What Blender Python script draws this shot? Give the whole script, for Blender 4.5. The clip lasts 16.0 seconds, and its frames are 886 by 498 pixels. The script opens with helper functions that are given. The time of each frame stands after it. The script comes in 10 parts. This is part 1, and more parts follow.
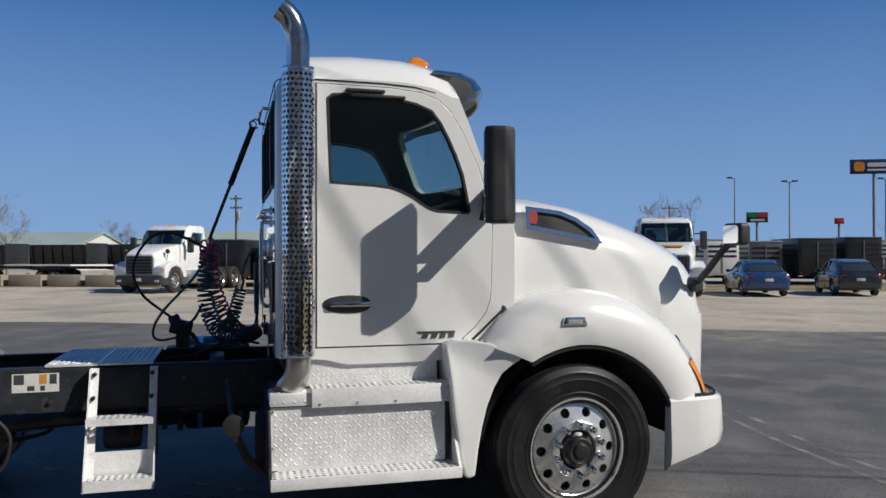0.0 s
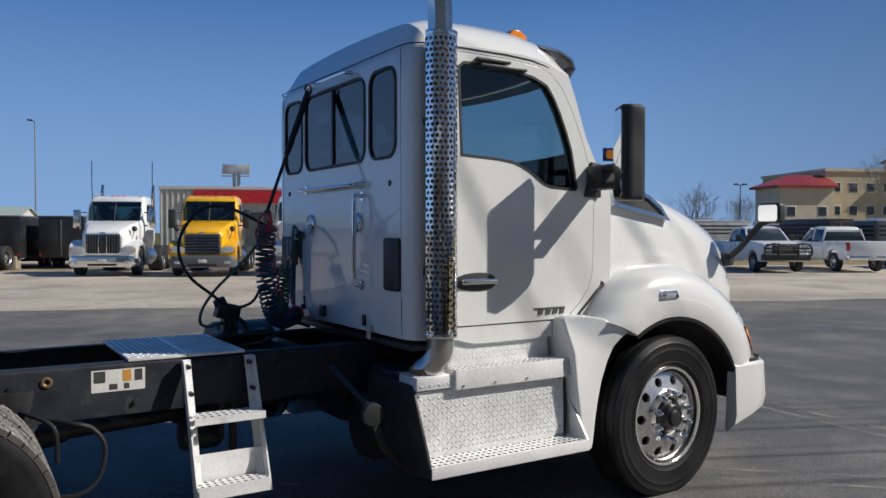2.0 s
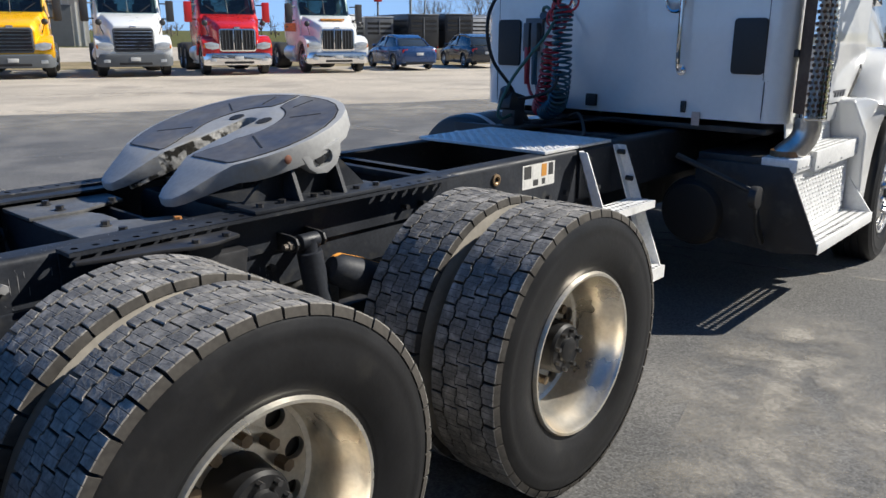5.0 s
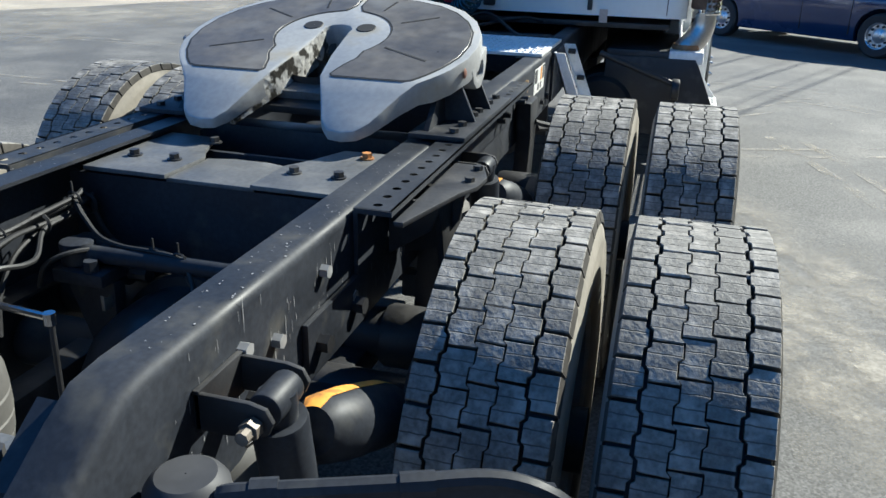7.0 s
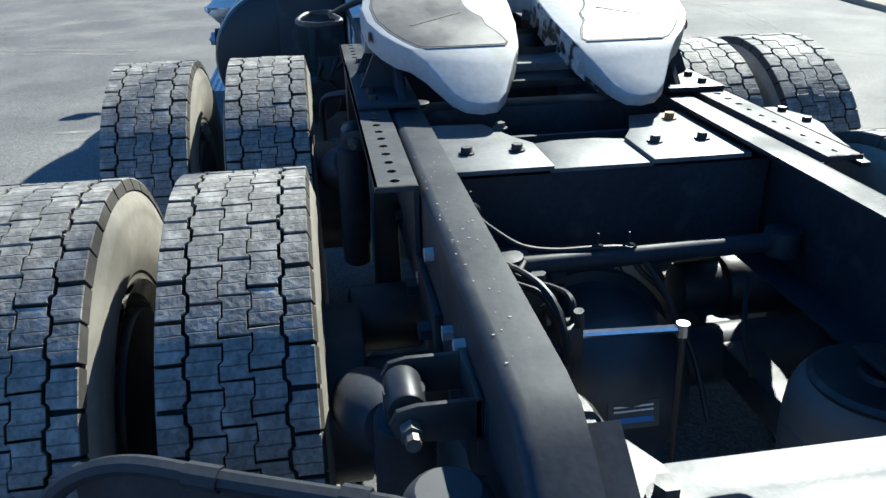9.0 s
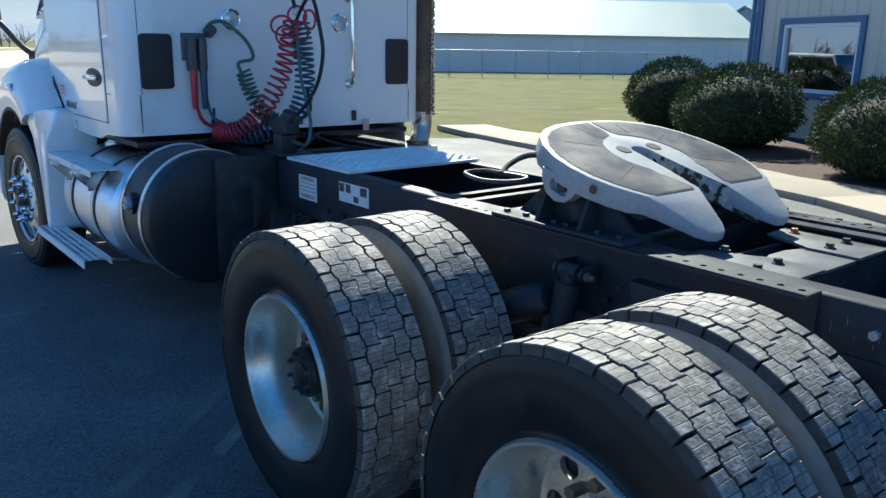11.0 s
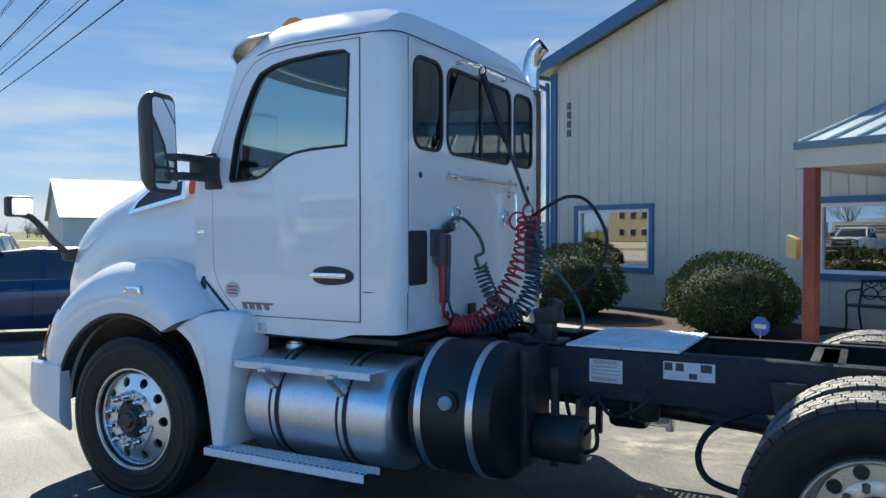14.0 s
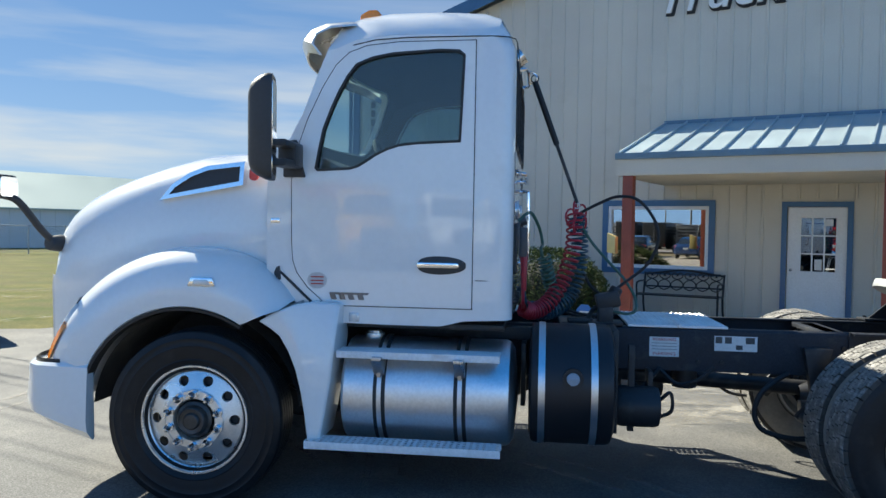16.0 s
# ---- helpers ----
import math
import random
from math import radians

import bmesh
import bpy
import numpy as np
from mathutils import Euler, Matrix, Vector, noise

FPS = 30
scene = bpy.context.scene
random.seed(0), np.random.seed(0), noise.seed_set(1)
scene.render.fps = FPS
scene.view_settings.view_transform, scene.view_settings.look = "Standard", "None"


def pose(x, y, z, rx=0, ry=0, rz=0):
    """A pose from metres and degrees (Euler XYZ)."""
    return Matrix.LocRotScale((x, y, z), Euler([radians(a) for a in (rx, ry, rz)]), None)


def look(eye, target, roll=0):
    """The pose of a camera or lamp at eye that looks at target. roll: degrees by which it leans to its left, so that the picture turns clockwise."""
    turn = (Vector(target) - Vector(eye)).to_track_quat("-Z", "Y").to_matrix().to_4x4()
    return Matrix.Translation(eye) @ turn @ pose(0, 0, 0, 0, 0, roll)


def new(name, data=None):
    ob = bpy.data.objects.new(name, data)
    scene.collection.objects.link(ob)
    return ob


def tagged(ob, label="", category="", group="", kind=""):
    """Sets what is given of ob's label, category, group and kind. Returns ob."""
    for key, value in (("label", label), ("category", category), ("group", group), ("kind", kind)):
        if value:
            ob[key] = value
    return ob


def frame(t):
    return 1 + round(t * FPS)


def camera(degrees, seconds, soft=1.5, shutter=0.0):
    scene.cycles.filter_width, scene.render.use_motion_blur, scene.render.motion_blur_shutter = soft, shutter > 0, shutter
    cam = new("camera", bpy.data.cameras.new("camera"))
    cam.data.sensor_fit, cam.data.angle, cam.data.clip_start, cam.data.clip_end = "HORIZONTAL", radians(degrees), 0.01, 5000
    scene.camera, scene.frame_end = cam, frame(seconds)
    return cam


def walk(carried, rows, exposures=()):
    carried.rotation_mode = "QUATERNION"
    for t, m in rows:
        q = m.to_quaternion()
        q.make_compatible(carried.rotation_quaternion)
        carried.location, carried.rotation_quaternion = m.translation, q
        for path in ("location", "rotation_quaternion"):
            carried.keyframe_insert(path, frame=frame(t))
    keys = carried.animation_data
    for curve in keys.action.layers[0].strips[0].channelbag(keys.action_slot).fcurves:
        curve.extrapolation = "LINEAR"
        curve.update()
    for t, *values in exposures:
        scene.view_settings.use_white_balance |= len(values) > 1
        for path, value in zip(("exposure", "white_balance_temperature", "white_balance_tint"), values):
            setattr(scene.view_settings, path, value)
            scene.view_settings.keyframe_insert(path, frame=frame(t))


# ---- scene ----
cam = camera(58.8, 16.0)
PATH = [
    (0, (-2.107, -5.857, 1.759), (-1.585, -3.927, 1.771), -0.1),
    (0.5, (-2.604, -5.736, 1.774), (-1.914, -3.859, 1.783), -0.1),
    (1, (-3.09, -5.459, 1.78), (-2.246, -3.646, 1.781), -0.1),
    (1.5, (-3.597, -5.221, 1.762), (-2.632, -3.469, 1.747), -0.0),
    (2, (-4.025, -4.909, 1.743), (-2.969, -3.211, 1.701), 0.0),
    (2.5, (-4.448, -4.53, 1.74), (-3.326, -2.877, 1.651), 0.1),
    (3, (-4.903, -4.168, 1.737), (-3.733, -2.554, 1.57), 0.2),
    (3.5, (-5.267, -3.681, 1.682), (-4.065, -2.105, 1.416), 0.2),
    (4, (-5.699, -3.331, 1.633), (-4.455, -1.811, 1.255), 0.1),
    (4.2, (-5.875, -3.199, 1.647), (-4.608, -1.71, 1.227), 0.1),
    (6.3, (-6.887, -1.599, 1.605), (-5.176, -0.837, 0.904), 1.9),
    (6.5, (-6.907, -1.443, 1.624), (-5.174, -0.761, 0.896), 2.2),
    (7, (-7.034, -1.035, 1.585), (-5.248, -0.532, 0.839), 1.6),
    (7.5, (-7.024, -0.63, 1.538), (-5.203, -0.288, 0.785), 0.9),
    (8, (-7.006, -0.268, 1.556), (-5.172, -0.091, 0.778), -0.3),
    (8.5, (-7.099, 0.181, 1.584), (-5.272, 0.13, 0.774), -0.5),
    (9, (-7.045, 0.614, 1.573), (-5.245, 0.333, 0.747), -1.0),
    (9.5, (-6.98, 1.054, 1.58), (-5.237, 0.521, 0.757), -1.1),
    (9.7, (-6.977, 1.256, 1.586), (-5.267, 0.617, 0.77), -0.8),
    (11.8, (-5.988, 3.156, 1.713), (-4.626, 1.719, 1.427), 0.2),
    (12, (-5.844, 3.326, 1.721), (-4.507, 1.857, 1.488), 0.2),
    (12.5, (-5.48, 3.787, 1.727), (-4.209, 2.249, 1.595), -0.0),
    (13, (-5.029, 4.093, 1.709), (-3.841, 2.485, 1.627), -0.0),
    (13.5, (-4.584, 4.432, 1.697), (-3.504, 2.75, 1.64), -0.0),
    (14, (-4.122, 4.747, 1.705), (-3.171, 2.988, 1.661), 0.0),
    (14.5, (-3.612, 5.011, 1.706), (-2.81, 3.179, 1.669), 0.0),
    (15, (-3.111, 5.355, 1.702), (-2.482, 3.457, 1.662), 0.2),
    (15.5, (-2.563, 5.543, 1.675), (-2.119, 3.594, 1.631), 0.5),
    (16, (-2.01, 5.744, 1.666), (-1.763, 3.76, 1.617), 1.0),
]
walk(cam, [(t, look(eye, target, roll)) for t, eye, target, roll in PATH],
     [(0, -0.22, 6500, 10), (2.0, -0.14, 6500, 10), (3.0, 0.0, 6500, 10), (4.2, 0.26, 6500, 10), (6.3, 0.96, 6400, 4), (8.0, 1.19, 6080, 0), (9.7, 1.22, 6100, 0), (11.8, 1.28, 6550, 0), (14, 1.25, 6850, 2), (16, 1.24, 6800, 2)])

# ---- sky and sun ----
SUN = Vector((1.02, -0.72, 1.0)).normalized()
world = bpy.data.worlds.new("sky")
scene.world = world
world.use_nodes = True
wn, wl = world.node_tree.nodes, world.node_tree.links
sky = wn.new("ShaderNodeTexSky")
sky.sky_type = "NISHITA"
sky.sun_disc = False
sky.sun_elevation = math.asin(SUN.z)
sky.sun_rotation = math.atan2(SUN.x, SUN.y)
sky.altitude = 900
sky.air_density = 1.0
sky.dust_density = 0.0
sky.ozone_density = 2.5
tc = wn.new("ShaderNodeTexCoord")
mp = wn.new("ShaderNodeMapping")
mp.inputs["Rotation"].default_value = (0, 0, radians(35))
mp.inputs["Scale"].default_value = (1.2, 3.0, 16.0)
wl.new(tc.outputs["Generated"], mp.inputs["Vector"])
cn = wn.new("ShaderNodeTexNoise")
cn.inputs["Scale"].default_value = 1.6
cn.inputs["Detail"].default_value = 7
wl.new(mp.outputs[0], cn.inputs["Vector"])
cr = wn.new("ShaderNodeValToRGB")
cr.color_ramp.elements[0].position, cr.color_ramp.elements[1].position = 0.44, 0.68
wl.new(cn.outputs["Fac"], cr.inputs["Fac"])
# thin cirrus lies over the sunward half of the sky only
sep = wn.new("ShaderNodeVectorMath")
sep.operation = "DOT_PRODUCT"
sep.inputs[1].default_value = (0.45, -0.9, 0.0)
wl.new(tc.outputs["Generated"], sep.inputs[0])
half = wn.new("ShaderNodeMapRange")
half.inputs["From Min"].default_value, half.inputs["From Max"].default_value = 0.25, 0.8
wl.new(sep.outputs["Value"], half.inputs["Value"])
low = wn.new("ShaderNodeSeparateXYZ")
wl.new(tc.outputs["Generated"], low.inputs[0])
lowr = wn.new("ShaderNodeMapRange")
lowr.inputs["From Min"].default_value, lowr.inputs["From Max"].default_value = 0.34, 0.06
wl.new(low.outputs["Z"], lowr.inputs["Value"])
m1, m2, m3 = (wn.new("ShaderNodeMath") for _ in range(3))
for m in (m1, m2, m3):
    m.operation = "MULTIPLY"
wl.new(cr.outputs["Color"], m1.inputs[0])
wl.new(half.outputs[0], m1.inputs[1])
wl.new(m1.outputs[0], m2.inputs[0])
wl.new(lowr.outputs[0], m2.inputs[1])
m3.inputs[1].default_value = 0.85
wl.new(m2.outputs[0], m3.inputs[0])
cm = wn.new("ShaderNodeMixRGB")
cm.inputs["Color2"].default_value = (3.2, 3.3, 3.55, 1)
wl.new(m3.outputs[0], cm.inputs["Fac"])
deep = wn.new("ShaderNodeMixRGB")
deep.blend_type = "COLOR"
deep.inputs["Fac"].default_value = 0.62
deep.inputs["Color2"].default_value = (0.04, 0.335, 1.0, 1)
soft = wn.new("ShaderNodeGamma")
soft.inputs["Gamma"].default_value = 0.60
wl.new(sky.outputs[0], soft.inputs["Color"])
wl.new(soft.outputs[0], deep.inputs["Color1"])
tint = wn.new("ShaderNodeMixRGB")
tint.blend_type = "MULTIPLY"
tint.inputs["Fac"].default_value = 1.0
tint.inputs["Color2"].default_value = (1.45, 1.56, 1.72, 1)
wl.new(deep.outputs[0], tint.inputs["Color1"])
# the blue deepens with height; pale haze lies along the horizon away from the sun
rise = wn.new("ShaderNodeMapRange")
rise.interpolation_type = "SMOOTHSTEP"
rise.inputs["From Min"].default_value, rise.inputs["From Max"].default_value = 0.0, 0.45
rise.inputs["To Min"].default_value, rise.inputs["To Max"].default_value = 0.62, 0.97
wl.new(low.outputs["Z"], rise.inputs["Value"])
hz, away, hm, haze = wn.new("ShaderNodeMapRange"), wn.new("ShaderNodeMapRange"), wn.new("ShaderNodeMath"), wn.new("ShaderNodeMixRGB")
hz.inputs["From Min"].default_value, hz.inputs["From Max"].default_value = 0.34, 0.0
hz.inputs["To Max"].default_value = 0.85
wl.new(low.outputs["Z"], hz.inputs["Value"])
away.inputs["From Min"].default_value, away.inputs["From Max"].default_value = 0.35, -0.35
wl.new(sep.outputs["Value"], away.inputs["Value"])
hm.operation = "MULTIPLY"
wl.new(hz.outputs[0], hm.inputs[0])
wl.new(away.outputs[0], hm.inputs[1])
pale, dm = wn.new("ShaderNodeMapRange"), wn.new("ShaderNodeMath")
pale.inputs["To Min"].default_value, pale.inputs["To Max"].default_value = 0.56, 1.0
wl.new(away.outputs[0], pale.inputs["Value"])
dm.operation = "MULTIPLY"
wl.new(rise.outputs[0], dm.inputs[0])
wl.new(pale.outputs[0], dm.inputs[1])
wl.new(dm.outputs[0], deep.inputs["Fac"])
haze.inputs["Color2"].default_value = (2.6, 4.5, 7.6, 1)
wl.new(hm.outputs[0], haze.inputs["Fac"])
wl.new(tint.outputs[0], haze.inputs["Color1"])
dusk, even = wn.new("ShaderNodeMapRange"), wn.new("ShaderNodeVectorMath")
dusk.inputs["To Min"].default_value, dusk.inputs["To Max"].default_value = 0.55, 1.0
wl.new(away.outputs[0], dusk.inputs["Value"])
even.operation = "SCALE"
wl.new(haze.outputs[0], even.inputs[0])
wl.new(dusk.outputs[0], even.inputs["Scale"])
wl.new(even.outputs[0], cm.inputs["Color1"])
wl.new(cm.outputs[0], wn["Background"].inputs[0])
wn["Background"].inputs[1].default_value = 0.1
sun = new("sun", bpy.data.lights.new("sun", "SUN"))
sun.data.energy = 5.0
sun.data.angle = radians(0.53)
sun.data.color = (1.0, 0.95, 0.87)
sun.matrix_world = look(SUN * 40, (0, 0, 0))

# ---- materials ----
MATS = {}


def mat(name, base, rough=0.5, metal=0.0, var=0.12, vscale=1.6, grain=0.08, gscale=60.0, bump=0.0, bscale=60.0,
        coat=0.0, rvar=0.1, stain=None, stain_at=(0.55, 0.75), stain_scale=2.5, spec=0.5, per=0.0):
    """A painted, metal, rubber or mineral surface: broad patches, fine grain, uneven gloss and relief."""
    if name in MATS:
        return MATS[name]
    m = MATS[name] = bpy.data.materials.new(name)
    m.use_nodes = True
    n, k = m.node_tree.nodes, m.node_tree.links
    b = n["Principled BSDF"]
    b.inputs["Metallic"].default_value = metal
    b.inputs["Coat Weight"].default_value = coat
    b.inputs["Coat Roughness"].default_value = 0.025
    b.inputs["Specular IOR Level"].default_value = spec
    tco = n.new("ShaderNodeTexCoord")

    def noise_at(scale, detail=4):
        t = n.new("ShaderNodeTexNoise")
        t.inputs["Scale"].default_value = scale
        t.inputs["Detail"].default_value = detail
        k.new(tco.outputs["Object"], t.inputs["Vector"])
        return t

    def ranged(src, a, z, lo=0.3, hi=0.7):
        r = n.new("ShaderNodeMapRange")
        r.inputs["From Min"].default_value, r.inputs["From Max"].default_value = lo, hi
        r.inputs["To Min"].default_value, r.inputs["To Max"].default_value = a, z
        k.new(src, r.inputs["Value"])
        return r.outputs[0]

    broad, fine = noise_at(vscale), noise_at(gscale, 3)
    mul = n.new("ShaderNodeMath")
    mul.operation = "MULTIPLY"
    k.new(ranged(broad.outputs["Fac"], 1 - var, 1 + var), mul.inputs[0])
    k.new(ranged(fine.outputs["Fac"], 1 - grain, 1 + grain), mul.inputs[1])
    val = mul.outputs[0]
    if per:
        info = n.new("ShaderNodeObjectInfo")
        m2 = n.new("ShaderNodeMath")
        m2.operation = "MULTIPLY"
        k.new(val, m2.inputs[0])
        k.new(ranged(info.outputs["Random"], 1 - per, 1 + per, 0, 1), m2.inputs[1])
        val = m2.outputs[0]
    sc = n.new("ShaderNodeVectorMath")
    sc.operation = "SCALE"
    sc.inputs[0].default_value = base
    k.new(val, sc.inputs["Scale"])
    col = sc.outputs[0]
    if stain:
        st = noise_at(stain_scale, 8)
        mx = n.new("ShaderNodeMixRGB")
        mx.inputs["Color2"].default_value = (*stain, 1)
        k.new(ranged(st.outputs["Fac"], 0, 1, *stain_at), mx.inputs["Fac"])
        k.new(col, mx.inputs["Color1"])
        col = mx.outputs[0]
    k.new(col, b.inputs["Base Color"])
    k.new(ranged(broad.outputs["Fac"], max(rough - rvar, 0.02), min(rough + rvar, 1)), b.inputs["Roughness"])
    if bump:
        bn = noise_at(bscale, 5)
        bp = n.new("ShaderNodeBump")
        bp.inputs["Strength"].default_value = bump
        bp.inputs["Distance"].default_value = 0.01
        k.new(bn.outputs["Fac"], bp.inputs["Height"])
        k.new(bp.outputs[0], b.inputs["Normal"])
    return m


def glass(name, tint, gloss=0.0, reflect=0.04):
    if name in MATS:
        return MATS[name]
    m = MATS[name] = bpy.data.materials.new(name)
    m.use_nodes = True
    n, k = m.node_tree.nodes, m.node_tree.links
    n.remove(n["Principled BSDF"])
    tr, gl, lw, pw, fr, mx = (n.new("ShaderNode" + s) for s in ("BsdfTransparent", "BsdfGlossy", "LayerWeight", "Math", "Math", "MixShader"))
    tr.inputs["Color"].default_value = (*tint, 1)
    gl.inputs["Roughness"].default_value = gloss
    # the share of gloss rises towards grazing angles
    lw.inputs["Blend"].default_value = 0.5
    pw.operation, fr.operation = "POWER", "MULTIPLY_ADD"
    pw.inputs[1].default_value = 5
    fr.inputs[1].default_value, fr.inputs[2].default_value = 0.9, reflect
    k.new(lw.outputs["Facing"], pw.inputs[0])
    k.new(pw.outputs[0], fr.inputs[0])
    k.new(fr.outputs[0], mx.inputs[0])
    k.new(tr.outputs[0], mx.inputs[1])
    k.new(gl.outputs[0], mx.inputs[2])
    k.new(mx.outputs[0], n["Material Output"].inputs["Surface"])
    return m


def tread_rubber():
    """Dusty block rubber; fine cuts run across each block along the mesh's own coordinates."""
    m = mat("tread_rubber", (0.165, 0.156, 0.142), 0.72, var=0.3, vscale=9, grain=0.3, gscale=110, bump=0.3, bscale=85,
            stain=(0.44, 0.41, 0.37), stain_at=(0.50, 0.78), stain_scale=22)
    n, k = m.node_tree.nodes, m.node_tree.links
    uv = n.new("ShaderNodeUVMap")
    wv = n.new("ShaderNodeTexWave")
    wv.inputs["Scale"].default_value = 12.72
    dk = n.new("ShaderNodeMixRGB")
    dk.inputs["Color1"].default_value = (0.075, 0.071, 0.065, 1)
    wv.inputs["Distortion"].default_value = 0.7
    wv.inputs["Detail Scale"].default_value = 3
    k.new(uv.outputs[0], wv.inputs["Vector"])
    r = n.new("ShaderNodeMapRange")
    r.inputs["From Min"].default_value, r.inputs["From Max"].default_value = 0.0, 0.04
    k.new(wv.outputs["Fac"], r.inputs["Value"])
    base_in = n["Principled BSDF"].inputs["Base Color"]
    k.new(base_in.links[0].from_socket, dk.inputs["Color2"])
    k.new(r.outputs[0], dk.inputs["Fac"])
    k.new(dk.outputs[0], base_in)
    bp = n.new("ShaderNodeBump")
    bp.inputs["Distance"].default_value = 0.004
    bp.inputs["Strength"].default_value = 0.5
    k.new(r.outputs[0], bp.inputs["Height"])
    old = next(x for x in n if x.bl_idname == "ShaderNodeBump" and x != bp)
    k.new(old.outputs[0], bp.inputs["Normal"])
    k.new(bp.outputs[0], n["Principled BSDF"].inputs["Normal"])
    return m


WHITE = mat("white_truck_paint", (0.80, 0.80, 0.78), 0.22, var=0.03, vscale=0.8, grain=0.015, gscale=30, coat=1.0, rvar=0.06,
            stain=(0.66, 0.64, 0.60), stain_at=(0.62, 0.9), stain_scale=3.0)
SEAM = mat("black_seam", (0.012, 0.012, 0.013), 0.7)
RUBBER_TRIM = mat("rubber_trim", (0.022, 0.022, 0.023), 0.55, bump=0.1)
PLASTIC = mat("black_plastic", (0.035, 0.036, 0.038), 0.5, var=0.15, bump=0.12, bscale=220)
CHROME = mat("chrome", (0.82, 0.82, 0.83), 0.07, 1.0, var=0.04, rvar=0.04)
STEEL = mat("brushed_steel", (0.50, 0.50, 0.51), 0.3, 1.0, var=0.12, grain=0.1, bump=0.03)
ALU = mat("polished_aluminium", (0.80, 0.785, 0.755), 0.31, 0.8, var=0.07, vscale=4, grain=0.06, gscale=90, rvar=0.1, bump=0.015)
# tan dirt and a warm reflection are both painted into this rim colour
ALU_WARM = mat("warm_tinted_aluminium", (0.76, 0.72, 0.64), 0.34, 0.8, var=0.12, vscale=5, grain=0.1, gscale=60, rvar=0.12, bump=0.03, stain=(0.50, 0.40, 0.27), stain_at=(0.45, 0.75), stain_scale=5)
ALU_SATIN = mat("satin_aluminium", (0.76, 0.77, 0.78), 0.38, 1.0, var=0.07, vscale=3, grain=0.06, bump=0.02, rvar=0.08)
PLATE = mat("diamond_plate", (0.80, 0.80, 0.79), 0.45, 0.25, var=0.1, vscale=5, grain=0.08, bump=0.03, stain=(0.6, 0.59, 0.57), stain_at=(0.6, 0.9), stain_scale=9)
WHITE_STEP = mat("white_step_paint", (0.78, 0.78, 0.77), 0.45, var=0.06, vscale=6, stain=(0.5, 0.49, 0.46), stain_at=(0.6, 0.85), stain_scale=9)
FRAME = mat("black_frame_paint", (0.023, 0.026, 0.033), 0.54, spec=0.28, var=0.25, vscale=5, grain=0.2, gscale=90, bump=0.06, bscale=40, rvar=0.14,
            stain=(0.07, 0.068, 0.062), stain_at=(0.58, 0.8), stain_scale=11)
# frame paint lightened for its dust film and for sun glare painted in
DUST_GLARE_FRAME = mat("dust_and_glare_frame_paint", (0.095, 0.097, 0.10), 0.5, var=0.2, vscale=6, grain=0.2, gscale=80, bump=0.05, stain=(0.17, 0.168, 0.16), stain_at=(0.5, 0.8), stain_scale=9)
CHASSIS = mat("chassis_black", (0.021, 0.021, 0.023), 0.5, var=0.3, vscale=7, bump=0.1, stain=(0.085, 0.08, 0.073), stain_at=(0.54, 0.8), stain_scale=8)
GREASE = mat("greased_steel", (0.115, 0.103, 0.088), 0.40, 0.0, var=0.35, vscale=4, grain=0.2, gscale=30, bump=0.08, bscale=25, rvar=0.14,
             stain=(0.20, 0.19, 0.17), stain_at=(0.52, 0.75), stain_scale=5)
CHEWED = mat("chewed_greasy_casting", (0.42, 0.41, 0.39), 0.5, 0.1, var=0.3, vscale=12, grain=0.3, gscale=60, bump=0.5, bscale=45, stain=(0.03, 0.027, 0.022), stain_at=(0.47, 0.55), stain_scale=26)
CAST = mat("silver_painted_casting", (0.35, 0.352, 0.352), 0.58, 0.05, var=0.10, vscale=5, grain=0.08, bump=0.05, bscale=30,
           stain=(0.36, 0.29, 0.17), stain_at=(0.56, 0.76), stain_scale=5)
TREAD = tread_rubber()
# darker copy of the rubber for block walls, painting shade into the grooves
GROOVE_SHADE = mat("shaded_groove_rubber", (0.07, 0.064, 0.057), 0.85, var=0.3, vscale=15, spec=0.2)
SIDEWALL = mat("sidewall_rubber", (0.015, 0.015, 0.016), 0.42, spec=0.28, var=0.3, vscale=4, grain=0.1, bump=0.05, stain=(0.05, 0.047, 0.042), stain_at=(0.58, 0.85), stain_scale=5)
DUSTWALL = mat("dusty_sidewall", (0.28, 0.255, 0.215), 0.85, var=0.2, vscale=5, stain=(0.17, 0.155, 0.13), stain_at=(0.5, 0.75), stain_scale=6)
TANK_BLACK = mat("black_tank_poly", (0.010, 0.011, 0.014), 0.45, var=0.2, bump=0.08, bscale=150)
GLASS_SIDE = glass("tinted_glass", (0.58, 0.70, 0.71), 0.0, 0.06)
GLASS_REAR = glass("dark_tinted_glass", (0.28, 0.31, 0.34), 0.0, 0.13)
GLASS_CLEAR = glass("clear_glass", (0.92, 0.95, 0.94))
INTERIOR = mat("dark_cab_trim", (0.03, 0.03, 0.033), 0.8, var=0.2, bump=0.1)
SEAT = mat("grey_seat_fabric", (0.06, 0.06, 0.065), 0.9, bump=0.2, bscale=300)
MIRROR = mat("mirror_glass", (0.88, 0.89, 0.9), 0.02, 1.0, var=0.01, grain=0.0, rvar=0.01)
AMBER = mat("amber_lens", (0.85, 0.25, 0.02), 0.15, var=0.05, coat=0.5)
LENS = mat("clear_lens", (0.55, 0.58, 0.6), 0.08, 0.3, var=0.2, vscale=12, coat=0.8)
HOSE = mat("black_hose", (0.014, 0.014, 0.015), 0.6, bump=0.1)
RED_LINE = mat("red_air_line", (0.42, 0.025, 0.04), 0.35)
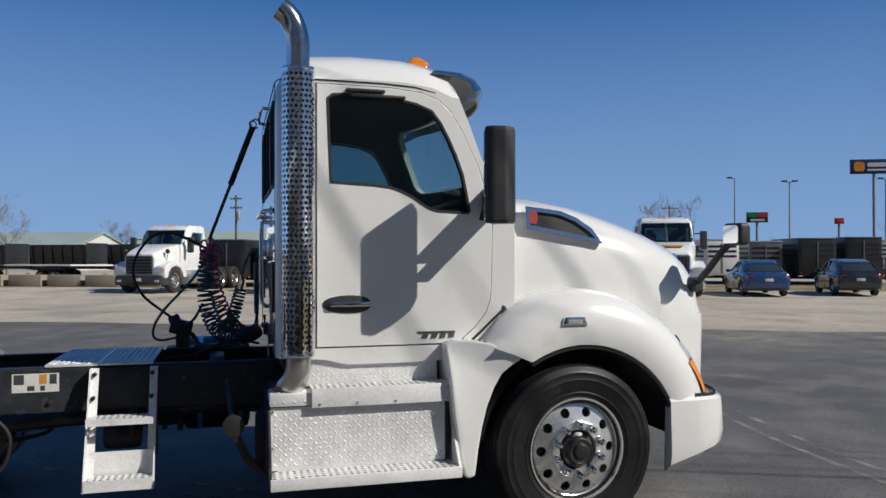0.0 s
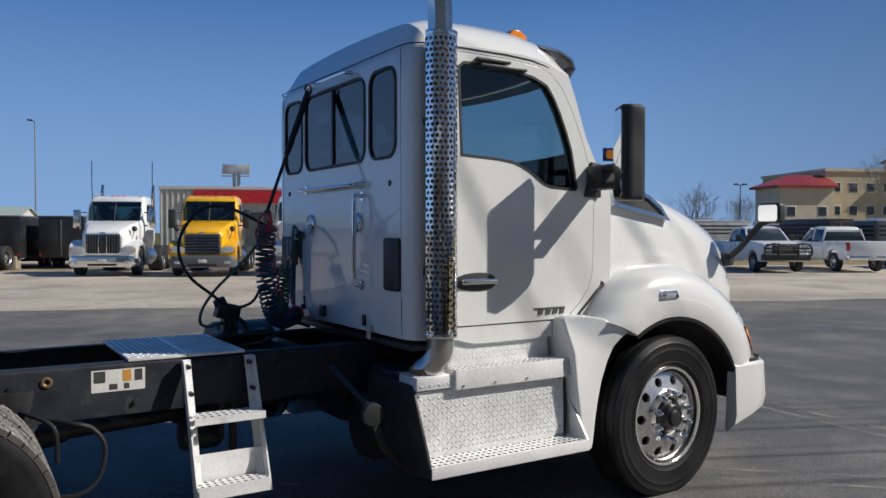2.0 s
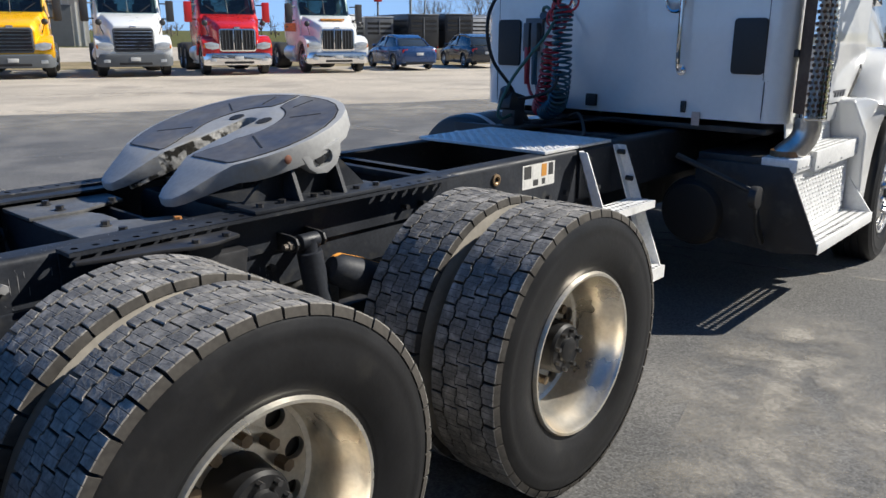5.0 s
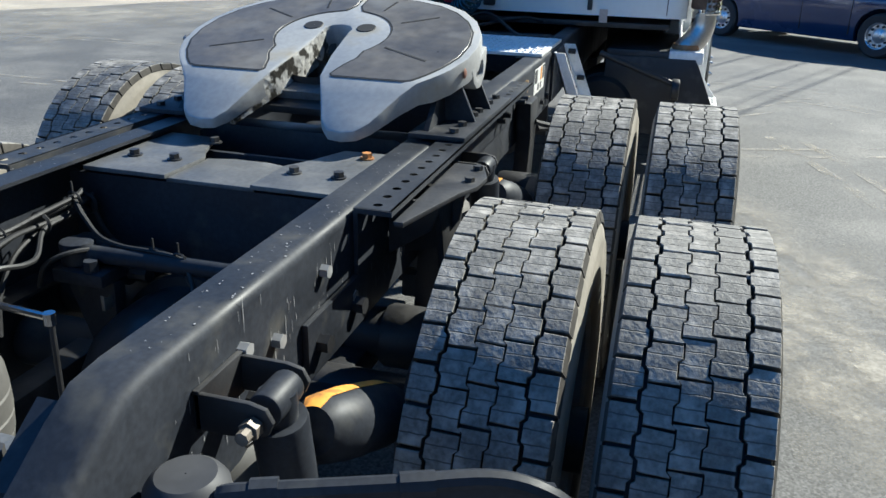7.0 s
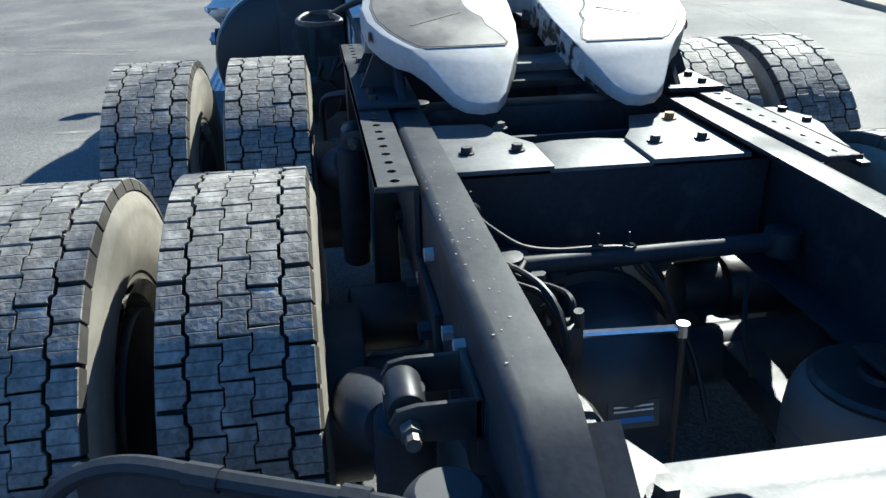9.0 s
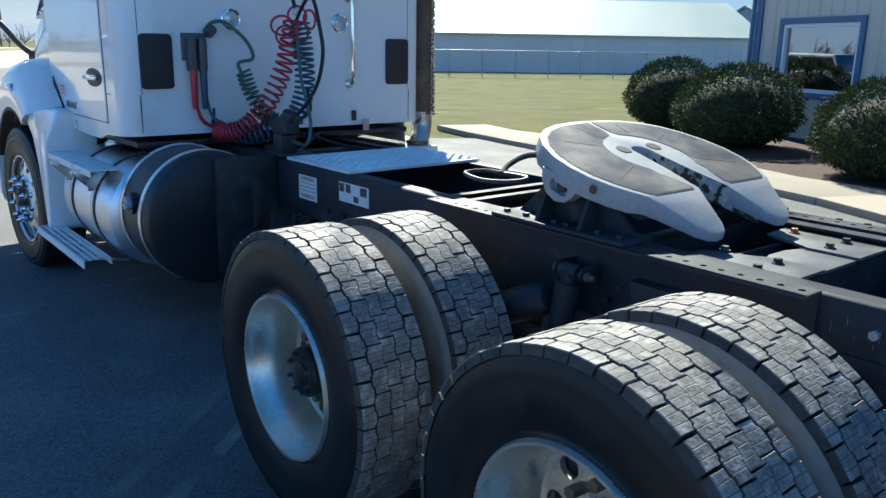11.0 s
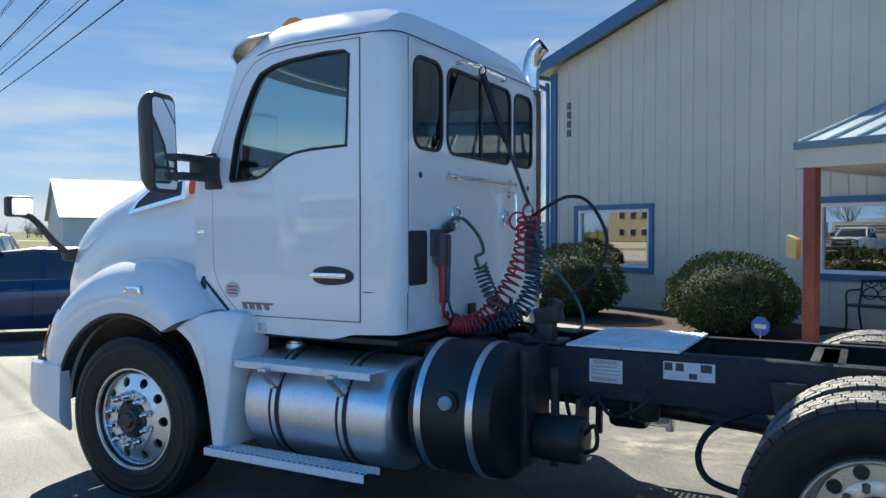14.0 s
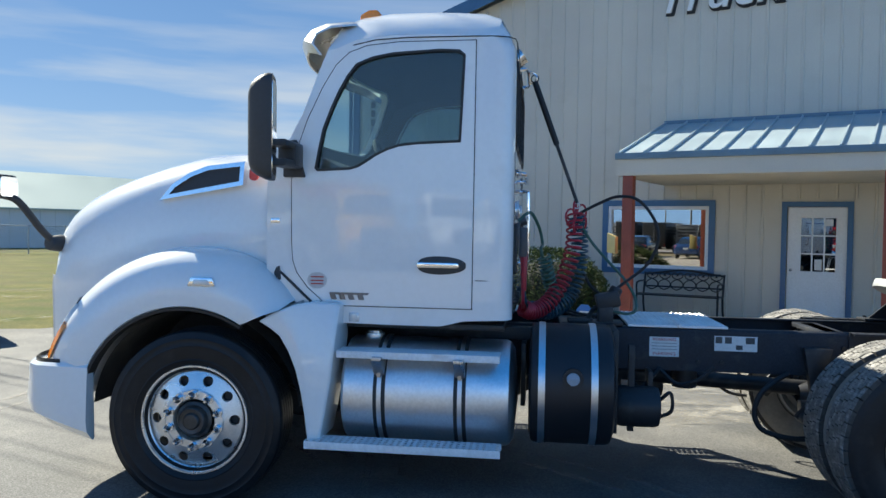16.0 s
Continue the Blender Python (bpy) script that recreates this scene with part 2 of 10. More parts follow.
BLUE_LINE = mat("blue_air_line", (0.02, 0.075, 0.11), 0.35)
GREEN_LINE = mat("green_power_cable", (0.045, 0.115, 0.085), 0.4)
ORANGE = mat("orange_paint_mark", (0.80, 0.33, 0.05), 0.7, var=0.25, vscale=20, stain=(0.05, 0.04, 0.03), stain_at=(0.55, 0.7), stain_scale=14)
DECAL = mat("white_decal", (0.72, 0.71, 0.68), 0.5, var=0.05)
DECAL_DARK = mat("dark_decal_print", (0.06, 0.06, 0.06), 0.5)
GREY_PRINT = mat("grey_decal_print", (0.34, 0.33, 0.32), 0.5)
DECAL_ORANGE = mat("orange_decal_print", (0.65, 0.30, 0.06), 0.5)
DECAL_RED = mat("red_decal_print", (0.5, 0.06, 0.05), 0.5)

# ---- mesh helpers ----
def put(bm, dx=0, dy=0, dz=0):
    bmesh.ops.translate(bm, verts=bm.verts, vec=(dx, dy, dz))
    return bm


def turned(bm, m):
    bmesh.ops.transform(bm, matrix=m, verts=bm.verts)
    return bm


def join(*many):
    """One bmesh out of several; the others are freed."""
    out = many[0]
    for other in many[1:]:
        me = bpy.data.meshes.new("joint")
        other.to_mesh(me)
        out.from_mesh(me)
        bpy.data.meshes.remove(me)
        other.free()
    return out


def bevel(bm, width, seg=2, angle=30):
    if width > 0:
        edges = [e for e in bm.edges if len(e.link_faces) == 2 and e.calc_face_angle(0) > radians(angle)]
        bmesh.ops.bevel(bm, geom=edges, offset=width, segments=seg, affect="EDGES", profile=0.6, clamp_overlap=True)
    return bm


def box(x0, x1, y0, y1, z0, z1, b=0.0, seg=2):
    bm = bmesh.new()
    bmesh.ops.create_cube(bm, size=1, matrix=Matrix.Translation(((x0 + x1) / 2, (y0 + y1) / 2, (z0 + z1) / 2)) @ Matrix.Diagonal((abs(x1 - x0), abs(y1 - y0), abs(z1 - z0), 1)))
    return bevel(bm, b, seg)


def rod(p, q, r, r2=None, seg=20, b=0.0):
    """A round bar or cone from p to q."""
    p, q = Vector(p), Vector(q)
    bm = bmesh.new()
    turn = (q - p).to_track_quat("Z", "Y").to_matrix().to_4x4()
    bmesh.ops.create_cone(bm, cap_ends=True, segments=seg, radius1=r, radius2=r if r2 is None else r2, depth=(q - p).length,
                          matrix=Matrix.Translation((p + q) / 2) @ turn)
    return bevel(bm, b, 2, 50)


def ball(c, r, sx=1, sy=1, sz=1, u=20, v=12):
    bm = bmesh.new()
    bmesh.ops.create_uvsphere(bm, u_segments=u, v_segments=v, radius=r, matrix=Matrix.Translation(c) @ Matrix.Diagonal((sx, sy, sz, 1)))
    return bm


def smooth_path(pts, per=8):
    """Catmull-Rom through the points."""
    p = [Vector(q) for q in pts]
    p = [2 * p[0] - p[1], *p, 2 * p[-1] - p[-2]]
    out = []
    for i in range(1, len(p) - 2):
        for s in range(per):
            t = s / per
            out.append(0.5 * (2 * p[i] + (p[i + 1] - p[i - 1]) * t + (2 * p[i - 1] - 5 * p[i] + 4 * p[i + 1] - p[i + 2]) * t * t
                              + (3 * p[i] - p[i - 1] - 3 * p[i + 1] + p[i + 2]) * t ** 3))
    out.append(p[-2])
    return out


def tube(pts, r, seg=8, cap=True):
    """A round hose along the points; r is one radius or one for each point."""
    pts = [Vector(p) for p in pts]
    rs = r if isinstance(r, (list, tuple)) else [r] * len(pts)
    bm, rings, side = bmesh.new(), [], None
    for i, p in enumerate(pts):
        d = (pts[min(i + 1, len(pts) - 1)] - pts[max(i - 1, 0)]).normalized()
        if side is None:
            side = d.orthogonal().normalized()
        side = (side - d * side.dot(d)).normalized()
        up = d.cross(side)
        rings.append([bm.verts.new(p + rs[i] * (math.cos(a) * side + math.sin(a) * up)) for a in (2 * math.pi * j / seg for j in range(seg))])
    for a, b in zip(rings, rings[1:]):
        for j in range(seg):
            bm.faces.new((a[j], a[(j + 1) % seg], b[(j + 1) % seg], b[j]))
    if cap:
        bm.faces.new(rings[0][::-1])
        bm.faces.new(rings[-1])
    return bm


def coil(pts, r, turns, wire, steps=14):
    """A wound air line round a curved path."""
    base = smooth_path(pts, 12)
    n = int(turns * steps)
    out, side = [], None
    for i in range(n + 1):
        f = i / n * (len(base) - 1)
        j = min(int(f), len(base) - 2)
        p = base[j].lerp(base[j + 1], f - j)
        d = (base[j + 1] - base[j]).normalized()
        side = d.orthogonal().normalized() if side is None else (side - d * side.dot(d)).normalized()
        a = 2 * math.pi * turns * i / n
        out.append(p + r * (math.cos(a) * side + math.sin(a) * d.cross(side)))
    return tube(out, wire, 6)


def lathe(profile, axis="y", seg=48, c=(0, 0, 0), a0=0.0, a1=360.0):
    """Turns (radius, along) points round an axis through c."""
    bm, whole = bmesh.new(), abs(a1 - a0) >= 360
    rings = []
    for i in range(seg if whole else seg + 1):
        a = radians(a0 + (a1 - a0) * i / seg)
        ring = []
        for r, h in profile:
            v = {"y": (r * math.cos(a), h, r * math.sin(a)), "x": (h, r * math.cos(a), r * math.sin(a)), "z": (r * math.cos(a), r * math.sin(a), h)}[axis]
            ring.append(bm.verts.new(Vector(v) + Vector(c)))
        rings.append(ring)
    for a, b in zip(rings, rings[1:] + ([rings[0]] if whole else [])):
        for j in range(len(profile) - 1):
            bm.faces.new((a[j], a[j + 1], b[j + 1], b[j]))
    bmesh.ops.remove_doubles(bm, verts=bm.verts, dist=1e-5)
    bmesh.ops.recalc_face_normals(bm, faces=bm.faces)
    return bm


def prism(poly, plane, a0, a1, b=0.0, seg=2):
    """A flat outline in the plane "xz", "yz" or "xy", pulled from a0 to a1 along the third axis."""
    place = {"xz": lambda u, v, w: (u, w, v), "yz": lambda u, v, w: (w, u, v), "xy": lambda u, v, w: (u, v, w)}[plane]
    bm = bmesh.new()
    lo = [bm.verts.new(place(u, v, a0)) for u, v in poly]
    hi = [bm.verts.new(place(u, v, a1)) for u, v in poly]
    n = len(poly)
    bm.faces.new(lo)
    bm.faces.new(hi)
    for i in range(n):
        bm.faces.new((lo[i], lo[(i + 1) % n], hi[(i + 1) % n], hi[i]))
    bmesh.ops.recalc_face_normals(bm, faces=bm.faces)
    return bevel(bm, b, seg, 35)


def loft(rings, cap=True, closed=True):
    bm = bmesh.new()
    vs = [[bm.verts.new(p) for p in ring] for ring in rings]
    n = len(rings[0])
    for a, b in zip(vs, vs[1:]):
        for j in range(n if closed else n - 1):
            bm.faces.new((a[j], a[(j + 1) % n], b[(j + 1) % n], b[j]))
    if cap and closed:
        bm.faces.new(vs[0][::-1])
        bm.faces.new(vs[-1])
    bmesh.ops.recalc_face_normals(bm, faces=bm.faces)
    return bm


def rounded(u0, u1, v0, v1, r, k=5):
    """The outline of a rectangle with round corners."""
    out = []
    for cu, cv, a in ((u1 - r, v1 - r, 0), (u0 + r, v1 - r, 90), (u0 + r, v0 + r, 180), (u1 - r, v0 + r, 270)):
        out += [(cu + r * math.cos(radians(a + 90 * i / k)), cv + r * math.sin(radians(a + 90 * i / k))) for i in range(k + 1)]
    return out


def grown(poly, d):
    """An outline moved outwards by d."""
    n, out = len(poly), []
    area = sum(poly[i][0] * poly[(i + 1) % n][1] - poly[(i + 1) % n][0] * poly[i][1] for i in range(n))
    s = 1 if area > 0 else -1
    for i in range(n):
        a, b, c = Vector(poly[i - 1]), Vector(poly[i]), Vector(poly[(i + 1) % n])
        n1, n2 = (Vector((e.y, -e.x)).normalized() * s for e in (b - a, c - b))
        m = (n1 + n2).normalized()
        out.append(tuple(b + m * d / max(m.dot(n1), 0.4)))
    return out


def cut(bm, *cutters, how="DIFFERENCE"):
    """The solid bm with the cutters taken away."""
    view = bpy.context.view_layer
    obs = []
    for one in (bm, *cutters):
        me = bpy.data.meshes.new("solid")
        one.to_mesh(me)
        one.free()
        obs.append(new("solid", me))
    for c in obs[1:]:
        md = obs[0].modifiers.new("cut", "BOOLEAN")
        md.operation, md.object, md.solver = how, c, "EXACT"
    view.update()
    res = bpy.data.meshes.new_from_object(obs[0].evaluated_get(bpy.context.evaluated_depsgraph_get()))
    out = bmesh.new()
    out.from_mesh(res)
    for o in obs:
        me = o.data
        bpy.data.objects.remove(o)
        bpy.data.meshes.remove(me)
    bpy.data.meshes.remove(res)
    return out


def holed(nu, nv, du, dv, place, rad, stagger=False, k=10, squash=1.0):
    """A sheet of nu x nv cells with a round hole in each; place(u, v) sets it in space."""
    bm = bmesh.new()
    seen = {}

    def vert(u, v):
        key = (round(u, 5), round(v, 5))
        if key not in seen:
            seen[key] = bm.verts.new(place(u, v))
        return seen[key]

    for i in range(nu):
        for j in range(nv):
            cu, cv = (i + 0.5) * du, (j + 0.5) * dv
            off = du * 0.25 * (1 if j % 2 else -1) if stagger else 0
            ring, edge = [], []
            for s in range(k):
                a = 2 * math.pi * s / k
                c, n = math.cos(a), math.sin(a)
                q = 1 / max(abs(c), abs(n))
                edge.append(vert(cu + c * q * du / 2, cv + n * q * dv / 2))
                ring.append(vert(cu + off * 0.6 + rad * c, cv + rad * n * squash))
            for s in range(k):
                f = (edge[s], edge[(s + 1) % k], ring[(s + 1) % k], ring[s])
                if len(set(f)) == 4:
                    bm.faces.new(f)
            for cx, cy in ((1, 1), (-1, 1), (-1, -1), (1, -1)):
                corner = vert(cu + cx * du / 2, cv + cy * dv / 2)
                a = math.degrees(math.atan2(cy, cx)) % 360 * k / 360
                s0, s1 = edge[int(math.floor(a)) % k], edge[int(math.ceil(a)) % k]
                if corner not in (s0, s1) and s0 != s1:
                    bm.faces.new((s0, corner, s1))
    bmesh.ops.recalc_face_normals(bm, faces=bm.faces)
    return bm


def lugs(u0, u1, v0, v1, place, step=0.03, long=0.026, wide=0.007, high=0.0035):
    """The raised lozenges of tread plate; place(u, v, h) sets them in space."""
    bm = bmesh.new()
    for i in range(int((u1 - u0) / step)):
        for j in range(int((v1 - v0) / step)):
            cu, cv = u0 + (i + 0.5) * step, v0 + (j + 0.5) * step
            a = radians(45 if (i + j) % 2 else -45)
            c, s = math.cos(a), math.sin(a)
            p = [bm.verts.new(place(cu + x * c - y * s, cv + x * s + y * c, h)) for x, y, h in
                 ((-long / 2, 0, 0), (0, -wide / 2, 0), (long / 2, 0, 0), (0, wide / 2, 0), (-long / 5, 0, high), (long / 5, 0, high))]
            for f in ((0, 1, 4), (1, 5, 4), (1, 2, 5), (2, 3, 5), (3, 4, 5), (3, 0, 4)):
                bm.faces.new([p[x] for x in f])
    return bm


def mesh_of(name, bm, material, sharp=35):
    me = bpy.data.meshes.new(name)
    bm.to_mesh(me)
    bm.free()
    me.materials.append(material)
    me.shade_smooth()
    me.set_sharp_from_angle(angle=radians(sharp))
    return me


def part(name, bm, material, parent=None, label="", sharp=35):
    """Links a bmesh, or a mesh made before, as one object under a thing or a part."""
    ob = new(name, mesh_of(name, bm, material, sharp) if isinstance(bm, bmesh.types.BMesh) else bm)
    if parent:
        ob.parent = parent
    return tagged(ob, label)


def thing(name, label, category, group="", at=None):
    ob = new(name)
    if at is not None:
        ob.matrix_world = at
    return tagged(ob, label, category, group)


# the lot and the building stand askew to the truck: u runs along the wall, v out of it
ENV = Matrix.Rotation(radians(-23.6), 4, "Z")


def env(u, v, z=0.0, turn=0.0):
    return ENV @ pose(u, v, z, 0, 0, turn)

# ---- ground ----
ASPHALT = mat("asphalt", (0.110, 0.108, 0.105), 0.78, var=0.22, vscale=0.35, grain=0.35, gscale=90, bump=0.5, bscale=110, stain=(0.215, 0.205, 0.188), stain_at=(0.46, 0.86), stain_scale=1.1, spec=0.3)
# stones of the asphalt's aggregate, told apart by tone
an, ak = ASPHALT.node_tree.nodes, ASPHALT.node_tree.links
ab = an["Principled BSDF"]
ac, av, asep, am, ax_, abp = (an.new("ShaderNode" + q) for q in ("TexCoord", "TexVoronoi", "SeparateColor", "MapRange", "VectorMath", "Bump"))
av.inputs["Scale"].default_value = 95
ak.new(ac.outputs["Object"], av.inputs["Vector"])
ak.new(av.outputs["Color"], asep.inputs[0])
am.inputs["To Min"].default_value, am.inputs["To Max"].default_value = 0.7, 1.3
ak.new(asep.outputs[0], am.inputs["Value"])
ax_.operation = "SCALE"
ak.new(ab.inputs["Base Color"].links[0].from_socket, ax_.inputs[0])
ak.new(am.outputs[0], ax_.inputs["Scale"])
ak.new(ax_.outputs[0], ab.inputs["Base Color"])
abp.inputs["Strength"].default_value, abp.inputs["Distance"].default_value = 0.2, 0.004
abp.invert = True
ak.new(av.outputs["Distance"], abp.inputs["Height"])
ak.new(abp.outputs[0], ab.inputs["Normal"])
GRAVEL = mat("pale_gravel", (0.44, 0.385, 0.31), 0.95, var=0.2, vscale=0.25, grain=0.3, gscale=30, bump=0.6, bscale=40, stain=(0.30, 0.265, 0.22), stain_at=(0.5, 0.68), stain_scale=0.4)
DRY_GRASS = mat("dormant_grass", (0.115, 0.108, 0.038), 0.95, var=0.3, vscale=0.6, grain=0.4, gscale=25, bump=0.9, bscale=40, stain=(0.075, 0.09, 0.026), stain_at=(0.45, 0.66), stain_scale=0.8, spec=0.1)
CONCRETE = mat("concrete", (0.30, 0.26, 0.20), 0.9, var=0.12, vscale=1.2, grain=0.12, gscale=70, bump=0.25, bscale=90)
MULCH = mat("red_brown_mulch", (0.05, 0.023, 0.015), 0.95, var=0.4, vscale=6, grain=0.5, gscale=40, bump=1.0, bscale=45)
CHALK = mat("pale_scuff", (0.38, 0.35, 0.30), 0.9, var=0.3, vscale=2, grain=0.3, gscale=50)


def sheet(name, outline, z, material, label="", grid=None):
    bm = bmesh.new()
    bm.faces.new([bm.verts.new((u, v, z)) for u, v in outline])
    bmesh.ops.recalc_face_normals(bm, faces=bm.faces)
    ob = part(name, bm, material)
    ob.matrix_world = ENV
    return tagged(ob, label, "", "", "structure")


rnd = random.Random(3)
far = 2500
sheet("ground", [(-far, -far), (far, -far), (far, far), (-far, far)], -0.03, DRY_GRASS, "dormant yellow-green grass reaching the horizon")
wob = lambda amp: rnd.uniform(-amp, amp)
edge = [(u, 12.6 + wob(0.22)) for u in range(160, -161, -2)]
sheet("asphalt_lot", [(-160, -60), (6.6, -60), (6.7, -11), (6.8, -6.4), (7.3, -4.6), (7.6, -2.9), (8.2, -2.4), (160, -2.4), *edge], 0.0, ASPHALT, "dark weathered asphalt yard with pale tyre scuffs")
sheet("gravel_strip", [(160, 11.5), *[(u, 32.5 + wob(0.7)) for u in range(160, -161, -3)], (-160, 11.5)], -0.012, GRAVEL, "pale compacted gravel strip")
sheet("verge", [(-200, 31.5), (200, 31.5), (200, 43), (-200, 43)], -0.025, mat("bare_verge", (0.27, 0.215, 0.13), 0.95, var=0.3, vscale=0.5, grain=0.4, gscale=25, bump=0.7, bscale=40, stain=(0.17, 0.15, 0.07), stain_at=(0.5, 0.7), stain_scale=0.6, spec=0.1), "tan dormant verge between gravel strips")
sheet("far_yard", [(-200, 42), (200, 42), (200, 80), (-200, 80)], -0.02, GRAVEL, "pale gravel trailer yard")
sheet("far_road", [(7.6, -60), (200, -16.5), (200, -21), (7.6, -64)], -0.015, CONCRETE, "pale concrete road beyond the lawn")


def scuffs():
    """Faint curved tyre tracks and chalky smears on the asphalt."""
    bm = bmesh.new()
    r = random.Random(8)
    for _ in range(80):
        cx, cy = r.uniform(-14, 16), r.uniform(-5, 12)
        rad, a0, span, w = r.uniform(4, 18), r.uniform(0, 6.3), r.uniform(0.15, 0.6), r.uniform(0.03, 0.11)
        for off in (0, 0.24):
            pts = [(cx + (rad + off + s * w) * math.cos(a0 + span * i / 14), cy + (rad + off + s * w) * math.sin(a0 + span * i / 14)) for s in (0, 1) for i in range(15)]
            vs = [bm.verts.new((x, y, 0.0045)) for x, y in pts]
            for i in range(14):
                bm.faces.new((vs[i], vs[i + 1], vs[16 + i], vs[15 + i]))
    return bm


m = CHALK.copy()
m.name = "tyre_scuff"
n, k = m.node_tree.nodes, m.node_tree.links
mixn, trn, nz, tco = (n.new("ShaderNode" + s) for s in ("MixShader", "BsdfTransparent", "TexNoise", "TexCoord"))
nz.inputs["Scale"].default_value = 3.0
nz.inputs["Detail"].default_value = 8
k.new(tco.outputs["Object"], nz.inputs["Vector"])
mr = n.new("ShaderNodeMapRange")
mr.inputs["From Min"].default_value, mr.inputs["From Max"].default_value, mr.inputs["To Max"].default_value = 0.42, 0.78, 0.8
k.new(nz.outputs["Fac"], mr.inputs["Value"])
k.new(mr.outputs[0], mixn.inputs[0])
k.new(trn.outputs[0], mixn.inputs[1])
k.new(n["Principled BSDF"].outputs[0], mixn.inputs[2])
k.new(mixn.outputs[0], n["Material Output"].inputs["Surface"])
DUST = m.copy()
DUST.name = "chalk_dust"
nd = DUST.node_tree.nodes
for node in nd:
    if node.bl_idname == "ShaderNodeTexNoise" and abs(node.inputs["Scale"].default_value - 3.0) < 0.01:
        node.inputs["Scale"].default_value = 1.9
        node.inputs["Detail"].default_value = 12
    if node.bl_idname == "ShaderNodeMapRange" and abs(node.inputs["To Max"].default_value - 0.8) < 0.01:
        node.inputs["From Min"].default_value, node.inputs["From Max"].default_value, node.inputs["To Max"].default_value = 0.5, 0.70, 0.34
# dust thins out towards the rim of its patch
dl_ = DUST.node_tree.links
dmix = next(node for node in nd if node.bl_idname == "ShaderNodeMixShader")
dcover = dmix.inputs[0].links[0].from_socket
dco, dmap, dlen, dfall, dmul = (nd.new("ShaderNode" + q) for q in ("TexCoord", "Mapping", "VectorMath", "MapRange", "Math"))
dmap.inputs["Location"].default_value, dmap.inputs["Scale"].default_value = (-1, -1, 0), (2, 2, 0)
dlen.operation, dfall.interpolation_type, dmul.operation = "LENGTH", "SMOOTHSTEP", "MULTIPLY"
dfall.inputs["From Min"].default_value, dfall.inputs["From Max"].default_value = 0.9, 0.25
dl_.new(dco.outputs["Generated"], dmap.inputs["Vector"])
dl_.new(dmap.outputs[0], dlen.inputs[0])
dl_.new(dlen.outputs["Value"], dfall.inputs["Value"])
dl_.new(dfall.outputs[0], dmul.inputs[0])
dl_.new(dcover, dmul.inputs[1])
dl_.new(dmul.outputs[0], dmix.inputs[0])
tagged(part("tyre_scuffs", scuffs(), m), "faint pale curved tyre marks on asphalt", "", "", "structure")

# chalky dust lying in patches
rp = random.Random(31)
for cx, cy, rx, ry in ((-5.6, -3.4, 2.6, 1.5), (-2.2, -3.9, 2.4, 1.3), (4.6, 3.6, 3.2, 2.4), (-4.4, 5.2, 2.6, 1.8), (8.5, 8.5, 4.0, 2.5), (2.0, 8.0, 4.0, 1.6)):
    bm = bmesh.new()
    bm.faces.new([bm.verts.new((cx + rx * rp.uniform(0.75, 1.1) * math.cos(6.2832 * i / 26), cy + ry * rp.uniform(0.75, 1.1) * math.sin(6.2832 * i / 26), 0.0038)) for i in range(26)])
    tagged(part("dust_patch", bm, DUST), "pale dust patch on asphalt", "", "", "structure")

# finer dust, swept thin, beside the drive wheels, with sun glare painted in
FINE = DUST.copy()
FINE.name = "fine_pale_dust"
for node in FINE.node_tree.nodes:
    if node.bl_idname == "ShaderNodeTexNoise" and abs(node.inputs["Scale"].default_value - 1.9) < 0.01:
        node.inputs["Scale"].default_value = 4.2
    if node.bl_idname == "ShaderNodeMapRange" and abs(node.inputs["To Max"].default_value - 0.34) < 0.01:
        node.inputs["From Min"].default_value, node.inputs["From Max"].default_value, node.inputs["To Max"].default_value = 0.38, 0.64, 0.72
for cx, cy, rx, ry in ((-3.6, -1.95, 1.5, 0.75), (-2.5, -1.45, 1.3, 0.55), (-3.5, -2.95, 1.1, 0.7), (-5.0, -2.3, 0.7, 0.45)):
    bm = bmesh.new()
    bm.faces.new([bm.verts.new((cx + rx * rp.uniform(0.6, 1.15) * math.cos(6.2832 * i / 34), cy + ry * rp.uniform(0.6, 1.15) * math.sin(6.2832 * i / 34), 0.0062 + 0.0012 * (cx > -3) + 0.0018 * (cy < -2.5))) for i in range(34)])
    tagged(part("dust_patch", bm, FINE), "thin pale dust and painted sun glare beside the drive wheels", "", "", "structure")

# the yard's far side is bleached by dragged gravel dust
PALE = DUST.copy()
PALE.name = "bleached_yard_dust"
for node in PALE.node_tree.nodes:
    if node.bl_idname == "ShaderNodeTexNoise" and abs(node.inputs["Scale"].default_value - 1.9) < 0.01:
        node.inputs["Scale"].default_value = 0.5
    if node.bl_idname == "ShaderNodeMapRange" and abs(node.inputs["To Max"].default_value - 0.34) < 0.01:
        node.inputs["From Min"].default_value, node.inputs["From Max"].default_value, node.inputs["To Max"].default_value = 0.28, 0.62, 0.5
bm = bmesh.new()
bm.faces.new([bm.verts.new((1.0 + 16 * rp.uniform(0.9, 1.05) * math.cos(6.2832 * i / 40), 11.2 + 3.6 * rp.uniform(0.85, 1.05) * math.sin(6.2832 * i / 40), 0.0025)) for i in range(40)])
o = tagged(part("dust_patch", bm, PALE), "bleached dusty asphalt at the yard's edge", "", "", "structure")
o.matrix_world = ENV

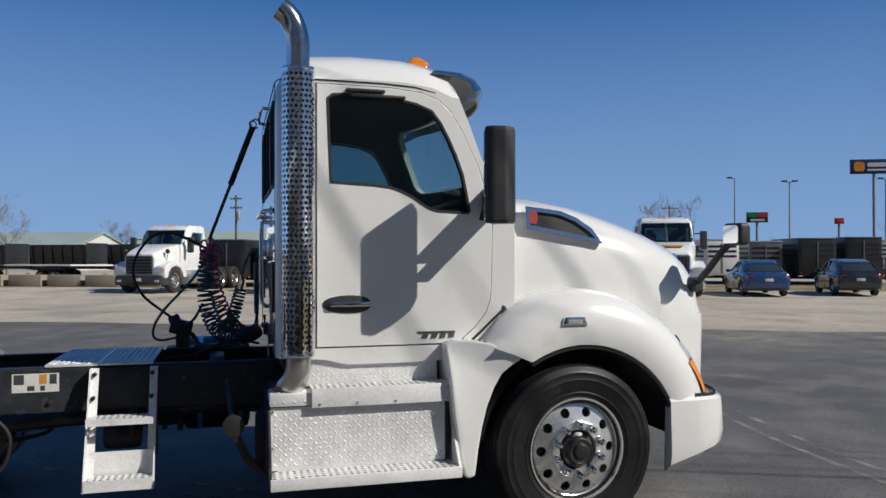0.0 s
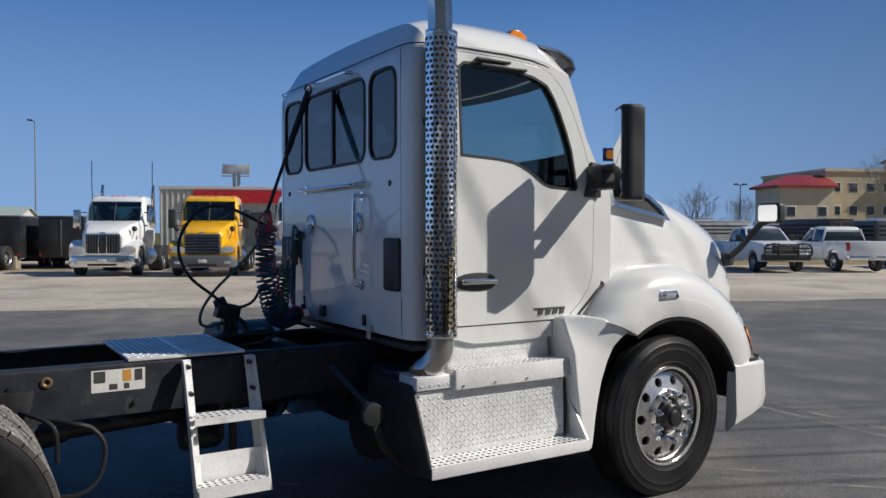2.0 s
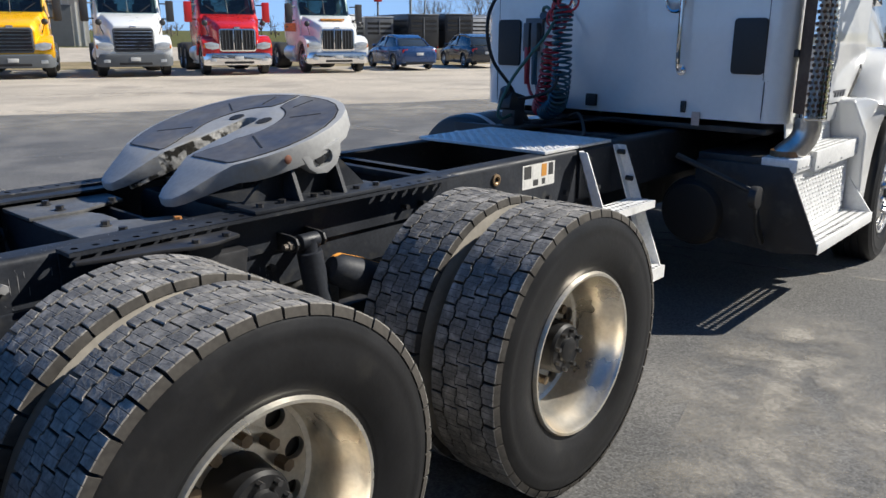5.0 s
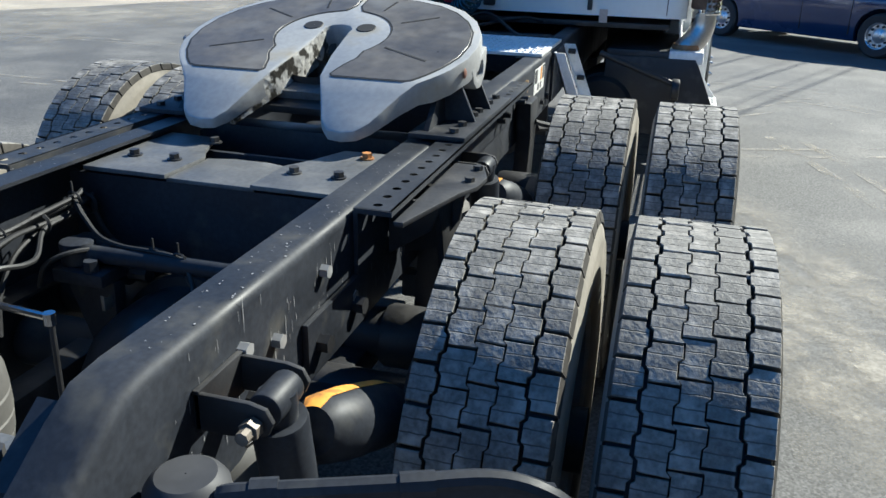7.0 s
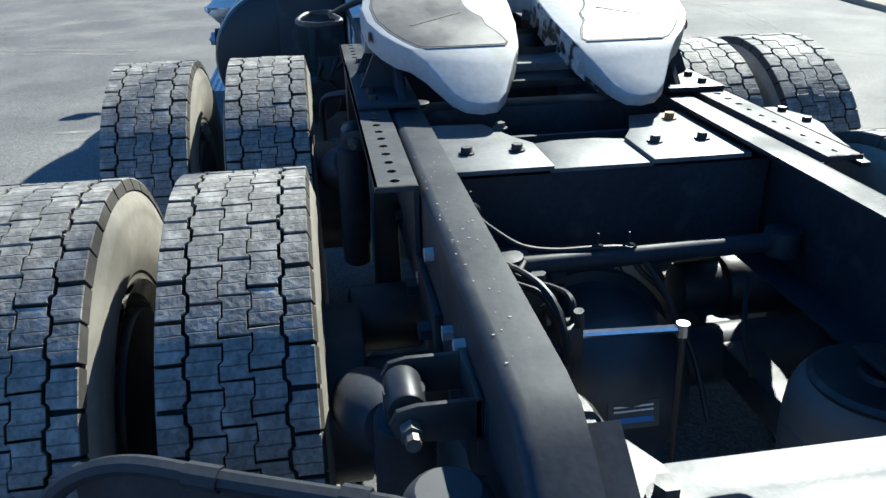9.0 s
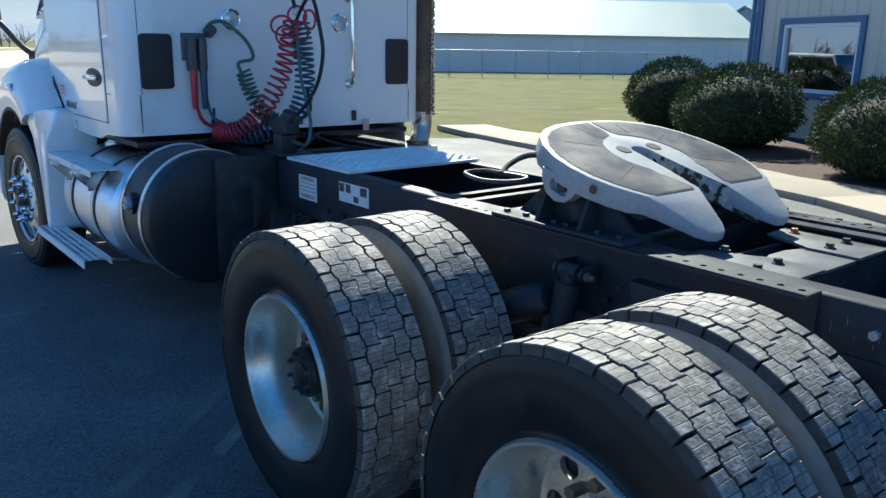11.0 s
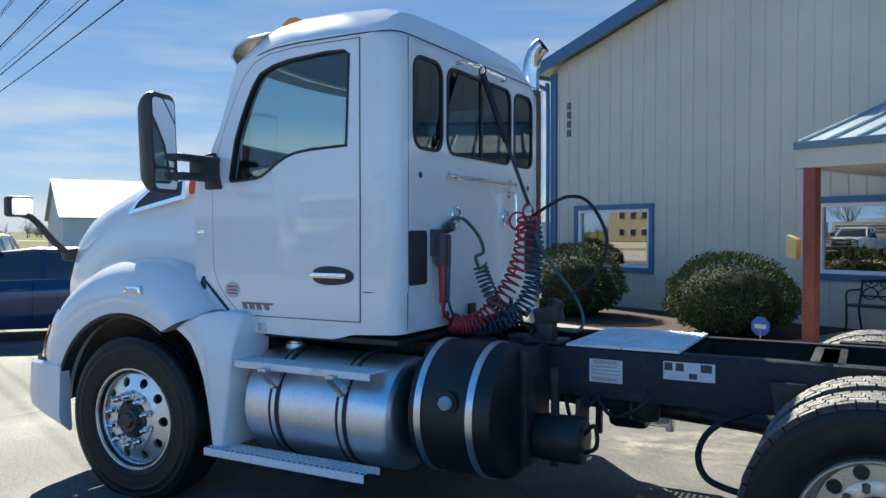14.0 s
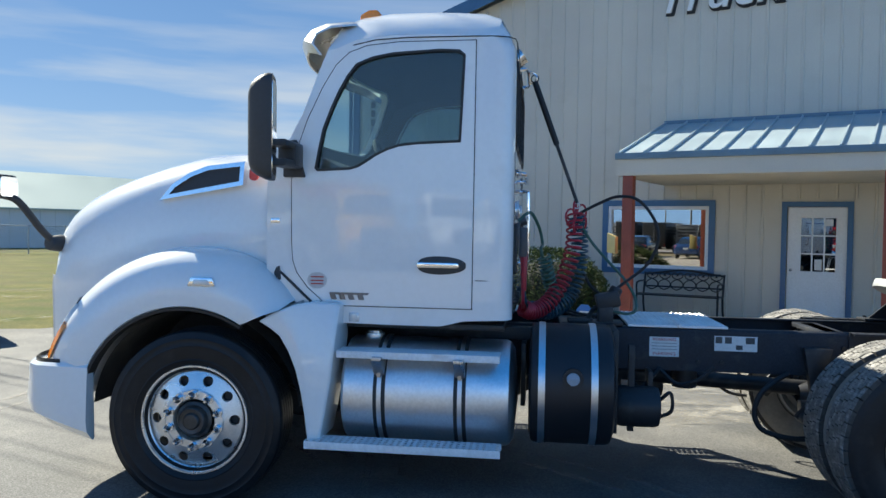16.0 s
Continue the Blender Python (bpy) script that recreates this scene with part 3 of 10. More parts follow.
# crushed pale spots where gravel was dragged on to the asphalt
bm = bmesh.new()
r = random.Random(21)
for _ in range(260):
    x, y = r.uniform(-9, 6), r.choice((r.uniform(-5.5, -1.5), r.uniform(2, 9)))
    s = r.uniform(0.003, 0.011)
    vs = [bm.verts.new((x + s * r.uniform(0.5, 1.6) * math.cos(a), y + s * r.uniform(0.5, 1.2) * math.sin(a), 0.005)) for a in (6.28 * i / 9 for i in range(9))]
    bm.faces.new(vs)
tagged(part("gravel_crumbs", bm, CHALK), "pale gravel dust spots on asphalt", "", "", "stuff")

# ---- the white day-cab tractor ----
truck = thing("semi_truck", "white day-cab semi tractor with black frame parked on asphalt", "truck")


def both(make):
    """Calls make(s) for the two sides: s = -1 right, 1 left."""
    for s in (-1, 1):
        make(s)


# cab shell
def cab_ring(y, k=0.0):
    a = abs(y)
    drop = 0.03 * (a / 0.8) ** 2 + (0.18 * ((a - 0.75) / 0.325) ** 2.6 if a > 0.75 else 0)
    s = max(0.0, (a - 0.96) / 0.115)
    ins = 0.085 * (1 - math.sqrt(max(0.0, 1 - s * s)))
    fwd = 0.20 * max(0.0, 1 - (a / 1.0) ** 2)
    ring = [(-1.845 + ins, 1.13), (-1.845 + ins, 1.5), (-1.845 + ins, 2.1), (-1.845 + ins, 2.62), (-1.84 + ins, 2.78 - drop * 0.2), (-1.80 + ins * 0.8, 2.90 - drop * 0.5),
            (-1.745 + ins * 0.5, 3.005 - drop * 0.8), (-1.64, 3.05 - drop), (-1.36, 3.065 - drop), (-1.06, 3.06 - drop), (-0.88, 3.035 - drop), (-0.76 + fwd * 0.5, 2.985 - drop),
            (-0.705 + fwd * 0.8, 2.87 - drop * 0.55), (-0.645 + fwd, 2.60), (-0.555 + fwd, 2.36), (-0.47 + fwd, 2.20), (-0.36 + fwd * 0.5, 2.13), (-0.335, 1.95), (-0.335, 1.36),
            (-0.43, 1.26), (-0.62, 1.15), (-0.77, 1.09), (-1.1, 1.085), (-1.42, 1.085), (-1.56, 1.12)]
    cx, cz = -1.12, 2.05
    return [(cx + (x - cx) * (1 - k), y * (1 - k), cz + (z - cz) * (1 - k)) for x, z in ring]


def cab_solid(k=0.0):
    ys = [0, 0.25, 0.5, 0.7, 0.8, 0.88, 0.96, 1.0, 1.035, 1.058, 1.07, 1.075]
    return loft([cab_ring(y, k) for y in [-v for v in ys[:0:-1]] + ys])


WIN = [(-1.515, 2.198), (-1.255, 2.185), (-1.15, 2.172), (-1.08, 2.15), (-1.01, 2.115), (-0.95, 2.075), (-0.90, 2.045), (-0.85, 2.03), (-0.655, 2.02), (-0.645, 2.03), (-0.665, 2.14),
       (-0.69, 2.26), (-0.735, 2.38), (-0.785, 2.49), (-0.835, 2.58), (-0.89, 2.65), (-0.99, 2.69), (-1.11, 2.712), (-1.39, 2.73), (-1.505, 2.725), (-1.535, 2.70)]
DOOR = [(-1.605, 1.195), (-0.76, 1.195), (-0.70, 1.215), (-0.60, 1.30), (-0.53, 1.39), (-0.503, 1.47), (-0.495, 1.60), (-0.49, 1.95), (-0.515, 2.12), (-0.585, 2.32),
        (-0.68, 2.52), (-0.76, 2.65), (-0.84, 2.725), (-0.95, 2.765), (-1.15, 2.785), (-1.605, 2.79)]
REAR_WIN = [(-0.89, -0.55), (-0.485, 0.485), (0.55, 0.89)]


def openings(grow=0.0, side=True):
    out = [prism(grown(rounded(a, b, 2.185, 2.715, 0.09), grow), "yz", -2.2, -1.5) for a, b in REAR_WIN]
    out.append(prism(grown(rounded(-0.87, 0.87, 2.28, 2.80, 0.08), grow), "yz", -0.9, 0.4))
    if side:
        out.append(prism(grown(WIN, grow), "xz", -2, 2))
    return out


part("cab_shell", cut(cab_solid(), cab_solid(0.045), *openings()), WHITE, truck, "glossy white painted steel cab", 28)
part("cab_lining", cut(cab_solid(0.05), cab_solid(0.062), *openings(0.01)), INTERIOR, truck, "dark grey cab lining")
part("cab_floor", box(-1.74, -0.4, -1.0, 1.0, 1.16, 1.2), INTERIOR, truck)
part("dashboard", prism([(-0.42, 1.25), (-0.42, 2.10), (-0.55, 2.14), (-0.78, 2.05), (-0.86, 1.85), (-0.74, 1.6), (-0.7, 1.25)], "xz", -0.98, 0.98, 0.03), INTERIOR, truck)
for y in (-0.55, 0.55):
    st = part("seat", join(box(-1.55, -1.05, y - 0.26, y + 0.26, 1.55, 1.72, 0.05), turned(box(-0.07, 0.07, y - 0.25, y + 0.25, 0, 0.68, 0.05), pose(-1.52, 0, 1.66, 0, -8, 0)),
                           turned(box(-0.05, 0.05, y - 0.14, y + 0.14, 0, 0.2, 0.04), pose(-1.62, 0, 2.36, 0, -8, 0)), box(-1.45, -1.15, y - 0.15, y + 0.15, 1.2, 1.56, 0.02)), SEAT, truck, "grey fabric seat")
wheel_c = Vector((-0.98, 0.55, 2.06))
ringp = [wheel_c + Vector((0.10 * math.sin(a) - 0.02, 0.22 * math.cos(a), 0.19 * math.sin(a))) for a in (2 * math.pi * i / 28 for i in range(29))]
part("steering_wheel", join(tube(ringp, 0.016, 8, False), rod(wheel_c, (-0.75, 0.55, 1.92), 0.03), rod(ringp[0], ringp[14], 0.012)), INTERIOR, truck)

# windows of the cab's back and front
for i, (a, b) in enumerate(REAR_WIN):
    o = rounded(a, b, 2.185, 2.715, 0.09)
    w = part("rear_window", prism(o, "yz", -1.842, -1.836), GLASS_REAR, truck, "dark tinted rear window")
    part("window_gasket", cut(prism(grown(o, 0.007), "yz", -1.853, -1.838), prism(grown(o, -0.012), "yz", -1.9, -1.8)), RUBBER_TRIM, w, "black rubber gasket")
    if i == 1:
        part("slider_bar", box(-1.852, -1.834, -0.012, 0.012, 2.19, 2.71), RUBBER_TRIM, w)
ws = [[(-0.655 + 0.2 * (1 - y * y) + 0.01 + (2.60 - z) * (0.36 if z < 2.6 else 0.32), y, z) for y in [-0.9 + 0.09 * i for i in range(21)]] for z in (2.26, 2.4, 2.6, 2.72, 2.82)]
part("windshield", loft(ws, cap=False, closed=False), GLASS_CLEAR, truck, "curved clear windshield")


def door(s):
    y0, y1 = s * 1.066, s * 1.084
    d = part("door", cut(prism(DOOR, "xz", y0, y1, 0.004, 1), prism(grown(WIN, 0.012), "xz", s * 1.0, s * 1.2)), WHITE, truck, "white cab door")
    part("door_seam", cut(prism(grown(DOOR, 0.005), "xz", s * 1.066, s * 1.0775), prism(grown(DOOR, -0.02), "xz", s * 1.0, s * 1.2)), SEAM, d)
    part("window_frame", cut(prism(grown(WIN, 0.011), "xz", s * 1.05, s * 1.087), prism(grown(WIN, -0.004), "xz", s * 0.9, s * 1.2)), RUBBER_TRIM, d, "black window surround")
    part("window_pane", prism(WIN, "xz", s * 1.060, s * 1.064), GLASS_SIDE, d, "tinted side window")
    oval = [(-1.405 + 0.148 * math.cos(a) * (1 - 0.12 * math.cos(a)), 1.452 + 0.055 * (abs(math.sin(a)) ** 0.8) * (1 if math.sin(a) > 0 else -1)) for a in (2 * math.pi * i / 28 for i in range(28))]
    part("handle_cup", prism(oval, "xz", s * 1.082, s * 1.089, 0.003), PLASTIC, d, "black oval handle recess")
    part("door_handle", join(prism(rounded(-1.53, -1.275, 1.437, 1.470, 0.014), "xz", s * 1.094, s * 1.113, 0.006), rod((-1.51, s * 1.08, 1.453), (-1.51, s * 1.1, 1.453), 0.012),
                             rod((-1.30, s * 1.08, 1.453), (-1.30, s * 1.1, 1.453), 0.012)), CHROME, d, "chrome handle")
    # model badge as plain slanted bars
    bars = [prism([(x, 1.232), (x + 0.034, 1.232), (x + 0.048, 1.272), (x + 0.014, 1.272)], "xz", s * 1.083, s * 1.090) for x in (-0.955, -0.895, -0.84, -0.785)]
    bars.append(prism([(-0.975, 1.262), (-0.75, 1.262), (-0.74, 1.275), (-0.985, 1.275)], "xz", s * 1.083, s * 1.089))
    part("badge", join(*bars), mat("badge_grey", (0.16, 0.16, 0.17), 0.25, 0.6), d, "dark grey raised badge")


both(door)
part("shade_flap", join(box(-1.43, -1.19, -1.125, -1.08, 2.745, 2.765, 0.008), box(-1.40, -1.06, -1.115, -1.08, 2.715, 2.735, 0.008)), PLASTIC, truck, "black rain guard above the window")
part("door_sticker", prism([(-0.66 + 0.062 * math.cos(a), 1.345 + 0.05 * math.sin(a)) for a in (2 * math.pi * i / 24 for i in range(24))], "xz", 1.0845, 1.0865), mat("sticker_grey", (0.55, 0.52, 0.5), 0.5), truck, "pale oval door sticker")
part("sticker_bar", join(*[box(-0.70, -0.62, 1.0865, 1.0875, z, z + 0.008) for z in (1.32, 1.34, 1.362)]), DECAL_RED, truck)
part("sill_lamp", join(rod((-0.89, 1.02, 1.125), (-0.89, 1.083, 1.125), 0.028, b=0.004), box(-0.925, -0.855, 1.02, 1.076, 1.095, 1.155, 0.006)), LENS, truck, "round step lamp")
part("latch", box(-0.42, -0.36, 1.073, 1.084, 1.69, 1.72, 0.006), CHROME, truck)
part("roof_seam", join(*[tube([(x, s * y, z) for x, y, z in ((-0.86, 1.073, 2.77), (-1.0, 1.077, 2.80), (-1.2, 1.078, 2.812), (-1.6, 1.078, 2.815), (-1.74, 1.07, 2.815), (-1.80, 1.045, 2.815))], 0.0038, 6) for s in (-1, 1)],
                       tube([(-1.80, -1.045, 2.815), (-1.835, -0.99, 2.815), (-1.843, -0.9, 2.815), (-1.843, 0.9, 2.815), (-1.835, 0.99, 2.815), (-1.80, 1.045, 2.815)], 0.0036, 6)), SEAM, truck)
for s in (-1, 1):
    part("corner_seam", tube([(-1.625, s * 1.0765, 1.365), (-1.75, s * 1.07, 1.365), (-1.80, s * 1.04, 1.365), (-1.842, s * 0.97, 1.365)], 0.003, 5), SEAM, truck)
    part("corner_seam", tube([(-1.843, s * 0.955, 1.15), (-1.846, s * 0.955, 1.36)], 0.0035, 5), SEAM, truck)
    part("corner_seam", tube([(-1.8445, s * 0.945, 1.37), (-1.8445, s * 0.945, 2.80)], 0.0022, 5), SEAM, truck)
part("cab_underside", box(-1.8, -0.7, -0.98, 0.98, 1.055, 1.09, 0.01), CHASSIS, truck)
for y in (-0.78, -0.22, 0.0, 0.22, 0.78):
    part("roof_marker", prism([(-1.0, 3.0), (-0.84, 2.98), (-0.845, 3.02), (-0.90, 3.05), (-0.95, 3.052)] if abs(y) > 0.5 else [(-1.0, 3.04), (-0.84, 3.01), (-0.845, 3.06), (-0.90, 3.085), (-0.95, 3.087)], "xz", y - 0.05, y + 0.05, 0.012), AMBER, truck, "amber roof marker lamp")

# sun visor over the windshield
vr = []
for i in range(25):
    y = -1.0 + i / 12
    f = 0.22 * (1 - (abs(y)) ** 2.4)
    e = max(0.0, abs(y) - 0.85) / 0.15
    dz = -0.055 * e
    f, dz = f - 0.065, dz + 0.05
    vr.append([(-0.80 + f, y, 2.925 + dz), (-0.64 + f, y, 2.915 + dz), (-0.54 + f, y, 2.875 + dz), (-0.49 + f - 0.02 * e, y, 2.81 + dz), (-0.52 + f - 0.05 * e, y, 2.735 + dz),
               (-0.532 + f - 0.05 * e, y, 2.735 + dz), (-0.505 + f - 0.02 * e, y, 2.81 + dz), (-0.55 + f, y, 2.862 + dz), (-0.64 + f, y, 2.902 + dz), (-0.80 + f, y, 2.912 + dz)])
part("sun_visor", loft(vr), STEEL, truck, "polished steel sun visor")

# hood
HOOD_X = [(-0.335, 2.185, 1.0), (-0.1, 2.172, 1.0), (0.2, 2.125, 0.995), (0.43, 2.065, 0.985), (0.65, 1.995, 0.97), (0.83, 1.93, 0.945), (1.0, 1.855, 0.915), (1.1, 1.79, 0.885), (1.17, 1.71, 0.86), (1.21, 1.60, 0.83), (1.222, 1.49, 0.81)]


def hood_ring(x, zt, w):
    half = [(0, zt + 0.02), (0.3, zt + 0.012), (0.55, zt - 0.012), (0.72, zt - 0.05), (0.84, zt - 0.115), (0.91, zt - 0.20), (0.955, zt - 0.33), (0.975, max(zt - 0.5, 1.32)), (0.98, 1.24), (0.96, 1.19 if x < 0.72 else 0.86)]
    xl = x + 0.045 * min(1, max(0, (x + 0.1) / 0.5))
    up = 0.035 * min(1, max(0, (x + 0.2) / 0.4))
    return [(x if y < 0.01 else xl, w * y, z + (up * min(1, y / 0.4) if z > 1.45 else 0)) for y, z in half] + [(x, -w * y, z) for y, z in half[:0:-1]]


part("hood", loft([hood_ring(*h) for h in HOOD_X]), WHITE, truck, "sloping glossy white hood", 40)
part("cowl_seam", loft([[(-0.356, 1.003 * y, z - 0.002) for _, y, z in hood_ring(-0.335, 2.18, 1.0)], [(-0.337, 1.003 * y, z - 0.002) for _, y, z in hood_ring(-0.335, 2.18, 1.0)]]), SEAM, truck)
part("grille", join(box(1.205, 1.225, -0.62, 0.62, 0.9, 1.42, 0.01), *[box(1.215, 1.235, -0.6, 0.6, z, z + 0.018) for z in [0.94 + 0.06 * i for i in range(8)]]), CHROME, truck, "chrome barred grille")

FC = Vector((0.06, 0, 0.5))


def fender_point(s, ang, r, y):
    a = radians(ang)
    return FC + Vector((r * math.cos(a) + (0.045 if s > 0 else 0.0), s * y, r * math.sin(a)))


FEN = [(0.675, 0.75), (0.675, 1.10), (0.668, 1.26), (0.682, 1.285), (0.74, 1.297), (0.83, 1.292), (0.92, 1.262), (0.985, 1.205), (1.022, 1.125), (1.036, 1.03), (1.03, 0.92), (1.0, 0.75)]


def fender(s):
    lead = 0.045 if s > 0 else 0.0
    rings = []
    for i in range(37):
        ang = 13 + (131 - 13) * i / 36
        sh = 0.0 if ang < 100 else ((ang - 100) / 31) ** 2
        fr = 0.0 if ang > 45 else ((45 - ang) / 32) ** 2
        # its rear end is cut back along the fairing's top
        low = 0.655 + 0.0235 * max(0.0, ang - 121)
        rings.append([fender_point(s, ang, max(low, 0.675 + (r - 0.675) * (1 - 0.22 * sh)), y - 0.05 * fr * (1 if r > 0.8 else 0.4)) for r, y in FEN])
    f = part("fender", loft(rings), WHITE, truck, "bulging white front fender", 40)
    part("arch_lip", lathe([(0.655, 1.20), (0.655, 1.283), (0.672, 1.288), (0.672, 1.20)], "y", 40, FC + Vector((0.045, 0, 0)), 8, 122) if s > 0 else
         turned(lathe([(0.655, 1.20), (0.655, 1.283), (0.672, 1.288), (0.672, 1.20)], "y", 40, FC, 8, 122), Matrix.Diagonal((1, -1, 1, 1))), RUBBER_TRIM, f)
    part("wheel_well", turned(lathe([(0.66, 0.5), (0.66, 1.2)], "y", 30, FC, 5, 172), Matrix.Diagonal((1, s, 1, 1))), CHASSIS, f)
    # turn signal on the fender's side
    part("side_marker", join(prism([(-0.105, 1.305), (0.072, 1.305), (0.052, 1.36), (-0.082, 1.36)], "xz", s * 1.262, s * 1.306, 0.008)), CHROME, f, "chrome side lamp bezel")
    part("marker_lens", prism([(-0.07, 1.315), (0.038, 1.315), (0.03, 1.345), (-0.055, 1.345)], "xz", s * 1.30, s * 1.31, 0.004), LENS, f)
    lamp = lambda ang, r, y: fender_point(s, ang, r, y - 0.05 * ((45 - ang) / 32) ** 2)
    patch = [[lamp(ang, r + 0.004, y + 0.006) for r, y in ((0.955 - 0.0018 * (ang - 19), 1.24), (0.985, 1.207), (1.024, 1.128), (1.04, 1.03), (1.036, 0.9))] for ang in (19, 24, 29, 34, 39, 43)]
    part("headlight", loft(patch, cap=False, closed=False), LENS, f, "clear wraparound headlamp")
    patch = [[lamp(ang, r + 0.007, y + 0.011) for r, y in ((0.945 - 0.0012 * (ang - 20), 1.248), (0.965, 1.23), (0.99 - 0.001 * (ang - 20), 1.20))] for ang in (20, 25, 30, 35)]
    part("turn_signal", loft(patch, cap=False, closed=False), AMBER, f, "amber turn signal")
    # hood air intake
    vent = [(x + 1.6 * lead, z) for x, z in ((-0.22, 2.075), (0.03, 2.045), (0.15, 2.0), (0.26, 1.93), (0.345, 1.825), (0.095, 1.868), (-0.215, 1.925))]
    hy = lambda x, z: s * (0.985 + 0.02 - 0.11 * max(0, (z - 1.75)) ** 1.0 - 0.06 * max(0, x))
    bm = cut(prism(vent, "xz", 0.85, 1.02), prism(grown(vent, -0.028), "xz", 0.5, 1.2))
    for v in bm.verts:
        v.co.y = hy(v.co.x, v.co.z) - s * (1.02 - v.co.y) * 0.5
    part("vent_bezel", bm, CHROME, f, "chrome hood intake bezel")
    bm = prism(grown(vent, -0.026), "xz", 0.9, 1.0)
    for v in bm.verts:
        v.co.y = hy(v.co.x, v.co.z) - s * (1.03 - v.co.y) * 0.5
    part("vent_mesh", bm, PLASTIC, f, "black intake mesh")
    bm = prism(rounded(-0.195 - lead, -0.135 - lead, 1.955, 2.045, 0.025), "xz", 0.99, 1.03, 0.004)
    for v in bm.verts:
        v.co.y = hy(v.co.x, v.co.z) - s * (1.028 - v.co.y) * 0.5
    part("emblem", bm, DECAL_RED, f, "red emblem plate")
    # fairing behind the wheel
    sk = [(-0.735, 0.40), (-0.765, 0.56), (-0.80, 0.78), (-0.822, 1.0), (-0.828, 1.20), (-0.80, 1.218), (-0.66, 1.222), (-0.558, 1.205), (-0.45, 1.158), (-0.355, 1.105), (-0.425, 1.065), (-0.485, 1.02), (-0.54, 0.93), (-0.585, 0.82), (-0.618, 0.69), (-0.64, 0.57), (-0.656, 0.45), (-0.664, 0.40), (-0.70, 0.385)]
    shell = prism(sk, "xz", s * 0.93, s * 1.272, 0.02, 4)
    # the shoulder leans in under the cab
    for v in shell.verts:
        if abs(v.co.y) > 1.1:
            v.co.y -= s * 0.5 * max(0.0, v.co.z - 1.02) * min(1.0, max(0.0, (-0.45 - v.co.x) / 0.3))
    part("fairing", shell, WHITE, truck, "white fairing behind the front wheel")
    part("fairing_gap", prism([(-0.36, 1.105), (-0.58, 1.20), (-0.575, 1.222), (-0.345, 1.13)], "xz", s * 0.9, s * 1.12), mat("grey_filler", (0.36, 0.345, 0.32), 0.6, var=0.15), truck)
    # added dark strip and patch stand for the shaded gaps beside the cab
    part("cowl_gap", tube(smooth_path([(-0.325, s * 0.85, 2.075), (-0.325, s * 0.916, 1.985), (-0.325, s * 0.961, 1.855), (-0.325, s * 0.981, 1.685), (-0.328, s * 0.988, 1.5), (-0.385, s * 1.058, 1.425), (-0.46, s * 1.079, 1.36), (-0.575, s * 1.079, 1.255), (-0.66, s * 1.079, 1.18)], 4), 0.0085, 6), RUBBER_TRIM, truck, "dark strip drawn for the gap between cab and hood")
    part("cowl_gap", prism([(-0.42, 1.43), (-0.395, 1.42), (-0.38, 1.38), (-0.405, 1.34), (-0.43, 1.34)], "xz", s * 0.95, s * 1.083, 0.01), PLASTIC, truck, "dark patch drawn for the opening behind the fender")
    # mirrors
    swing = Matrix.Translation((-0.575 if s < 0 else -0.45, s * 1.495, 0)) @ Matrix.Rotation(radians(-30 if s < 0 else 13), 4, "Z") @ Matrix.Translation((0.575 if s < 0 else 0.45, -s * 1.495, 0))
    lean = Matrix.Identity(4)
    lean[1][2], lean[1][3] = (0.06, -0.132) if s > 0 else (0.0, 0.0)
    swing = swing @ lean
    if s < 0:
        shell = bevel(loft([[(x, -y, z) for x, y in ((-0.655, 1.405), (-0.655, 1.59), (-0.60, 1.60), (-0.52, 1.57), (-0.49, 1.50), (-0.50, 1.42), (-0.56, 1.395))] for z in (1.935, 2.0, 2.2, 2.42, 2.50)]), 0.022, 3)
    else:
        shell = loft([[(x, y, z) for y, z in rounded(1.495 - w, 1.495 + w, 1.93 + g, 2.505 - g, 0.05, 6)] for x, w, g in ((-0.515, 0.118, 0.0), (-0.495, 0.122, -0.003), (-0.465, 0.116, 0.003), (-0.43, 0.098, 0.02), (-0.395, 0.07, 0.045), (-0.38, 0.052, 0.08))])
    mr = part("mirror", turned(shell, swing), PLASTIC, truck, "tall black door mirror")
    gx, gw = (-0.659, 0.088) if s < 0 else (-0.519, 0.104)
    part("mirror_glass", turned(prism(rounded(s * 1.495 - gw, s * 1.495 + gw, 2.085, 2.475, 0.03), "yz", gx, gx + 0.006), swing), MIRROR, mr, "mirror glass")
    part("convex_glass", turned(prism(rounded(s * 1.495 - gw, s * 1.495 + gw, 1.955, 2.07, 0.03), "yz", gx, gx + 0.006), swing), MIRROR, mr, "small convex mirror glass")
    part("mirror_arm", join(prism(rounded(-0.56, -0.46, 2.015, 2.06, 0.015), "xz", s * 1.05, s * 1.40, 0.008), prism(rounded(-0.56, -0.46, 2.13, 2.17, 0.015), "xz", s * 1.05, s * 1.40, 0.008),
                            prism([(-0.58, 1.97), (-0.44, 1.97), (-0.44, 2.19), (-0.52, 2.2)], "xz", s * 1.06, s * 1.10, 0.01), prism(rounded(-0.565, -0.455, 2.025, 2.16, 0.015), "xz", s * 1.09, s * 1.24, 0.01)), PLASTIC, mr, "black twin mirror arms")
    base = Vector((1.12 + 2 * lead, s * 0.78, 1.53))
    head = Vector((1.28 + 2.5 * lead, s * 1.135, 1.89))
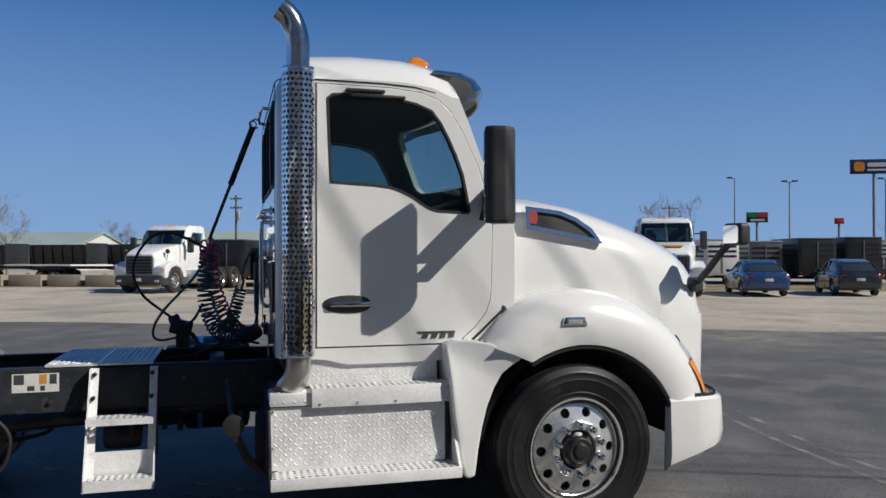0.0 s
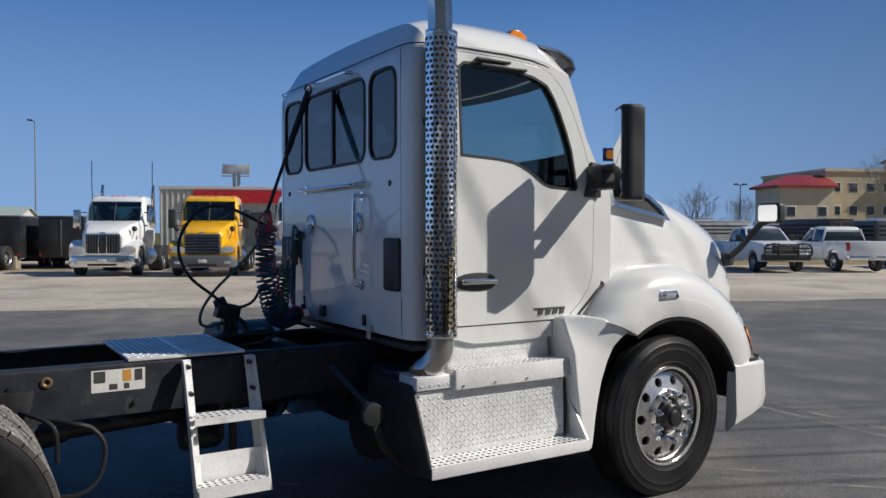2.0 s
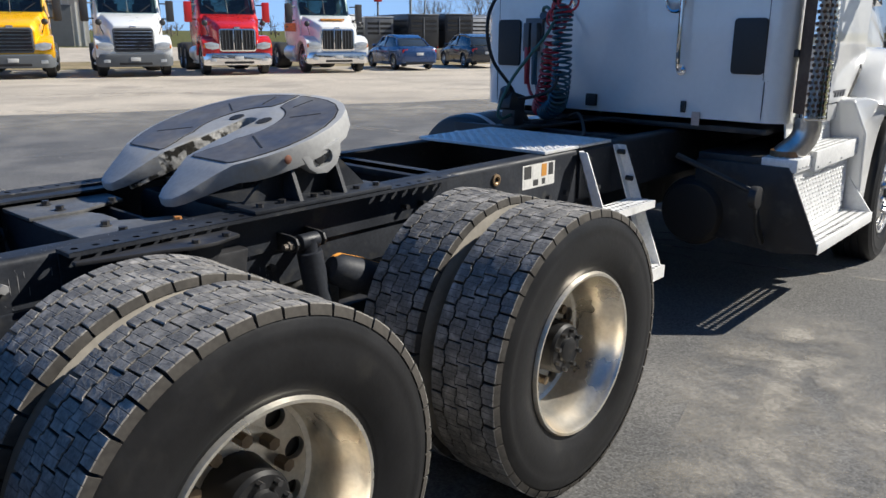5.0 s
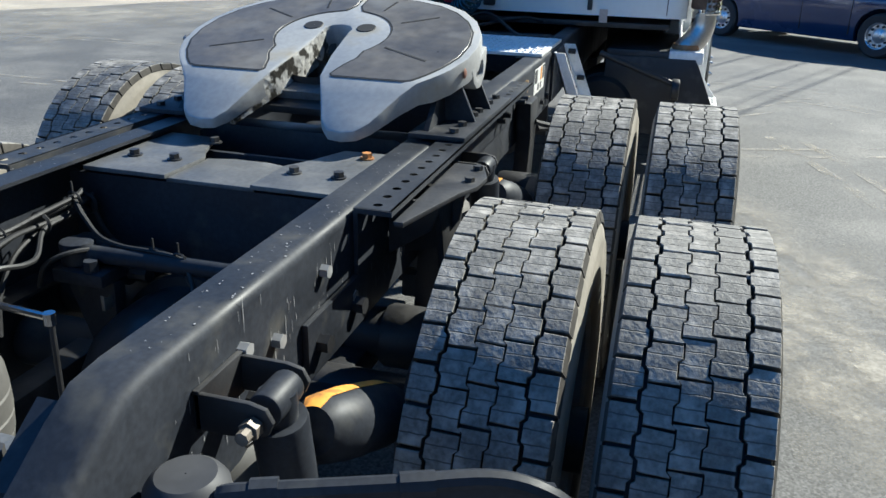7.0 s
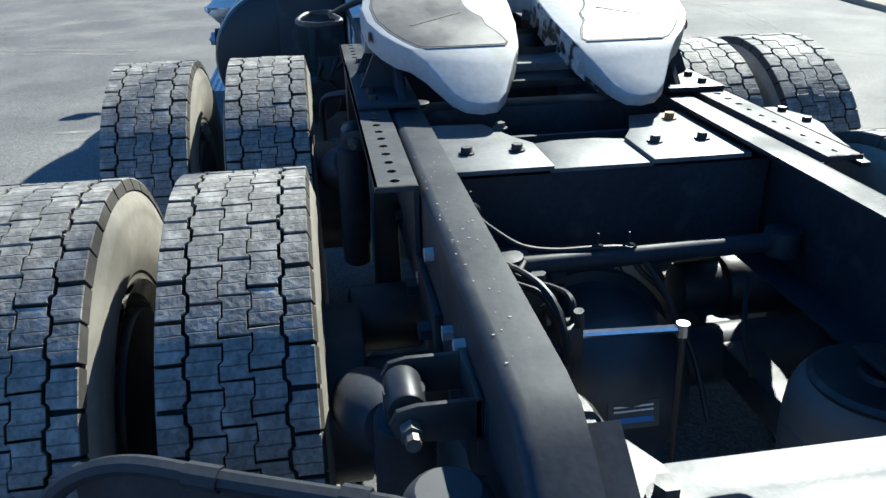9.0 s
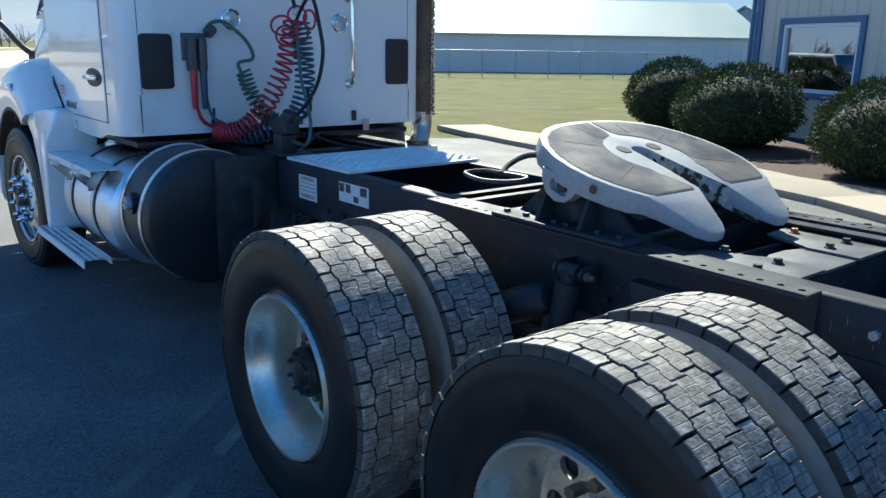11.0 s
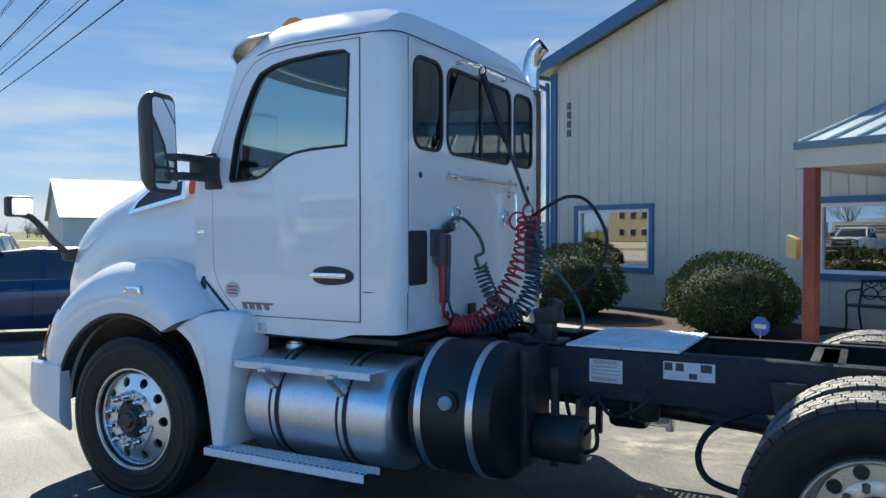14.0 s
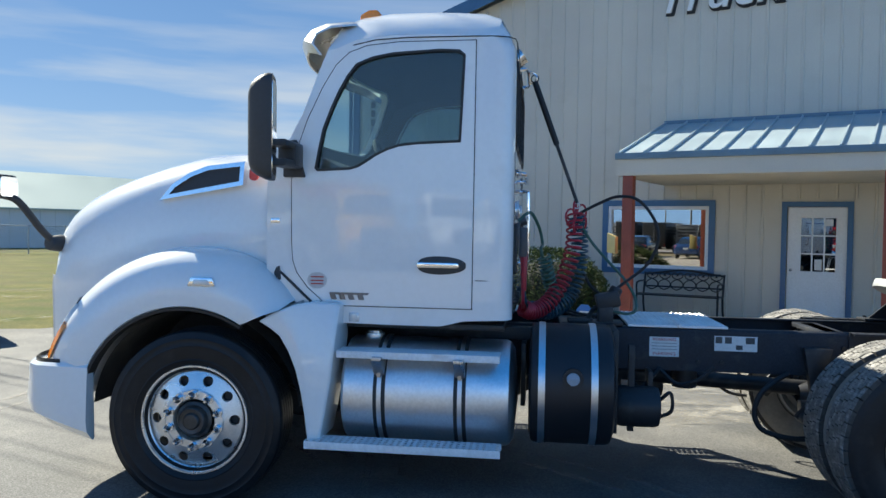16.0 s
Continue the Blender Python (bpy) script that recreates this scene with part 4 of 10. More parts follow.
    hm = part("hood_mirror", bevel(loft([[head + Vector((x, s * y * k, z * k)) for y, z in rounded(-0.095, 0.095, -0.075, 0.075, 0.025)] for x, k in ((-0.045, 0.95), (-0.03, 1.03), (0.02, 1.0), (0.05, 0.8))]), 0.004, 1), PLASTIC, truck, "small black hood mirror")
    part("mirror_glass", prism(rounded(head.y - 0.082, head.y + 0.082, head.z - 0.062, head.z + 0.062, 0.02), "yz", head.x - 0.055, head.x - 0.047), MIRROR, hm, "mirror glass")
    part("mirror_arm", join(rod(base, base + Vector((0.03, s * 0.10, 0.0)), 0.06, 0.045, b=0.01), tube(smooth_path([base + Vector((0.02, s * 0.08, 0.02)), base + Vector((0.05, s * 0.16, 0.1)), base + Vector((0.12, s * 0.28, 0.27)), head - Vector((0, 0, 0.05))], 5), 0.024, 10)), PLASTIC, hm, "black curved mirror arm")


both(fender)
# bumper: a wrapped shell
plan = [(0.665, 1.275), (0.85, 1.275), (1.0, 1.255), (1.09, 1.19), (1.15, 1.05), (1.21, 0.75), (1.25, 0.4), (1.26, 0)]
plan = [(x + 0.045, y) for x, y in plan[:-2]] + plan[-2:] + [(x, -y) for x, y in plan[-2::-1]]
rings = []
for x, y in plan:
    lo = 0.318 + 0.12 * min(1, max(0, (x - 0.665) / 0.4))
    n = Vector((max(0.0, x - 0.8), y * 0.35)).normalized()
    rings.append([(x + n.x * o, y + n.y * o, z) for o, z in ((-0.05, 0.80), (0.0, 0.81), (0.018, 0.79), (0.03, lo + 0.13), (0.015, lo + 0.06), (-0.05, lo), (-0.07, lo + 0.01))])
part("bumper", loft(rings), WHITE, truck, "white wraparound front bumper", 30)
part("bumper_gap", loft([[(x * 0.99, y * 0.985, 0.80), (x * 0.99, y * 0.985, 0.83)] for x, y in plan], cap=False, closed=False), SEAM, truck)

# ---- wheels ----
CARCASS = [(0.288, 0.105), (0.30, 0.118), (0.34, 0.135), (0.40, 0.1435), (0.45, 0.141), (0.49, 0.135), (0.502, 0.128), (0.502, -0.128), (0.49, -0.135), (0.45, -0.141), (0.40, -0.1435), (0.34, -0.135), (0.30, -0.118), (0.288, -0.105)]
TREAD_ROWS = ((-0.137, -0.0842, 0.62, 1), (-0.0779, -0.0258, 0.0, 0), (-0.0236, 0.0236, 0.17, 0), (0.0258, 0.0779, 0.36, 0), (0.0842, 0.137, 0.86, 1))
TREAD_SEAMS = ((None, -0.32), (0.30, 0.085), (-0.085, 0.095), (-0.095, -0.30), (0.20, None))
TREAD_N = 44


def seam_wave(p):
    """Sideways step of the seam between two block columns; p counts pitches round the tyre."""
    p = (p + 0.5) % 1.0 - 0.5
    q = max(0.0, min(1.0, (0.25 - abs(abs(p) - 0.25)) / 0.045))
    return 0.0034 * q * (1 if p > 0 else -1)


def tread_block(bm, uvl, y0, y1, c, sh, rnd, seams=(None, None)):
    """One worn, siped block of the tread at the angle c; seams are the phases of its two long edges."""
    pitch = 2 * math.pi / TREAD_N
    h = 0.5 * (0.905 if sh else 0.952)
    jig, skew = rnd.uniform(-0.0022, 0.0014), rnd.uniform(-0.0022, 0.0022)

    def edge(phase, k):
        if phase is None:
            ts = [-h, -0.3, -0.1, 0.1, 0.3, h]
        else:
            ts = [-h] + sorted(max(-h + 0.004, min(h - 0.004, (phase + q + 0.5) % 1.0 - 0.5)) for q in (-0.045, 0.045, 0.455, 0.545)) + [h]
        return [(t * k, 0.0 if phase is None else seam_wave(t - phase)) for t in ts]

    rows = []
    for r, k in ((0.498, 1.0), (0.5215 + jig, 0.99), (0.5245 + jig, 0.955)):
        ring = []
        lean = 0.007 * (r - 0.498) / 0.0265 if sh else 0
        ya = y0 + (1 - k) * 0.02 + (lean if y0 < 0 and sh else 0)
        yb = y1 - (1 - k) * 0.02 - (lean if y0 > 0 and sh else 0)
        for (ta, za), (tb, zb) in zip(edge(seams[0], k), edge(seams[1], k)):
            end = rnd.uniform(-0.0026, 0.0026) if abs(ta) > h * 0.9 else rnd.uniform(-0.0008, 0.0008)
            ring += [(c + ta * pitch + end + skew * (abs(ta) > h * 0.9), r, ya + za + rnd.uniform(-0.0005, 0.0005)), (c + tb * pitch + end - skew * (abs(tb) > h * 0.9), r, yb + zb)]
        rows.append([(bm.verts.new((r * math.cos(a), y, r * math.sin(a))), a, y) for a, r, y in ring])
    n = 6
    quads = [(rows[2][2 * q], rows[2][2 * q + 1], rows[2][2 * q + 3], rows[2][2 * q + 2]) for q in range(n - 1)]
    for lo, hi in zip(rows, rows[1:]):
        for q in range(n - 1):
            b0 = 2 * q
            quads.append((lo[b0], hi[b0], hi[b0 + 2], lo[b0 + 2]))
            quads.append((lo[b0 + 3], hi[b0 + 3], hi[b0 + 1], lo[b0 + 1]))
        quads.append((lo[1], hi[1], hi[0], lo[0]))
        quads.append((lo[2 * n - 2], hi[2 * n - 2], hi[2 * n - 1], lo[2 * n - 1]))
    for i, f in enumerate(quads):
        face = bm.faces.new([v for v, _, _ in f])
        face.material_index = 1 if n - 1 <= i < 3 * n - 1 else 0
        for lp, (_, a, y) in zip(face.loops, f):
            lp[uvl].uv = ((a - c) * 0.5245 + 0.01235, y)


def tread_mesh():
    """All blocks of one tyre."""
    bm = bmesh.new()
    uvl = bm.loops.layers.uv.new("UVMap")
    rnd = random.Random(5)
    for (y0, y1, off, sh), seams in zip(TREAD_ROWS, TREAD_SEAMS):
        for i in range(TREAD_N):
            tread_block(bm, uvl, y0, y1, (i + off) / TREAD_N * 2 * math.pi, sh, rnd, seams)
    bmesh.ops.recalc_face_normals(bm, faces=bm.faces)
    me = mesh_of("tread", bm, TREAD, 30)
    me.materials.append(GROOVE_SHADE)
    return me


def block_meshes():
    """Three worn blocks for each row, standing at the angle zero."""
    out = []
    for q, (y0, y1, off, sh) in enumerate(TREAD_ROWS):
        trio = []
        for v in range(3):
            bm = bmesh.new()
            tread_block(bm, bm.loops.layers.uv.new("UVMap"), y0, y1, 0.0, sh, random.Random(q * 7 + v), TREAD_SEAMS[q])
            bmesh.ops.recalc_face_normals(bm, faces=bm.faces)
            trio.append(mesh_of("tread_block", bm, TREAD, 30))
            trio[-1].materials.append(GROOVE_SHADE)
        out.append(trio)
    return out


def wall_mesh(material, inner):
    """Sidewalls just proud of the tyre's carcass."""
    prof = [(0.290, 0.107), (0.302, 0.121), (0.315, 0.124), (0.342, 0.1375), (0.375, 0.1432), (0.40, 0.146), (0.43, 0.1455), (0.452, 0.1435), (0.462, 0.1448), (0.474, 0.1405), (0.488, 0.1375), (0.496, 0.134)]
    if inner:
        prof = [(r, -y) for r, y in prof]
    return mesh_of("sidewall", lathe(prof, "y", 64), material, 30)


def disc_with_holes(r0, r1, hole_r, hole, n, shape, k=16):
    """A wheel disc between two radii with n round hand holes; shape(r) is its depth."""
    bm = bmesh.new()
    step = 2 * math.pi / n
    place = lambda r, a: (r * math.cos(a), shape(r), r * math.sin(a))
    for s in range(n):
        c = s * step
        ring, edge, deep = [], [], []
        for q in range(k):
            t = 2 * math.pi * q / k
            x, y = math.cos(t), math.sin(t)
            ring.append(bm.verts.new(place(hole_r + hole * x, c + hole * y / hole_r)))
            v = ring[-1].co
            deep.append(bm.verts.new((v.x, v.y + 0.02, v.z)))
            m = 1 / max(abs(x), abs(y))
            rr = hole_r + (x * m) * (r1 - hole_r if x > 0 else hole_r - r0)
            edge.append(bm.verts.new(place(rr, c + y * m * step / 2)))
        for q in range(k):
            p = (q + 1) % k
            bm.faces.new((edge[q], edge[p], ring[p], ring[q]))
            bm.faces.new((ring[q], ring[p], deep[p], deep[q]))
    bmesh.ops.remove_doubles(bm, verts=bm.verts, dist=2e-4)
    bmesh.ops.recalc_face_normals(bm, faces=bm.faces)
    return bm


def around(n, r, off=0.0):
    return [(r * math.cos(2 * math.pi * (i + off) / n), r * math.sin(2 * math.pi * (i + off) / n)) for i in range(n)]


TYRE_D = mesh_of("tyre", lathe(CARCASS, "y", 64), SIDEWALL, 30)
TREAD_D = tread_mesh()
BLOCKS = block_meshes()
WALL_OUT, WALL_DUST, WALL_DUST_OUT = wall_mesh(SIDEWALL, True), wall_mesh(DUSTWALL, False), wall_mesh(DUSTWALL, True)
DRUM = mesh_of("brake_drum", rod((0, -0.06, 0), (0, 0.10, 0), 0.245, seg=32, b=0.01), CHASSIS)
DRUM_R = mesh_of("brake_drum", rod((0, 0.095, 0), (0, 0.13, 0), 0.235, seg=32, b=0.01), CHASSIS)
RIM_OUT = mesh_of("rim", join(lathe([(0.303, -0.122), (0.297, -0.135), (0.288, -0.134), (0.283, -0.118), (0.278, -0.085), (0.262, -0.06), (0.255, 0.0), (0.252, 0.045), (0.247, 0.06), (0.235, 0.068)], "y", 64),
                              lathe([(0.29, -0.11), (0.27, 0.11), (0.3, 0.13)], "y", 48),
                              disc_with_holes(0.165, 0.235, 0.2, 0.032, 10, lambda r: 0.068 - 0.9 * max(0, r - 0.2) * 0.0, 16), lathe([(0.165, 0.068), (0.15, 0.062), (0.10, 0.062)], "y", 48)), ALU_WARM, 30)
RIM_IN = mesh_of("rim", lathe([(0.303, -0.13), (0.285, -0.12), (0.262, -0.06), (0.255, 0.05), (0.285, 0.12), (0.303, 0.13), (0.29, 0.135), (0.24, 0.05), (0.12, 0.05)], "y", 48), mat("dirty_white_steel", (0.42, 0.40, 0.36), 0.7, var=0.25, vscale=6), 30)
HUB_R = mesh_of("hub", join(lathe([(0.102, 0.062), (0.095, 0.0), (0.092, -0.045), (0.084, -0.056), (0.05, -0.058), (0.045, -0.068), (0.034, -0.072), (0.001, -0.072)], "y", 32)), mat("oily_hub_black", (0.016, 0.016, 0.017), 0.45, var=0.3, vscale=14, spec=0.35), 30)
NUT_R = mesh_of("wheel_nut", rod((0, 0.062, 0), (0, 0.018, 0), 0.018, seg=6), mat("browned_nut", (0.20, 0.15, 0.10), 0.45, 0.5, var=0.2, vscale=20))
BOLT_R = mesh_of("axle_bolt", rod((0, -0.05, 0), (0, -0.075, 0), 0.009, seg=6), CHASSIS)


def drive_wheels(x):
    for s in (-1, 1):
        for inner in (False, True):
            w = new("inner_wheel" if inner else "outer_wheel")
            w.parent = truck
            w.matrix_local = pose(x, -(0.79 if inner else 1.135), 0.522, 0, 17 * (x * 3 + s + inner), 0) if s < 0 else pose(x, 0.785 if inner else 1.165, 0.522, 0, 0, 180)
            part("tyre", TYRE_D, None, w, "worn black block-tread drive tyre")
            if x == AX2 and s < 0 and not inner:
                for q, row in enumerate(TREAD_ROWS):
                    for i in range(TREAD_N):
                        part("tread_block", BLOCKS[q][(i * 5 + q) % 3], None, w).matrix_local = pose(0, 0, 0, 0, -(i + row[2]) / TREAD_N * 360, 0)
            else:
                tagged(part("tread", TREAD_D, None, w), "dusty block tread", kind="stuff")
            part("sidewall", WALL_DUST_OUT if inner else WALL_OUT, None, w)
            tagged(part("wedged_stone", STONES, None, w), "small stones wedged in the tread", kind="stuff")
            part("sidewall", WALL_DUST, None, w, "dust-coated inner sidewall")
            part("rim", RIM_IN if inner else RIM_OUT, None, w, "" if inner else "polished deep-dish aluminium rim")
            if not inner:
                hb = part("hub", HUB_R, None, w, "black drive hub with studs")
                for nm, me, ring in (("wheel_nut", NUT_R, around(10, 0.143)), ("axle_bolt", BOLT_R, around(8, 0.071, 0.5))):
                    for nx, nz in ring:
                        part(nm, me, None, hb).matrix_local = pose(nx, 0, nz)
                part("brake_drum", DRUM_R, None, w)


AX1, AX2 = -4.17, -5.50
rb = random.Random(9)
STONES = mesh_of("stone", join(*[turned(ball((0, 0, 0), rb.uniform(0.005, 0.010), 1, rb.uniform(0.7, 1.2), rb.uniform(0.6, 1.2), 7, 5), pose(0.516 * math.cos(a), y, 0.516 * math.sin(a))) for a, y in [(rb.uniform(0, 6.28), rb.choice((-0.076, 0.076, -0.023, 0.023)) + rb.uniform(-0.003, 0.003)) for _ in range(9)]]), mat("pale_stone", (0.30, 0.28, 0.25), 0.9, var=0.2))
drive_wheels(AX1)
drive_wheels(AX2)
tp = [(0.288, 0.105), (0.30, 0.118), (0.315, 0.122), (0.345, 0.138), (0.352, 0.142), (0.358, 0.1395), (0.40, 0.146), (0.428, 0.1462), (0.434, 0.149), (0.44, 0.1465), (0.455, 0.1445), (0.47, 0.1435), (0.476, 0.146), (0.482, 0.1425), (0.49, 0.139), (0.512, 0.13), (0.520, 0.118)]
ribs = []
for y in (0.118, 0.07, 0.024, -0.024, -0.07):
    ribs += [(0.522, y), (0.523, y - 0.02), (0.522, y - 0.036), (0.512, y - 0.038), (0.512, y - 0.046)]
STEER = mesh_of("tyre", lathe(tp + ribs[:-2] + [(r, -y) for r, y in tp[::-1]], "y", 80), SIDEWALL, 30)
RIM_F = mesh_of("rim", turned(join(lathe([(0.304, -0.112), (0.300, -0.128), (0.291, -0.128), (0.286, -0.112), (0.281, -0.092), (0.270, -0.084), (0.262, -0.088)], "y", 64), lathe([(0.29, -0.1), (0.262, 0), (0.29, 0.12)], "y", 48),
                            disc_with_holes(0.168, 0.262, 0.220, 0.0285, 10, lambda r: -0.088 - 0.03 * max(0, min(1, (0.262 - r) / 0.094)), 16), lathe([(0.168, -0.118), (0.16, -0.124), (0.118, -0.126), (0.112, -0.118), (0.108, -0.10)], "y", 48)), Matrix.Diagonal((1.06, 1.04, 1.06, 1))), ALU, 30)
NUT = mesh_of("lug_nut", join(rod((0, -0.12, 0), (0, -0.135, 0), 0.026, 0.023, 16), rod((0, -0.135, 0), (0, -0.170, 0), 0.0195, seg=6), rod((0, -0.170, 0), (0, -0.195, 0), 0.019, 0.007, 12)), CHROME, 30)
HUB_F = mesh_of("hub", lathe([(0.108, -0.10), (0.106, -0.125), (0.088, -0.135), (0.08, -0.172), (0.074, -0.178), (0.070, -0.174), (0.05, -0.170), (0.045, -0.182), (0.04, -0.186), (0.001, -0.187)], "y", 40), mat("hub_dark", (0.075, 0.073, 0.07), 0.38, 0.6, var=0.3, vscale=14), 30)
for s in (-1, 1):
    w = new("front_wheel")
    w.parent = truck
    w.matrix_local = pose(0.01 if s < 0 else 0.045, s * 1.13, 0.516 if s < 0 else 0.498, 0, 0, 3 if s < 0 else 183) @ Matrix.Scale(1.03, 4)
    part("tyre", STEER, None, w, "black ribbed steer tyre")
    part("rim", RIM_F, None, w, "polished aluminium rim with round holes")
    part("hub", HUB_F, None, w, "dark hub cap")
    part("brake_drum", DRUM, None, w)
    for x, z in around(10, 0.152, 0.5):
        o = part("lug_nut", NUT, None, w)
        o.matrix_local = pose(x, 0, z) @ Matrix.Diagonal((1.12, 1.04, 1.12, 1))

# ---- frame ----
RT, RB = 1.045, 0.765


def rail(s):
    sec = [(0.408, RT), (0.417, RT - 0.0016), (0.4245, RT - 0.0065), (0.4285, RT - 0.0135), (0.43, RT - 0.022), (0.43, RB), (0.345, RB), (0.345, RB + 0.009), (0.421, RB + 0.009), (0.421, RT - 0.022), (0.408, RT - 0.009), (0.345, RT - 0.009), (0.345, RT)]
    rings = []
    for x, dz in ((0.75, 0), (-3.0, 0), (-6.27, 0), (-6.33, -0.006), (-6.38, -0.035), (-6.62, -0.20)):
        rings.append([(x, s * y, max(z + (dz if z > 0.9 else 0), RB)) for y, z in sec])
    part("frame_rail", loft(rings), FRAME, truck, "black painted steel frame rail")
    # fifth wheel mounting angle with a row of holes
    L = 1.62
    top = holed(27, 1, L / 27, 0.085, lambda u, v: (-5.60 + u, s * (0.436 + v), 1.053), 0.0105, k=8)
    part("mounting_angle", join(top, prism([(0.4345 * s, 0.90), (0.4345 * s, 1.05), (0.4445 * s, 1.05), (0.4445 * s, 0.90)], "yz", -5.60, -5.60 + L), prism([(0.515 * s, 1.041), (0.515 * s, 1.053), (0.521 * s, 1.053), (0.521 * s, 1.041)], "yz", -5.6, -5.6 + L),
                                prism([(0.436 * s, 1.041), (0.521 * s, 1.041), (0.521 * s, 1.052), (0.436 * s, 1.052)], "yz", -5.603, -5.60)), FRAME, truck, "black perforated mounting angle")
    for x, y, z in ((-5.75, 0, 0.97), (-5.95, 0, 0.92), (-5.98, 0, 0.86), (-6.06, 0, 0.96), (-5.62, 0, 0.86), (-5.2, 0, 0.83), (-3.95, 0, 0.95), (-3.2, 0, 0.83), (-3.05, 0, 0.83), (-2.4, 0, 0.95), (-3.8, 0, 0.83)):
        part("frame_bolt", rod((x, s * 0.428, z), (x, s * 0.447, z), 0.014, seg=6), mat("dull_zinc", (0.34, 0.34, 0.34), 0.55, 0.35, var=0.2, vscale=20) if x < -5.5 else CHASSIS, truck)
    part("hanger_plate", box(-5.85, -5.55, s * 0.431, s * 0.445, 0.78, 0.9, 0.004), FRAME, truck)
    for x in (-5.8, -5.62):
        part("frame_bolt", rod((x, s * 0.44, 0.84), (x, s * 0.468, 0.84), 0.02, seg=6), CHASSIS, truck)
    if s < 0:
        cap = [(-5.60, 0.523), (-5.12, 0.523), (-5.12, 0.60), (-5.22, 0.632), (-5.30, 0.628), (-5.37, 0.60), (-5.46, 0.578), (-5.60, 0.545)]
        hc = part("hanger_casting", join(prism([(x, s * y) for x, y in cap], "xy", 1.020, 1.032, 0.003), prism([(-5.43, 1.02), (-5.14, 1.02), (-5.20, 0.93), (-5.235, 0.83), (-5.23, 0.70), (-5.32, 0.66), (-5.37, 0.72), (-5.355, 0.84), (-5.38, 0.93)], "xz", s * 0.55, s * 0.568, 0.006),
                                           prism([(s * 0.447, 1.02), (s * 0.60, 1.02), (s * 0.585, 0.94), (s * 0.53, 0.86), (s * 0.447, 0.84)], "yz", -5.30, -5.284, 0.005), prism([(s * 0.447, 1.02), (s * 0.575, 1.02), (s * 0.55, 0.95), (s * 0.447, 0.88)], "yz", -5.42, -5.408, 0.005)), CHASSIS, truck, "cast suspension hanger under the mounting angle")
        for px, py in ((-5.165, 0.595), (-5.27, 0.60)):
            part("bolt", rod((px, s * py, 1.03), (px, s * py, 1.043), 0.0125, seg=6), CHASSIS, hc)
    # rail decals
    if s < 0:
        spans, z0, z1 = [(-3.415, -3.345, DECAL_DARK), (-3.345, -3.275, DECAL), (-3.27, -3.215, DECAL_ORANGE), (-3.21, -3.158, DECAL_DARK)], 0.895, 1.012
    else:
        spans, z0, z1 = [(-3.41, -3.34, DECAL_DARK), (-3.34, -3.27, DECAL), (-3.265, -3.21, DECAL_DARK), (-3.205, -3.15, DECAL_DARK)], 0.905, 1.003
    dec = part("decal", box(-3.42, -3.15, s * 0.4305, s * 0.4315, z0, z1), DECAL, truck, "white safety pictogram decal")
    for a, b, m in spans:
        part("print_block", box(a + 0.006, b - 0.006, s * 0.4315, s * 0.4325, z0 + 0.05, z1 - 0.006), m, dec)
        part("print_block", box(a + 0.012, b - 0.016, s * 0.4315, s * 0.4325, z0 + 0.01, z0 + 0.04), DECAL_DARK if m != DECAL_DARK else DECAL, dec)
    if s > 0:
        d2 = part("decal", box(-2.925, -2.735, 0.4305, 0.4315, 0.855, 0.985), DECAL, truck, "white printed warning decal")
        for z in (0.965, 0.945, 0.925, 0.905):
            if z < 0.96:
                part("print_bar", box(-2.91, -2.75, 0.4315, 0.4325, z - 0.004, z + 0.001), GREY_PRINT, d2)
        word = bpy.data.curves.new("print", "FONT")
        word.body, word.size, word.extrude, word.align_x = "WARNING", 0.031, 0.0004, "CENTER"
        word.materials.append(DECAL_RED)
        for z in (0.864, 0.958):
            wd = new("print", word)
            wd.parent = d2
            wd.matrix_local = Matrix.Translation((-2.83, 0.4322, z)) @ Matrix.Rotation(radians(180), 4, "Z") @ Matrix.Rotation(radians(90), 4, "X")
    else:
        part("rail_ring", lathe([(0.028, 0), (0.028, -0.008), (0.018, -0.01), (0.012, -0.004)], "y", 24, (-3.63, -0.431, 0.975)), mat("brass_ring", (0.35, 0.24, 0.14), 0.4, 0.8), truck)
        for x in (-3.87, -3.80, -4.15, -4.25):
            part("rail_stud", rod((x, -0.43, 0.955), (x, -0.475, 0.955), 0.011, seg=8), CHASSIS, truck)


both(rail)
for x in (-0.9, -2.2, -3.95, -4.9):
    part("crossmember", prism([(-0.345, 0.80), (-0.345, 1.0), (-0.3, 1.03), (0.3, 1.03), (0.345, 1.0), (0.345, 0.80)], "yz", x - 0.05, x + 0.05, 0.008), FRAME, truck)
part("crossmember", join(prism([(-3.97, -0.42), (-3.90, -0.42), (-3.86, -0.34), (-3.86, 0.34), (-3.90, 0.42), (-3.97, 0.42), (-4.03, 0.34), (-4.03, -0.34)], "xy", 1.0, 1.03, 0.004)), FRAME, truck)
